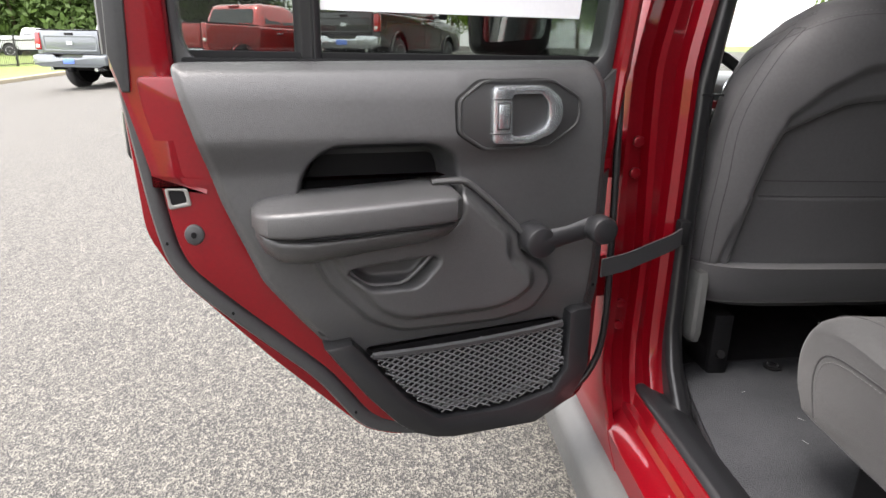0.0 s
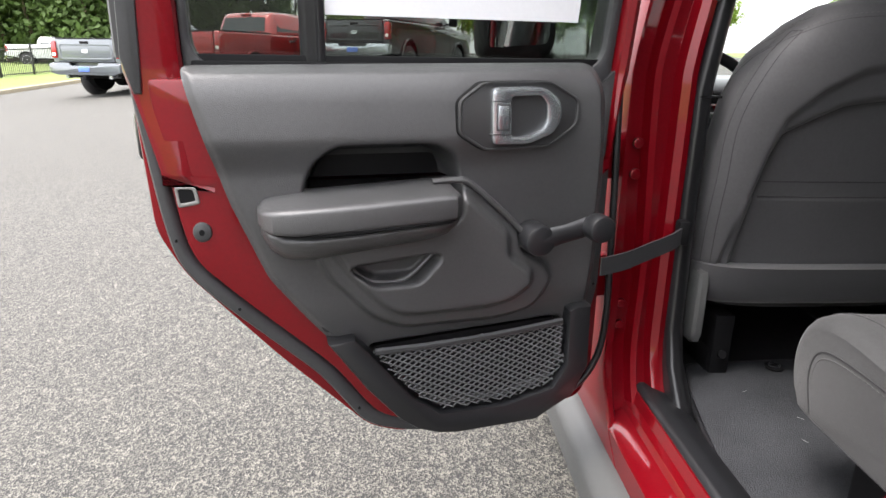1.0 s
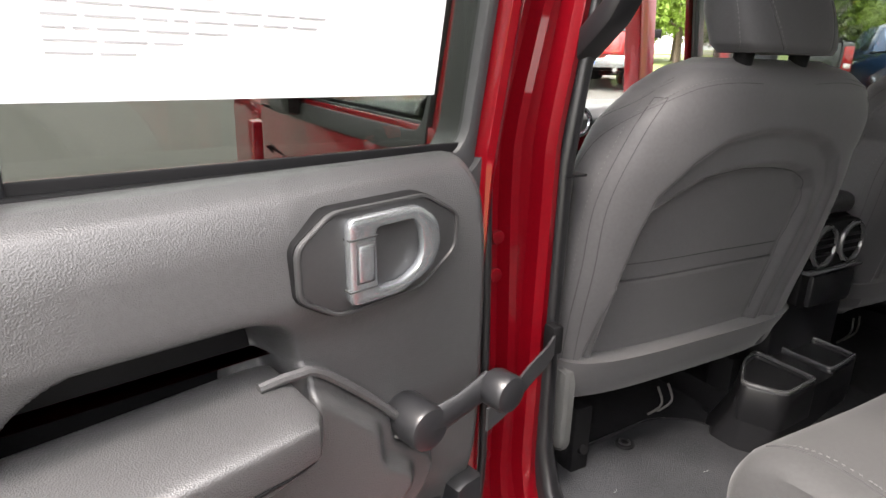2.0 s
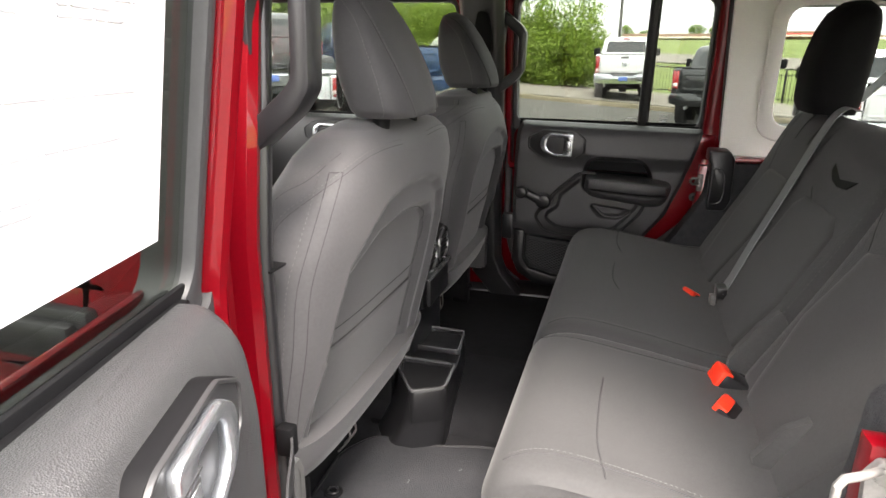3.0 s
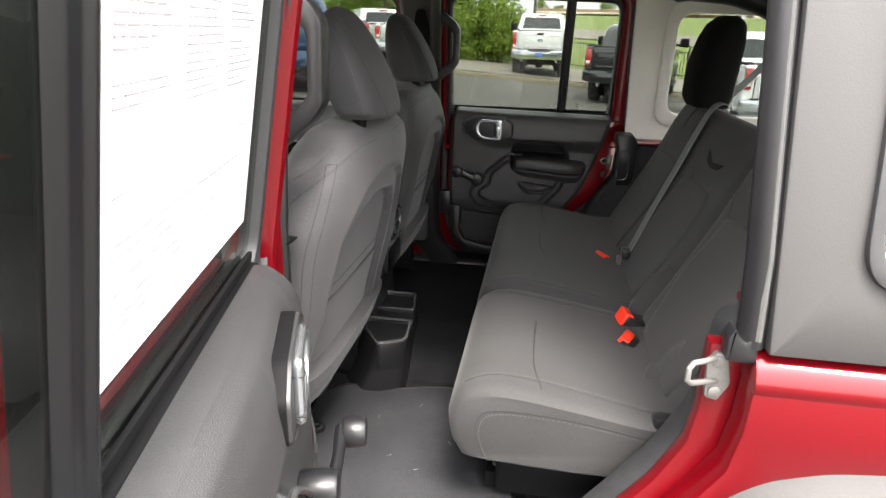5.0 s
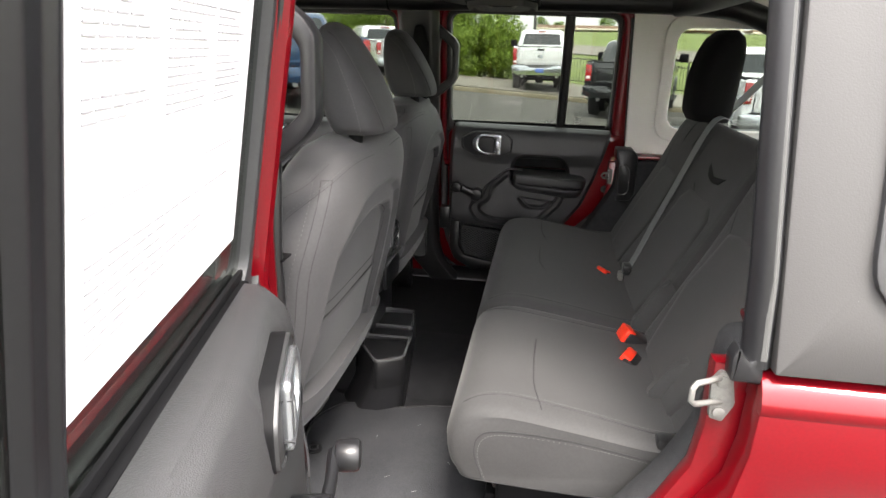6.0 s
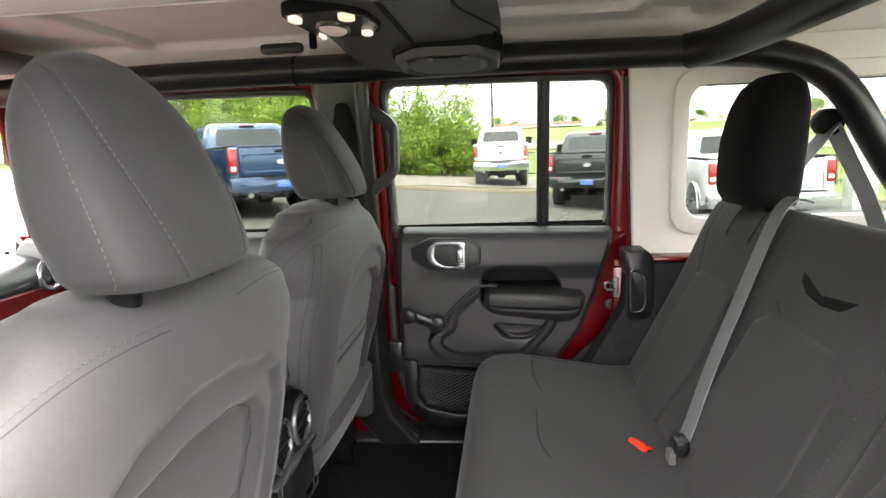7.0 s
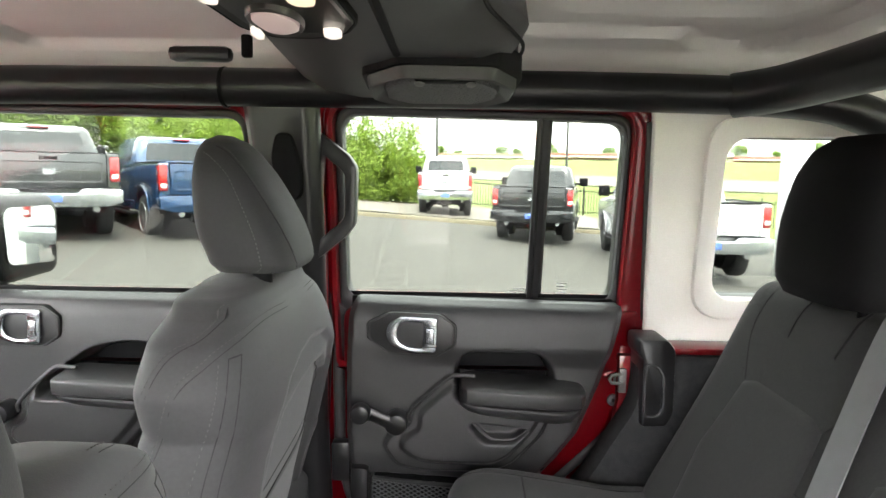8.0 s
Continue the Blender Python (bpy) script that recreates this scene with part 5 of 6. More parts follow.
# ---- centre console with rear vents and cup holders ----
console = thing("centre_console", "black plastic centre console with rear vents and cup holders", "console")
part("console_body", box(-0.75, -0.03, 0.675, 0.905, 0.70, 1.06, 0.02), SMOOTH, console)
part("console_lid", box(-0.42, -0.04, 0.68, 0.90, 1.06, 1.10, 0.018, seg=3), PANEL, console)
vp = part("vent_panel", prism(rpoly([(0.70, 0.90), (0.70, 1.03), (0.72, 1.06), (0.86, 1.06), (0.88, 1.03), (0.88, 0.90)], 0.015), -0.035, -0.012, "yz", bevel=0.005), BLACK, console)
for yy in (0.740, 0.828):
    ring = [(-0.006, yy + 0.036 * math.cos(t), 1.018 + 0.036 * math.sin(t)) for t in np.linspace(0, 2 * math.pi, 33)[:-1]]
    nozzle = part("vent_nozzle", disc((-0.016, yy, 1.018), (1, 0, 0), 0.034, 0.008, 28, 0.002), BLACK, vp, "round black air nozzle")
    part("vent_ring", tube(ring, 0.0052, 8, closed=True), RIMB, nozzle, "glossy grey vent ring")
    for k in (-1, 0, 1):
        w = 0.030 if k == 0 else 0.024
        part("vent_slat", box(-0.012, -0.003, yy - w, yy + w, 1.016 + 0.015 * k, 1.020 + 0.015 * k, 0.001), SMOOTH, nozzle)
part("vent_lip", box(-0.016, 0.002, 0.698, 0.872, 0.968, 0.976, 0.003), RIMB, vp, "glossy trim lip under the vents")
part("socket_panel", box(-0.014, 0.0, 0.72, 0.86, 0.90, 0.965, 0.01), SMOOTH, vp)
cup_holder = thing("cup_holder", "black plastic double cup holder on the floor tunnel", "cup holder")
ch = [(-0.058, 0.66), (-0.035, 0.60), (0.02, 0.52), (0.085, 0.555), (0.075, 0.68), (0.055, 0.83), (-0.04, 0.83)]
grow = lambda pts, k, cx=0.01, cy=0.68: [(cx + (x - cx) * k, cy + (y - cy) * k) for x, y in pts]
part("holder_body", loft([[(x - (0.045 if x < 0.03 else 0.010) * (1 - t), y, z) for x, y in rpoly(grow(ch, k), 0.02)] for z, k, t in ((0.665, 1.04, 0), (0.70, 1.01, 0.35), (0.745, 0.99, 0.8), (0.80, 0.975, 1.0))]), GLOSSB, cup_holder)
part("holder_bridge", box(-0.036, 0.056, 0.652, 0.728, 0.72, 0.799, 0.006), GLOSSB, cup_holder)
for o, c in ((rpoly([(-0.052, 0.662), (-0.035, 0.603), (0.020, 0.522), (0.083, 0.556), (0.075, 0.662)], 0.014), (0.02, 0.605)), (rpoly([(-0.040, 0.715), (-0.038, 0.826), (0.053, 0.826), (0.068, 0.715)], 0.014), (0.01, 0.77))):
    well = part("cup_well", band(o, grow(o, 0.84, *c), 0.735, 0.806, "xy", bevel=0.004), GLOSSB, cup_holder, "open black cup well")
    part("well_rim", band(grow(o, 0.99, *c), grow(o, 0.88, *c), 0.803, 0.812, "xy", bevel=0.003), RIMB, well, "glossy worn rim")
    part("well_floor", prism(grow(o, 0.86, *c), 0.738, 0.750, "xy"), BLACK, well)
for gx, gy in ((-0.015, 0.625), (0.03, 0.745)):
    part("cup_grip", disc((gx, gy, 0.752), (0, 0, 1), 0.014, 0.03, 16, 0.006), GREYPL, cup_holder)

# ---- floor mat ----
mat_t = thing("floor_mat", "dark grey pile floor mat with a bound edge", "floor mat")
mo = rpoly([(-0.088, 0.19), (-0.105, 0.47), (-0.06, 0.545), (0.05, 0.54), (0.16, 0.57), (0.34, 0.57), (0.36, 0.14), (0.28, 0.10), (0.10, 0.136), (0.0, 0.16)], 0.03, 6)
part("mat_surface", prism(mo, 0.668, 0.684, "xy", bevel=0.004), MATCLOTH, mat_t)
part("mat_binding", tube([(x, y, 0.68) for x, y in mo], 0.0055, 6, closed=True), SMOOTH, mat_t)
bt = part("mat_button", disc((-0.066, 0.358, 0.684), (0, 0, 1), 0.017, 0.005, 20, 0.002), BLACK, mat_t, "black fixing button")
part("button_ring", tube([(-0.066 + 0.009 * math.cos(a), 0.358 + 0.009 * math.sin(a), 0.69) for a in np.linspace(0, 6.2832, 16)[:-1]], 0.002, 5, closed=True), SMOOTH, bt)

for k, (lx, ly, la) in enumerate(((0.10, 0.30, 0.4), (0.16, 0.27, 0.1), (0.05, 0.42, 1.2), (0.22, 0.36, 2.0), (0.13, 0.48, 0.8), (0.02, 0.25, 1.7))):
    part("lint_fleck", tube([(lx, ly, 0.6848), (lx + 0.006 * math.cos(la), ly + 0.006 * math.sin(la), 0.6856), (lx + 0.011 * math.cos(la + 0.3), ly + 0.011 * math.sin(la + 0.3), 0.6848)], 0.0004, 4), BELT, mat_t, "pale lint fleck")

# ---- rear bench ----
bench = thing("rear_bench", "charcoal cloth rear bench seat with split backrest", "car seat")
CUSH = [(0.30, 0.80), (0.252, 0.82), (0.236, 0.865), (0.240, 0.905), (0.262, 0.938), (0.32, 0.952), (0.44, 0.936), (0.56, 0.915), (0.64, 0.91), (0.66, 0.86), (0.60, 0.80)]


def cushion(y0, y1, dip=0.0, end=0.035):
    base = [(p.x, p.y) for p in (Vector((a, b, 0)) for a, b in [(q[0], q[1]) for q in smooth_path([(x, z, 0) for x, z in CUSH], 4, True)])]
    c = (0.43, 0.875)
    rows = []
    for t, k in ((0.0, 0.80), (0.012, 0.90), (0.03, 0.965), (0.06, 1.0), (0.5, 1.0), (0.94, 1.0), (0.955, 0.985), (0.97, 0.955), (0.982, 0.91), (0.993, 0.84), (1.0, 0.74)):
        yy = y0 + (y1 - y0) * t if 0.06 < t < 0.94 else (y0 + t / 0.06 * 0.035 if t <= 0.06 else y1 - (1 - t) / 0.06 * end)
        rows.append([(c[0] + (x - c[0]) * (0.5 + 0.5 * k), yy, c[1] + (z - c[1]) * k - (dip if abs(t - 0.5) < 0.1 and z > 0.9 else 0)) for x, z in base])
    return loft(rows)


for y0, y1, m in ((0.165, 0.600, 0.39), (0.602, 1.385, 1.14)):
    bm = cushion(y0, y1, 0.004, 0.035 if y0 < 0.3 else 0.085)
    cu = part("seat_cushion", bm.copy(), CLOTH, bench, "charcoal ribbed cloth cushion")
    DN = (0, 0, -1)
    ta, tb = (0.19, 0.44) if y0 < 0.2 else (0.86, 1.04)
    seam(bm, [(0.388, ta, 0), (0.374, ta + 0.3 * (tb - ta), 0), (0.372, ta + 0.7 * (tb - ta), 0), (0.374, tb, 0)], DN, 0.0020, cu, SEAM, "tuft")
    if y0 > 0.3:
        seam(bm, [(0.388, 1.14, 0), (0.374, 1.22, 0), (0.376, 1.34, 0)], DN, 0.0020, cu, SEAM, "tuft")
    for e in ((y0 + 0.045, 1), (y1 - 0.045, -1)):
        if e[1]:
            seam(bm, [(0.262, e[0] - 0.012 * e[1], 0), (0.33, e[0], 0), (0.45, e[0], 0), (0.60, e[0] - 0.01 * e[1], 0)], DN, 0.0018, cu, SEAM)
            stitches(bm, [(0.265, e[0] - 0.004 * e[1], 0), (0.33, e[0] + 0.008 * e[1], 0), (0.45, e[0] + 0.008 * e[1], 0), (0.60, e[0], 0)], DN, cu)
    if y0 < 0.2:
        side = [(0.30, 0, 0.82), (0.285, 0, 0.87), (0.30, 0, 0.905), (0.36, 0, 0.912), (0.46, 0, 0.905), (0.58, 0, 0.885)]
        seam(bm, side, (0, 1, 0), 0.002, cu, SEAM)
        stitches(bm, [(x + 0.006, 0, z - 0.006) for x, _, z in side], (0, 1, 0), cu)
    bm.free()
anchor = part("belt_anchor", box(0.565, 0.615, 0.168, 0.196, 0.865, 0.925, 0.006), GLOSSB, bench, "black belt anchor cover")
part("anchor_clip", tube([(0.572, 0.166, 0.875), (0.580, 0.163, 0.905), (0.594, 0.164, 0.915)], 0.0025, 6), STEEL, anchor)
part("bench_base", box(0.32, 0.62, 0.22, 1.36, 0.70, 0.805, 0.01), BLACK, bench)
for yy in (0.25, 0.72, 1.30):
    ft = part("bench_foot", box(0.30, 0.38, yy, yy + 0.05, 0.668, 0.72, 0.005), BLACK, bench)
    part("foot_bolt", disc((0.32, yy + 0.025, 0.72), (0, 0, 1), 0.008, 0.005, 8), STEEL, ft)
RECLINE = radians(22.5)
BM = Matrix.Translation((0.60, 0, 0.86)) @ Matrix.Rotation(RECLINE, 4, "Y")


def backrest(y0, y1, h=0.50):
    """A backrest section, built upright from its foot and then leaned back."""
    prof = smooth_path([(0.0, 0.0, 0), (-0.02, 0.04, 0), (-0.012, 0.15, 0), (0.0, 0.3, 0), (0.004, h - 0.06, 0), (0.02, h - 0.01, 0), (0.06, h, 0), (0.11, h - 0.02, 0), (0.12, h - 0.1, 0), (0.12, 0.0, 0)], 4, True)
    rows = []
    for d, k in ((0.0, 0.72), (0.008, 0.86), (0.022, 0.96), (0.04, 1.0)):
        rows.append((y0 + d, k))
    rows += [(y0 + (y1 - y0) * t, 1.0) for t in (0.25, 0.5, 0.75)] + [(y1 - (r[0] - y0), r[1]) for r in rows[::-1]]
    bm = loft([[(0.05 + (p.x - 0.05) * k, y, h / 2 + (p.y - h / 2) * (0.9 + 0.1 * k)) for p in prof] for y, k in rows])
    bmesh.ops.transform(bm, matrix=BM, verts=bm.verts[:])
    return bm


def leaned(x, y, z):
    return BM @ Vector((x, y, z))


FW = (1, 0, -0.1)
for y0, y1, m, w in ((0.165, 0.598, 0.385, 0.17), (0.600, 1.378, 1.15, 0.125)):
    bm = backrest(y0, y1)
    bk = part("backrest", bm.copy(), CLOTHD, bench, "charcoal cloth backrest")
    hexa = [(m - w * 0.85, 0.325), (m - w * 0.6, 0.335), (m + w * 0.6, 0.335), (m + w * 0.85, 0.325), (m + w, 0.20), (m + w * 0.95, 0.165), (m + w * 0.72, 0.03), (m - w * 0.72, 0.03), (m - w * 0.95, 0.165), (m - w, 0.20)]
    insert(bm, hexa, lambda p, q: leaned(0, p, q), FW, 0.005, CLOTH, "back_insert", bk, "lighter ribbed cloth insert")
    for s in (-1, 1):
        seam(bm, [leaned(0, m + s * w * 0.85, 0.325), leaned(0, m + s * (w + 0.03), 0.40), leaned(0, m + s * (w + 0.035), 0.48)], FW, 0.0014, bk, SEAM)
        seam(bm, [leaned(0, m + s * 0.057, 0.415), leaned(0, m + s * 0.060, 0.45), leaned(0, m + s * 0.057, 0.49)], FW, 0.003, bk, SEAM, "tuft")
    if y0 > 0.3:
        insert(bm, [(0.665, 0.31), (0.70, 0.335), (0.90, 0.335), (0.935, 0.31), (0.945, 0.17), (0.91, 0.03), (0.69, 0.03), (0.655, 0.17)], lambda p, q: leaned(0, p, q), FW, 0.004, CLOTH, "back_insert", bk, "lighter ribbed cloth insert")
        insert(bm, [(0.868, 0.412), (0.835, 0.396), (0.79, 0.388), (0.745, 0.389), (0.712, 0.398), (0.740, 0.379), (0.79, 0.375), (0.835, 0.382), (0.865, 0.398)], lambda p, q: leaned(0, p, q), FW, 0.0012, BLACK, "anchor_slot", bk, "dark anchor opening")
        seam(bm, [leaned(0, 0.96, 0.245), leaned(0, 1.05, 0.238), leaned(0, 1.15, 0.236), leaned(0, 1.28, 0.24)], FW, 0.0018, bk, SEAM)
        seam(bm, [leaned(0, 0.900, 0.352), leaned(0, 0.84, 0.322), leaned(0, 0.77, 0.312), leaned(0, 0.70, 0.322)], FW, 0.0014, bk, SEAM)
    edge = y1 - 0.022 if y0 < 0.3 else y0 + 0.022
    stitches(bm, [leaned(0, edge, 0.05), leaned(0, edge, 0.25), leaned(0, edge, 0.46)], FW, bk)
    bm.free()
for ey, ez in ((0.590, 0.17), (0.32, 0.13)):
    ear = loft([[leaned(x * k, ey + dy + 0.10 * z + 0.006 * math.sin(40 * z), z) for x, z in ((-0.006, 0.015), (-0.040, 0.03), (-0.048, 0.35 * ez), (-0.040, 0.8 * ez), (-0.020, ez), (0.004, 0.9 * ez), (0.01, 0.4 * ez))] for dy, k in ((-0.012, 0.8), (-0.009, 1.0), (0.006, 1.0), (0.010, 0.8))])
    part("cover_flap", ear, CLOTHD, bench, "grey cloth flap")
HR = [(1.312, 0.803, 0.092, 0.048), (1.335, 0.80, 0.102, 0.056), (1.42, 0.805, 0.104, 0.058), (1.49, 0.815, 0.096, 0.052), (1.53, 0.822, 0.076, 0.04), (1.546, 0.824, 0.05, 0.02)]
for yy in (0.415, 1.165):
    hb = column_loft(HR, yy, 24, 3.2)
    part("headrest", hb, CLOTHB, bench, "black cloth headrest")
    for s in (-0.06, 0.06):
        part("headrest_post", tube([(0.80, yy + s, 1.27), (0.805, yy + s, 1.345)], 0.007, 10), BLACK, bench)

# ---- belts and buckles ----
belt = thing("seat_belt", "grey webbing centre seat belt hanging down the backrest", "seat belt")
bp = [Vector((0.830, 1.022, 1.325)), Vector((0.800, 1.016, 1.330)), Vector((0.768, 1.006, 1.290)), Vector((0.706, 0.988, 1.145)), Vector((0.662, 0.966, 1.050)), Vector((0.622, 0.930, 0.970)), Vector((0.603, 0.910, 0.943))]


def strap(pts, w, t, side):
    s = Vector(side).normalized()
    rows = []
    for i, p in enumerate(pts):
        d = (pts[min(i + 1, len(pts) - 1)] - pts[max(i - 1, 0)]).normalized()
        n = d.cross(s).normalized()
        rows.append([p + s * w / 2 + n * t / 2, p - s * w / 2 + n * t / 2, p - s * w / 2 - n * t / 2, p + s * w / 2 - n * t / 2])
    return loft(rows)


part("webbing", strap(smooth_path(bp, 5), 0.046, 0.002, (0.0, 1, 0)), BELT, belt)
part("buckle_tongue", box(0.590, 0.612, 0.888, 0.928, 0.930, 0.956, 0.004), GLOSSB, belt)
part("tongue_plate", box(0.580, 0.592, 0.896, 0.918, 0.912, 0.934, 0.002), STEEL, belt)
for i, (bx, by, bz, tilt) in enumerate(((0.568, 0.545, 0.916, 10), (0.560, 0.455, 0.903, -25), (0.552, 0.965, 0.897, 30))):
    bk = thing("belt_buckle", "black seat belt buckle with a red button", "belt buckle", "rear belt buckles")
    part("buckle_body", box(-0.016, 0.07, -0.024, 0.024, -0.018, 0.016, 0.006), SMOOTH, bk)
    part("button", box(-0.022, -0.001, -0.021, 0.021, -0.014, 0.019, 0.004), REDBTN, bk, "bright red release button")
    bk.matrix_world = Matrix.Translation((bx, by, bz)) @ Matrix.Rotation(radians(tilt), 4, "Z") @ Matrix.Rotation(radians(28), 4, "Y")
for f in (False, True):
    sb = thing("shoulder_belt", "grey shoulder belt running from its roll bar anchor", "seat belt", "shoulder belts")
    q = [Vector((1.04, 0.19, 1.455)), Vector((0.96, 0.22, 1.37)), Vector((0.87, 0.25, 1.28)), Vector((0.84, 0.26, 1.22))]
    part("webbing", strap(smooth_path(q, 4), 0.046, 0.002, (0.4, 0.8, 0.2)), BELT, sb, "", f)
    part("webbing", strap([Vector((1.04, 0.19, 1.455)), Vector((1.13, 0.17, 1.30)), Vector((1.2, 0.16, 1.14))], 0.046, 0.002, (0.3, 0.9, 0.2)), BELT, sb, "", f)
    part("anchor", disc((1.035, 0.16, 1.462), (0, 1, 0), 0.03, 0.04, 16, 0.006), BLACK, sb, "", f)

# ---- the open door's check strap and the sticker on its glass ----
cs = thing("check_strap", "black webbing strap holding the open door", "strap")
sp = [Vector((0.095, -0.05, 0.945)), Vector((0.075, -0.005, 0.948)), Vector((0.05, 0.04, 0.955)), Vector((0.03, 0.085, 0.965)), Vector((0.015, 0.11, 0.975))]
part("webbing", strap(smooth_path(sp, 4), 0.028, 0.003, (0, 0, 1)), RUBBER, cs)
part("strap_end", box(0.0, 0.022, 0.098, 0.116, 0.955, 0.995, 0.004), BLACK, cs)


def on_door(u, w, z):
    return left_door.matrix_world @ Vector((u, w + max(0, z - BELT_Z) * LEAN, z))


sticker = thing("price_sheet", "large white printed sheet stuck inside the door glass", "paper sheet")


def sheet_quad(u0, u1, z0, z1, w, mat, name, parent=None):
    bm = bmesh.new()
    a = [on_door(u, d, z) for d in (w, w + 0.0006) for u, z in ((u0, z0), (u1, z0), (u1, z1), (u0, z1))]
    v = [bm.verts.new(p) for p in a]
    for f in ((0, 1, 2, 3), (7, 6, 5, 4), (0, 4, 5, 1), (1, 5, 6, 2), (2, 6, 7, 3), (3, 7, 4, 0)):
        bm.faces.new([v[i] for i in f])
    bmesh.ops.recalc_face_normals(bm, faces=bm.faces[:])
    return part(name, bm, mat, sticker, smooth=0)


sheet_quad(0.066, 0.416, 1.290, 1.582, 0.0352, PAPER, "page")
rnd = random.Random(4)
for c0, c1 in ((0.30, 0.39), (0.195, 0.28), (0.09, 0.175)):
    for k in range(22):
        z, u = 1.562 - 0.0058 * k, c1
        if rnd.random() < 0.12:
            continue
        end = c1 - (c1 - c0) * rnd.uniform(0.4, 1.0)
        while u > end:
            w = rnd.uniform(0.006, 0.018)
            sheet_quad(u - w, u, z, z + 0.0011, 0.0359, INK, "print_line")
            u -= w + 0.003
for k in range(8):
    z, u = 1.372 - 0.0075 * k, 0.385
    end = 0.385 - rnd.uniform(0.05, 0.27)
    while u > end:
        w = rnd.uniform(0.008, 0.03)
        sheet_quad(u - w, u, z, z + 0.0013, 0.0359, INK, "print_line")
        u -= w + 0.004
sheet_quad(0.10, 0.39, 1.400, 1.4006, 0.0359, INK, "print_rule")

# ---- outside: parked trucks ----
def paint(name, color, metal=0.3):
    return material(name, color, 0.25, metal, 0.04, 2, 0, coat=1.0)


WHITE = paint("white_truck_paint", (0.58, 0.59, 0.61), 0.0)
BLUE = paint("blue_truck_paint", (0.014, 0.045, 0.11))
DARK = paint("black_truck_paint", (0.014, 0.016, 0.018))
GREYP = paint("grey_truck_paint", (0.11, 0.124, 0.135))
GRAPH = paint("graphite_truck_paint", (0.03, 0.034, 0.036))
SILVER = paint("silver_truck_paint", (0.50, 0.51, 0.52))
REDT = paint("red_truck_paint", (0.33, 0.02, 0.02))


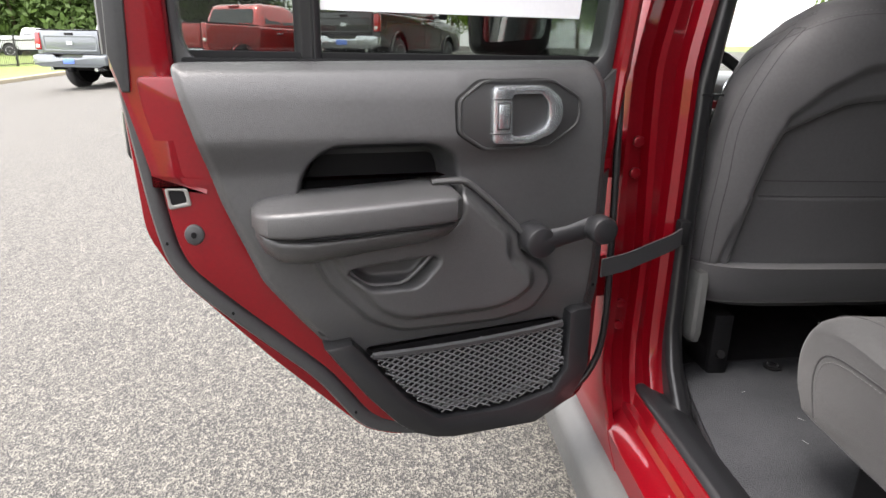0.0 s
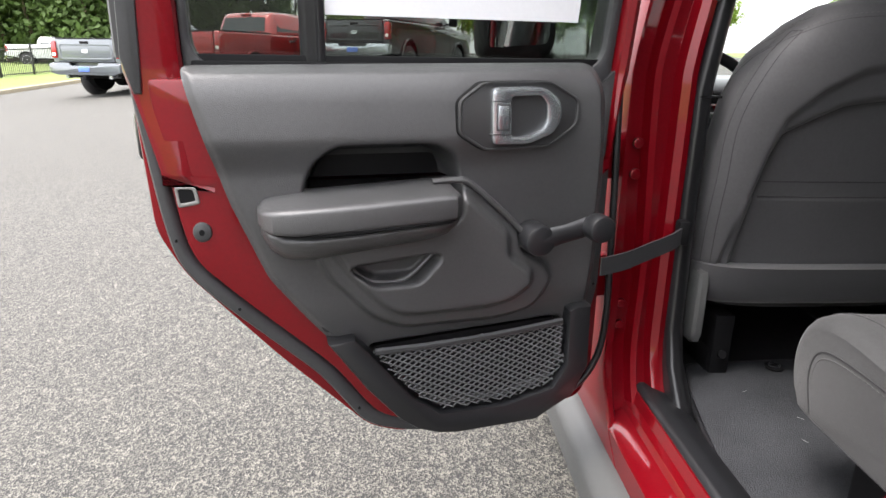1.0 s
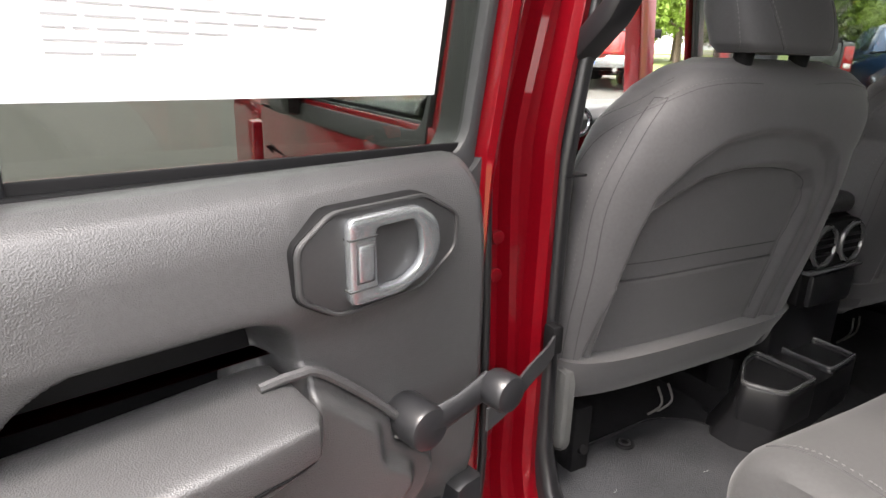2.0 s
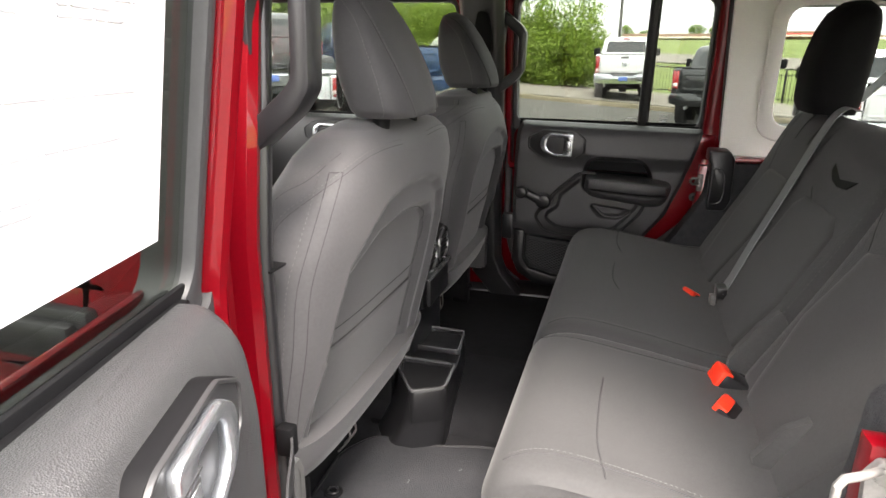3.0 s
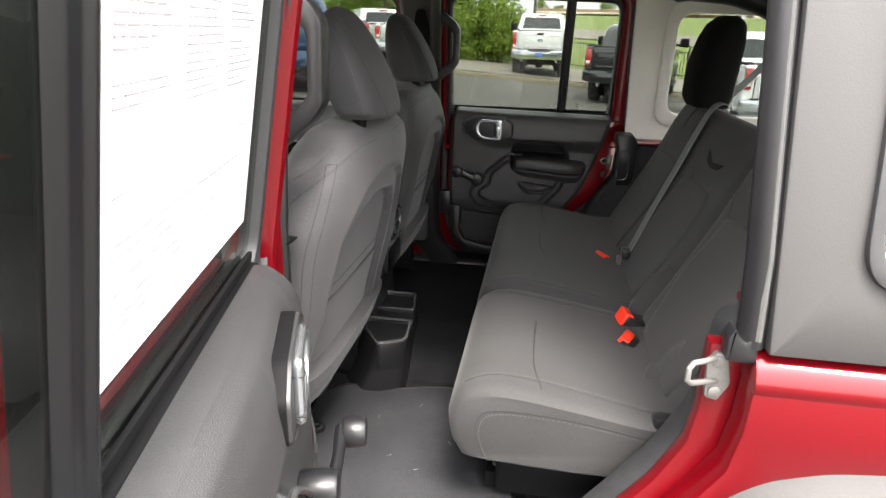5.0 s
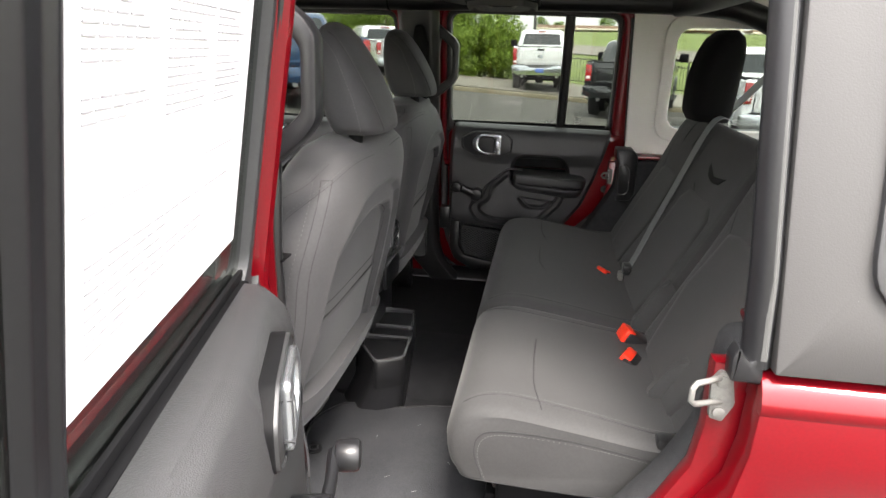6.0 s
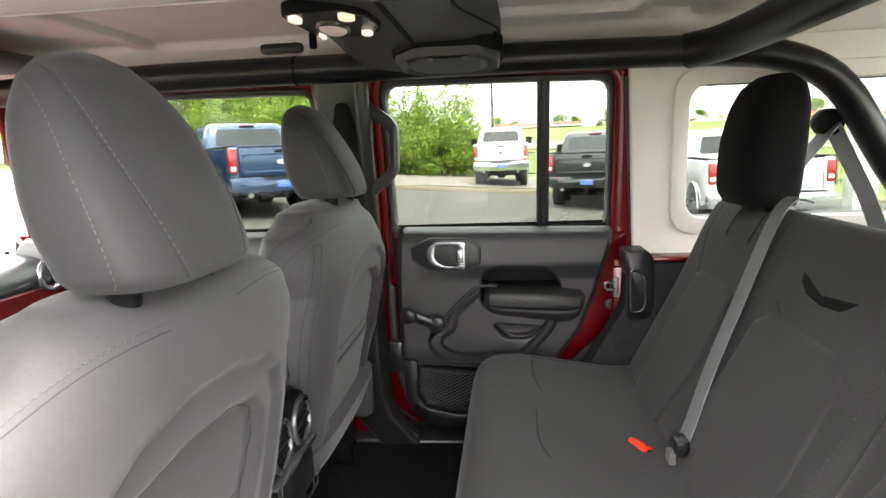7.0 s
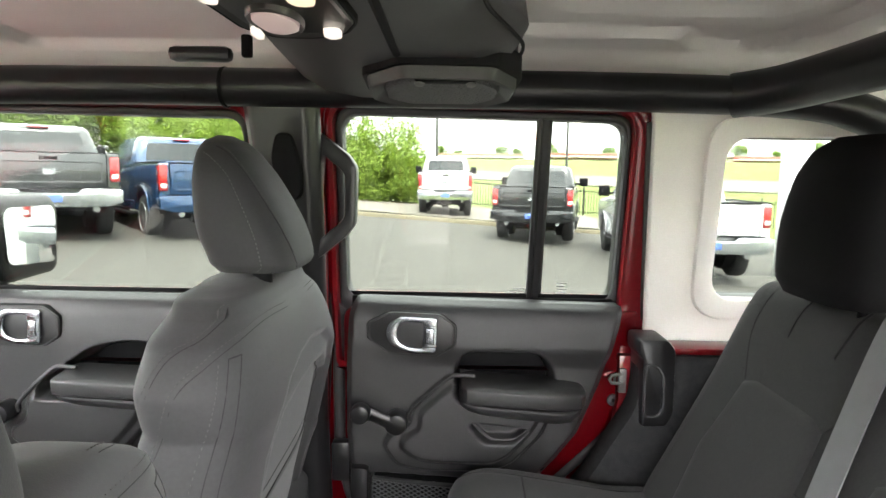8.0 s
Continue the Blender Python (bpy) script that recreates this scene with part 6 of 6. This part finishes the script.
def pickup(label, mat, x, y, turn, bumper=CHROME, tall=1.0, lamp=(0.075, 0.93, 1.33)):
    """A crew-cab pickup, nose along +y before its turn, 5.7 m long, its tail at the origin."""
    t = thing("pickup_truck", label, "pickup truck", "parked trucks")
    side = rpoly([(0.02, 0.62), (0.0, 0.75), (0.0, 1.36), (0.03, 1.39), (1.78, 1.40), (1.80, 1.38), (4.05, 1.36), (4.35, 1.31), (5.50, 1.24), (5.66, 1.12), (5.68, 0.70), (5.60, 0.52), (5.10, 0.5),
                  (5.02, 0.72), (4.86, 0.90), (4.66, 0.97), (4.44, 0.97), (4.24, 0.90), (4.08, 0.72), (4.00, 0.48), (1.68, 0.48), (1.60, 0.72), (1.44, 0.90), (1.24, 0.97), (1.02, 0.97), (0.82, 0.90), (0.66, 0.72), (0.58, 0.56)], 0.05, 3)
    bm = prism(side, -0.99, 0.99, "yz", bevel=0.05, seg=3)
    for v in bm.verts:                         # the flanks swell a little at their waist
        v.co.x *= 0.985 + 0.02 * math.exp(-((v.co.z - 1.05) / 0.22) ** 2) - 0.05 * max(0.0, v.co.y - 4.6) ** 2
    part("body", bm, mat, t)
    cab = [[(px, py, z) for px, py, _ in squircle(0, (y0 + y1) / 2, hx, (y1 - y0) / 2, 0, 9, 48)] for z, hx, y0, y1 in
           ((1.30, 0.955, 1.80, 4.10), (1.40, 0.955, 1.82, 4.05), (1.44, 0.945, 1.83, 3.98), (1.62, 0.895, 1.89, 3.68), (1.80, 0.835, 1.96, 3.38), (1.86, 0.805, 2.00, 3.28), (1.905, 0.76, 2.07, 3.16), (1.93, 0.68, 2.18, 3.02), (1.94, 0.40, 2.4, 2.8))]
    part("cab", loft(cab), mat, t)
    part("bed", box(-0.83, 0.83, 0.10, 1.74, 1.20, 1.393, 0.004), BLACK, t, "dark open load bed")
    for s in (-1, 1):
        part("bed_rail", box(s * 0.905 - 0.07, s * 0.905 + 0.07, 0.04, 1.76, 1.385, 1.412, 0.01), BLACK, t)
    tg = part("tailgate", box(-0.79, 0.79, -0.022, 0.03, 0.84, 1.385, 0.02), mat, t)
    part("gate_panel", band(rpoly([(-0.74, 0.90), (0.74, 0.90), (0.74, 1.27), (-0.74, 1.27)], 0.05), rpoly([(-0.70, 0.94), (0.70, 0.94), (0.70, 1.23), (-0.70, 1.23)], 0.04), -0.030, -0.018, "xz", bevel=0.005), mat, tg)
    part("gate_cap", box(-0.80, 0.80, -0.028, 0.05, 1.372, 1.398, 0.008), BLACK, tg)
    part("tailgate_handle", box(-0.12, 0.12, -0.034, -0.015, 1.265, 1.325, 0.006), BLACK, tg)
    part("badge", prism(rpoly([(-0.09, 1.05), (0.09, 1.05), (0.09, 1.14), (-0.09, 1.14)], 0.03), -0.038, -0.018, "xz"), CHROME, tg)
    for s in (-1, 1):
        part("gate_gap", box(s * 0.797 - 0.006, s * 0.797 + 0.006, -0.005, 0.03, 0.84, 1.385, 0), BLACK, tg)
        lw, l0, l1 = lamp
        tl = part("tail_lamp", box(s * 0.905 - lw, s * 0.905 + lw, -0.03, 0.12, l0, l1, 0.03), TAIL, t, "red tail lamp")
        part("reverse_lamp", box(s * 0.905 - lw * 0.7, s * 0.905 + lw * 0.7, -0.034, -0.01, l0 + 0.05, l0 + 0.13, 0.01), LENS, tl, "clear reversing lamp")
        part("exhaust", tube([(s * 0.62, -0.02, 0.50), (s * 0.62, 0.3, 0.52)], 0.05, 14), CHROME, t)
        for a, b, c, d in ((2.16, 2.62, 2.06, 2.66), (2.72, 3.28, 2.74, 3.74)):
            p = bmesh.new()
            out = lambda z: 0.957 - 0.347 * (z - 1.42)
            q = [(c, 1.45), (d, 1.45), (b, 1.80), (a, 1.80)]
            vs = [p.verts.new((s * out(zz), yy, zz)) for yy, zz in q]
            ws = [p.verts.new((s * (out(zz) - 0.03), yy, zz)) for yy, zz in q]
            p.faces.new(vs)
            p.faces.new(ws[::-1])
            for i in range(4):
                p.faces.new((vs[i], ws[i], ws[(i + 1) % 4], vs[(i + 1) % 4]))
            bmesh.ops.recalc_face_normals(p, faces=p.faces[:])
            part("side_window", p, CARGLASS, t, smooth=0)
        mr = part("door_mirror", box(s * 1.15 - 0.12, s * 1.15 + 0.12, 3.55, 3.66, 1.38, 1.62, 0.035, seg=3), BLACK, t)
        part("mirror_arm", box(min(s * 0.90, s * 1.08), max(s * 0.90, s * 1.08), 3.58, 3.64, 1.42, 1.47, 0.01), BLACK, mr)
        for yy in (2.68, 3.86):
            part("door_seam", box(s * 0.992 - 0.002, s * 0.992 + 0.002, yy, yy + 0.014, 0.58, 1.40, 0), BLACK, t)
        for yy in (2.44, 3.42):
            part("door_handle", box(s * 1.0 - 0.018, s * 1.0 + 0.018, yy, yy + 0.20, 1.20, 1.245, 0.01), bumper, t)
        part("side_step", box(s * 0.98 - 0.09, s * 0.98 + 0.09, 1.75, 3.95, 0.40, 0.46, 0.02), BLACK, t)
        for yy in (1.13, 4.55):
            part("wheel_well", disc((s * 0.55, yy, 0.55), (s, 0, 0), 0.42, 0.30, 24), BLACK, t)
            part("wheel_arch_trim", tube([(s * 0.985, yy + 0.475 * math.cos(a), 0.50 + 0.47 * math.sin(a)) for a in np.linspace(0.05, 3.09, 16)], 0.022, 6), mat, t)
            wheel = part("wheel", tube([(s * xx, yy, 0.41) for xx in (0.70, 0.725, 0.76, 0.93, 0.965, 0.985)], [0.33, 0.385, 0.41, 0.41, 0.385, 0.31], 32), TYRE, t)
            part("rim", loft([[(s * xx, yy + r * math.cos(a), 0.41 + r * math.sin(a)) for a in np.linspace(0, 2 * math.pi, 33)[:-1]] for xx, r in ((0.93, 0.27), (0.992, 0.265), (0.994, 0.25), (0.965, 0.235), (0.955, 0.06), (0.985, 0.05), (0.985, 0.005))]), ALLOY, wheel)
            for k in range(6):
                a = 2 * math.pi * (k + 0.5) / 6
                part("spoke_gap", disc((s * 0.956, yy + 0.165 * math.cos(a), 0.41 + 0.165 * math.sin(a)), (s, 0, 0), 0.052, 0.012, 8), BLACK, wheel)
    rw = prism(rpoly([(-0.72, 1.46), (0.72, 1.46), (0.65, 1.80), (-0.65, 1.80)], 0.05), 0, 0.03, "xz")
    for v in rw.verts:
        v.co.y += 1.822 + (v.co.z - 1.44) * 0.36
    part("rear_window", rw, CARGLASS, t)
    part("third_lamp", box(-0.16, 0.16, 1.95, 2.02, 1.862, 1.890, 0.006), TAIL, t, "high red brake lamp")
    part("rear_bumper", prism(rpoly([(-1.0, 0.60), (-1.0, 0.80), (-0.88, 0.83), (-0.42, 0.83), (-0.36, 0.76), (0.36, 0.76), (0.42, 0.83), (0.88, 0.83), (1.0, 0.80), (1.0, 0.60), (0.80, 0.54), (-0.80, 0.54)], 0.02), -0.14, 0.06, "xz", bevel=0.025), bumper, t, "rear bumper")
    part("bumper_pad", box(-0.86, 0.86, -0.125, 0.0, 0.826, 0.845, 0.006), BLACK, t)
    part("number_plate", box(-0.15, 0.15, -0.152, -0.138, 0.62, 0.74, 0.003), PLATE, t, "plain blue dealer plate")
    part("hitch", box(-0.05, 0.05, -0.17, 0.0, 0.43, 0.53, 0.01), BLACK, t)
    part("axle", tube([(-0.8, 1.13, 0.41), (0.8, 1.13, 0.41)], 0.07, 12), BLACK, t)
    part("axle_housing", disc((-0.14, 1.13, 0.41), (1, 0, 0), 0.15, 0.28, 16, 0.04), BLACK, t)
    part("underside", box(-0.80, 0.80, 0.30, 5.4, 0.46, 0.60, 0.05), BLACK, t)
    t.matrix_world = pose(x, y, ground_z(x, y), 0, 0, turn) @ Matrix.Diagonal((1, 1, tall, 1))
    return t


LENS = material("clear_lamp_lens", (0.62, 0.60, 0.58), 0.15, 0, 0.05, 30, 0, coat=1)
CARGLASS = material("dark_car_glass", (0.012, 0.016, 0.018), 0.06, 0, 0.1, 2, 0, coat=0.1)
PLATE = material("blue_plate", (0.08, 0.15, 0.45), 0.4, 0, 0.1, 30, 0)
pickup("white pickup truck parked on a concrete pad by the fence", WHITE, 0.04, 22.6, 0, tall=1.16, lamp=(0.07, 0.84, 1.33))
pickup("black pickup truck parked on the lot", DARK, 2.22, 15.2, -13, bumper=DARK)
pickup("white pickup truck parked on the lot", WHITE, 4.62, 10.6, -4, lamp=(0.065, 0.98, 1.34))
pickup("blue pickup truck parked beside a dark one", BLUE, -3.97, 11.3, 40, bumper=BLUE, lamp=(0.075, 0.90, 1.36))
pickup("dark grey pickup truck with a chrome bumper", GRAPH, -5.95, 9.7, 37)
pickup("silver pickup truck parked by the hedge", SILVER, -4.6, 21.0, 34)
pickup("grey pickup truck parked ahead of the open door", GREYP, -15.0, -8.15, 74, bumper=GREYP)
pickup("white pickup truck parked behind the iron fence", WHITE, -45.5, -28.3, 20)
pickup("white pickup truck parked behind the iron fence", WHITE, -47.5, -26.2, 20)
pickup("black pickup truck parked ahead of the car", DARK, -15.2, -1.7, 64)
pickup("red pickup truck parked ahead of the car", REDT, -14.4, -5.5, 62)
pickup("red pickup truck parked at the end of the row", REDT, -11.5, 10.5, 37)

# ---- kerb, fence, far buildings ----
for i in range(26):
    x0 = -14 + 1.6 * i
    y0 = 20.0 + 0.9 * max(0, -x0 - 3) ** 0.8 * 0.35
    kb = box(x0, x0 + 1.59, y0, y0 + 0.2, -0.1, 0.13, 0.02)
    for v in kb.verts:
        v.co.z += ground_z(v.co.x, 20)
    k = part("kerb_stone", kb, KERB, None)
    tagged(k, "pale weathered concrete kerb stone", "kerb", "kerb stones", "structure")


for i in range(18):                            # kerb along the verge
    x0 = -39 + 1.6 * i
    kb = box(x0, x0 + 1.59, -13.25, -13.0, -0.1, 0.13, 0.02)
    for v in kb.verts:
        v.co.z += ground_z(v.co.x, -13.1)
    tagged(part("kerb_stone", kb, KERB, None), "pale weathered concrete kerb stone", "kerb", "kerb stones", "structure")


def fence(x0, x1, y):
    f = thing("iron_fence", "low black iron fence of thin bars", "fence")
    n = int((x1 - x0) / 0.14)
    for z in (0.2, 1.25):
        part("rail", tube([(x, y, ground_z(x, y) + z) for x in lin(x0, x1, 24)], 0.022, 6), IRON, f)
    me = None
    for i in range(n):
        x = x0 + (x1 - x0) * i / (n - 1)
        if me is None:
            ob = part("bar", box(-0.01, 0.01, -0.01, 0.01, 0.0, 1.35, 0), IRON, f, smooth=0)
            me = ob.data
        else:
            ob = new("bar", me)
            ob.parent = f
        ob.location = (x, y, ground_z(x, y))
    for x in lin(x0, x1, 12):
        part("post", box(x - 0.035, x + 0.035, y - 0.035, y + 0.035, ground_z(x, y), ground_z(x, y) + 1.5, 0.01), IRON, f)
    return f


fence(-14, 22, 31.5)
fence(-50, -20, -18.0)
SHOP = material("pale_render", (0.55, 0.50, 0.42), 0.9, 0, 0.1, 0.3, 0.1)
SHOPR = material("red_fascia", (0.42, 0.04, 0.03), 0.6, 0, 0.1, 0.3, 0)
ROOFM = material("brown_roof", (0.20, 0.13, 0.09), 0.8, 0, 0.15, 0.5, 0.2)


def shop(x, y, w, h, fascia, label):
    z = ground_z(x, y)
    s = thing("shop_building", label, "building", "far buildings")
    part("wall", box(x, x + w, y, y + 10, z, z + h, 0.05), SHOP, s)
    part("fascia", box(x - 0.4, x + w + 0.4, y - 0.6, y + 0.1, z + h * 0.72, z + h * 1.05, 0.05), fascia, s)
    part("roof", box(x - 0.6, x + w + 0.6, y - 0.4, y + 10.4, z + h * 1.02, z + h * 1.18, 0.1), ROOFM, s)
    for i in range(int(w / 4) + 1):
        part("canopy_post", box(x - 0.2 + 4 * i, x + 0.2 + 4 * i, y - 5.2, y - 4.8, z, z + h * 0.78, 0.03), ROOFM, s)
    part("canopy", box(x - 1.0, x + w + 1.0, y - 5.6, y - 0.3, z + h * 0.78, z + h * 0.92, 0.1), SHOP, s)
    for i in range(int(w / 3)):
        win = part("shop_window", box(x + 1 + 3 * i, x + 3 + 3 * i, y - 0.06, y + 0.05, z + 0.5, z + h * 0.62, 0.02), CARGLASS, s)
    return s


shop(-4, 230, 30, 4.2, ROOFM, "low pale shop with a brown fascia")
shop(36, 225, 24, 4.6, SHOPR, "low shop with a red fascia")
shop(70, 240, 24, 4.0, SHOP, "low pale shop far across the road")
shop(105, 230, 26, 4.4, SHOPR, "low far shop with a red sign band")
for x, y in ((-1.2, 62), (14, 74)):
    p = thing("lamp_post", "tall grey lamp post beyond the fence", "lamp post", "lamp posts")
    z = ground_z(x, y)
    part("pole", tube([(x, y, z), (x, y, z + 11)], [0.16, 0.09], 10), GREYPL, p)
    part("lamp_head", box(x - 0.9, x + 0.9, y - 0.15, y + 0.15, z + 10.8, z + 11.0, 0.04), GREYPL, p)
col = thing("post_column", "pale painted concrete column beside the lot", "column")
part("shaft", box(6.75, 7.2, 12.2, 12.6, ground_z(7.4, 12), 4.5, 0.03), material("pale_column", (0.62, 0.64, 0.62), 0.8), col)

# ---- trees and hedge ----
def leaf_cloud(seed, blobs, count, size, mat, name, parent):
    """Small leaf blades scattered through overlapping clumps."""
    r = np.random.RandomState(seed)
    w = np.array([b[3] ** 2 for b in blobs])
    pick = r.choice(len(blobs), count, p=w / w.sum())
    B = np.array(blobs)[pick]
    d = r.normal(size=(count, 3))
    d /= np.linalg.norm(d, axis=1)[:, None]
    rad = B[:, 3] * (0.45 + 0.6 * r.rand(count) ** 0.6)
    P = B[:, :3] + d * rad[:, None] * np.array([1, 1, 0.85])
    n = d + 0.7 * r.normal(size=(count, 3))
    n /= np.linalg.norm(n, axis=1)[:, None]
    a = np.cross(n, r.normal(size=(count, 3)))
    a /= np.linalg.norm(a, axis=1)[:, None]
    b = np.cross(n, a)
    s = (size * (0.6 + 0.8 * r.rand(count)))[:, None]
    V = np.stack([P - a * s, P + b * s * 0.45, P + a * s, P - b * s * 0.45], 1).reshape(-1, 3)
    F = np.arange(count * 4).reshape(-1, 4)
    me = bpy.data.meshes.new(name)
    me.from_pydata(V.tolist(), [], F.tolist())
    me.materials.append(mat)
    ob = new(name, me)
    ob.parent = parent
    return ob


def tree(seed, h, label, mat):
    r = random.Random(seed)
    t = thing("tree", label, "tree", "trees")
    part("trunk", tube(smooth_path([(0, 0, -0.3), (0.1, 0.05, h * 0.25), (-0.05, 0.1, h * 0.55), (0.05, 0, h * 0.85)], 4), [0.22 * (1 - 0.06 * i) for i in range(13)], 9), BARK, t)
    blobs = []
    for k in range(16):
        a, z = r.uniform(0, 6.28), r.uniform(0.25, 0.95)
        rr = h * 0.30 * (1 - abs(z - 0.5)) * r.uniform(0.5, 1.1)
        c = (rr * math.cos(a), rr * math.sin(a), h * z)
        blobs.append((*c, h * r.uniform(0.10, 0.18)))
        if k < 7:
            part("limb", tube([(0, 0, h * z * 0.7), (c[0] * 0.5, c[1] * 0.5, h * z * 0.88), c], [0.07, 0.05, 0.02], 6), BARK, t)
    leaf_cloud(seed, blobs, 5200, 0.13 * h / 7, mat, "crown", t)
    return t


def bush(seed, h, label, mat):
    r = random.Random(seed)
    t = thing("hedge_bush", label, "shrub", "hedge")
    blobs = [(r.uniform(-1.1, 1.1), r.uniform(-0.8, 0.8), r.uniform(0.3, h - 0.6), r.uniform(0.45, 0.8)) for _ in range(18)]
    for k in range(5):
        part("stem", tube([(0.2 * k - 0.4, 0, -0.1), (0.4 * k - 0.8, 0.1, h * 0.6)], 0.03, 5), BARK, t)
    leaf_cloud(seed, blobs, 8200, 0.062, mat, "foliage", t)
    # upright shoots
    own = leaf_cloud(seed + 50, [(r.uniform(-1.2, 1.2), r.uniform(-0.6, 0.6), h + r.uniform(-0.4, 0.55), 0.20) for _ in range(22)], 700, 0.055, mat, "shoot_leaves", t)
    return t


kinds = [tree(3, 9.0, "tall leafy green tree", LEAF), tree(8, 8.0, "bright green leafy tree", LEAFY), tree(21, 10.5, "tall leafy green tree", LEAF)]
spots = []
tr = random.Random(11)
for i in range(34):
    spots.append((-52 + 1.25 * i + tr.uniform(-0.8, 0.8), 34 + tr.uniform(0, 7)))
for i in range(22):
    spots.append((-56 + tr.uniform(-4, 4), -50 + 3.6 * i))
for i in range(26):
    spots.append((-60 + 9 * i + tr.uniform(-3, 3), 265 + tr.uniform(-10, 20)))
for i, (x, y) in enumerate(spots):
    m = pose(x, y, ground_z(x, y) - 0.1, 0, 0, tr.uniform(0, 360)) @ Matrix.Scale(tr.uniform(0.8, 1.15), 4)
    if i < 3:
        kinds[i].matrix_world = m
    else:
        copy_thing(kinds[i % 3], m)
bushes = [bush(5, 3.0, "dense bright green hedge shrub by the fence", LEAFY), bush(6, 2.7, "dense bright green hedge shrub by the fence", LEAFY)]
for i in range(12):
    x, y = -13.5 + 1.05 * i, 29.2 + tr.uniform(-0.5, 0.5) + 0.1 * i
    m = pose(x, y, ground_z(x, y) - 0.05, 0, 0, tr.uniform(0, 360)) @ Matrix.Scale(tr.uniform(0.95, 1.2), 4)
    if i < 2:
        bushes[i].matrix_world = m
    else:
        copy_thing(bushes[i % 2], m)
shrub = bush(14, 3.0, "dense dark green shrub under the trees", LEAFD)
for i in range(11):                            # shrubs ahead of the lot
    x, y = -52.0 - 0.4 * (i % 3), -40.0 + 2.6 * i
    m = pose(x, y, ground_z(x, y) - 0.05, 0, 0, tr.uniform(0, 360)) @ Matrix.Scale(tr.uniform(1.6, 2.2), 4)
    if i == 0:
        shrub.matrix_world = m
    else:
        copy_thing(shrub, m)
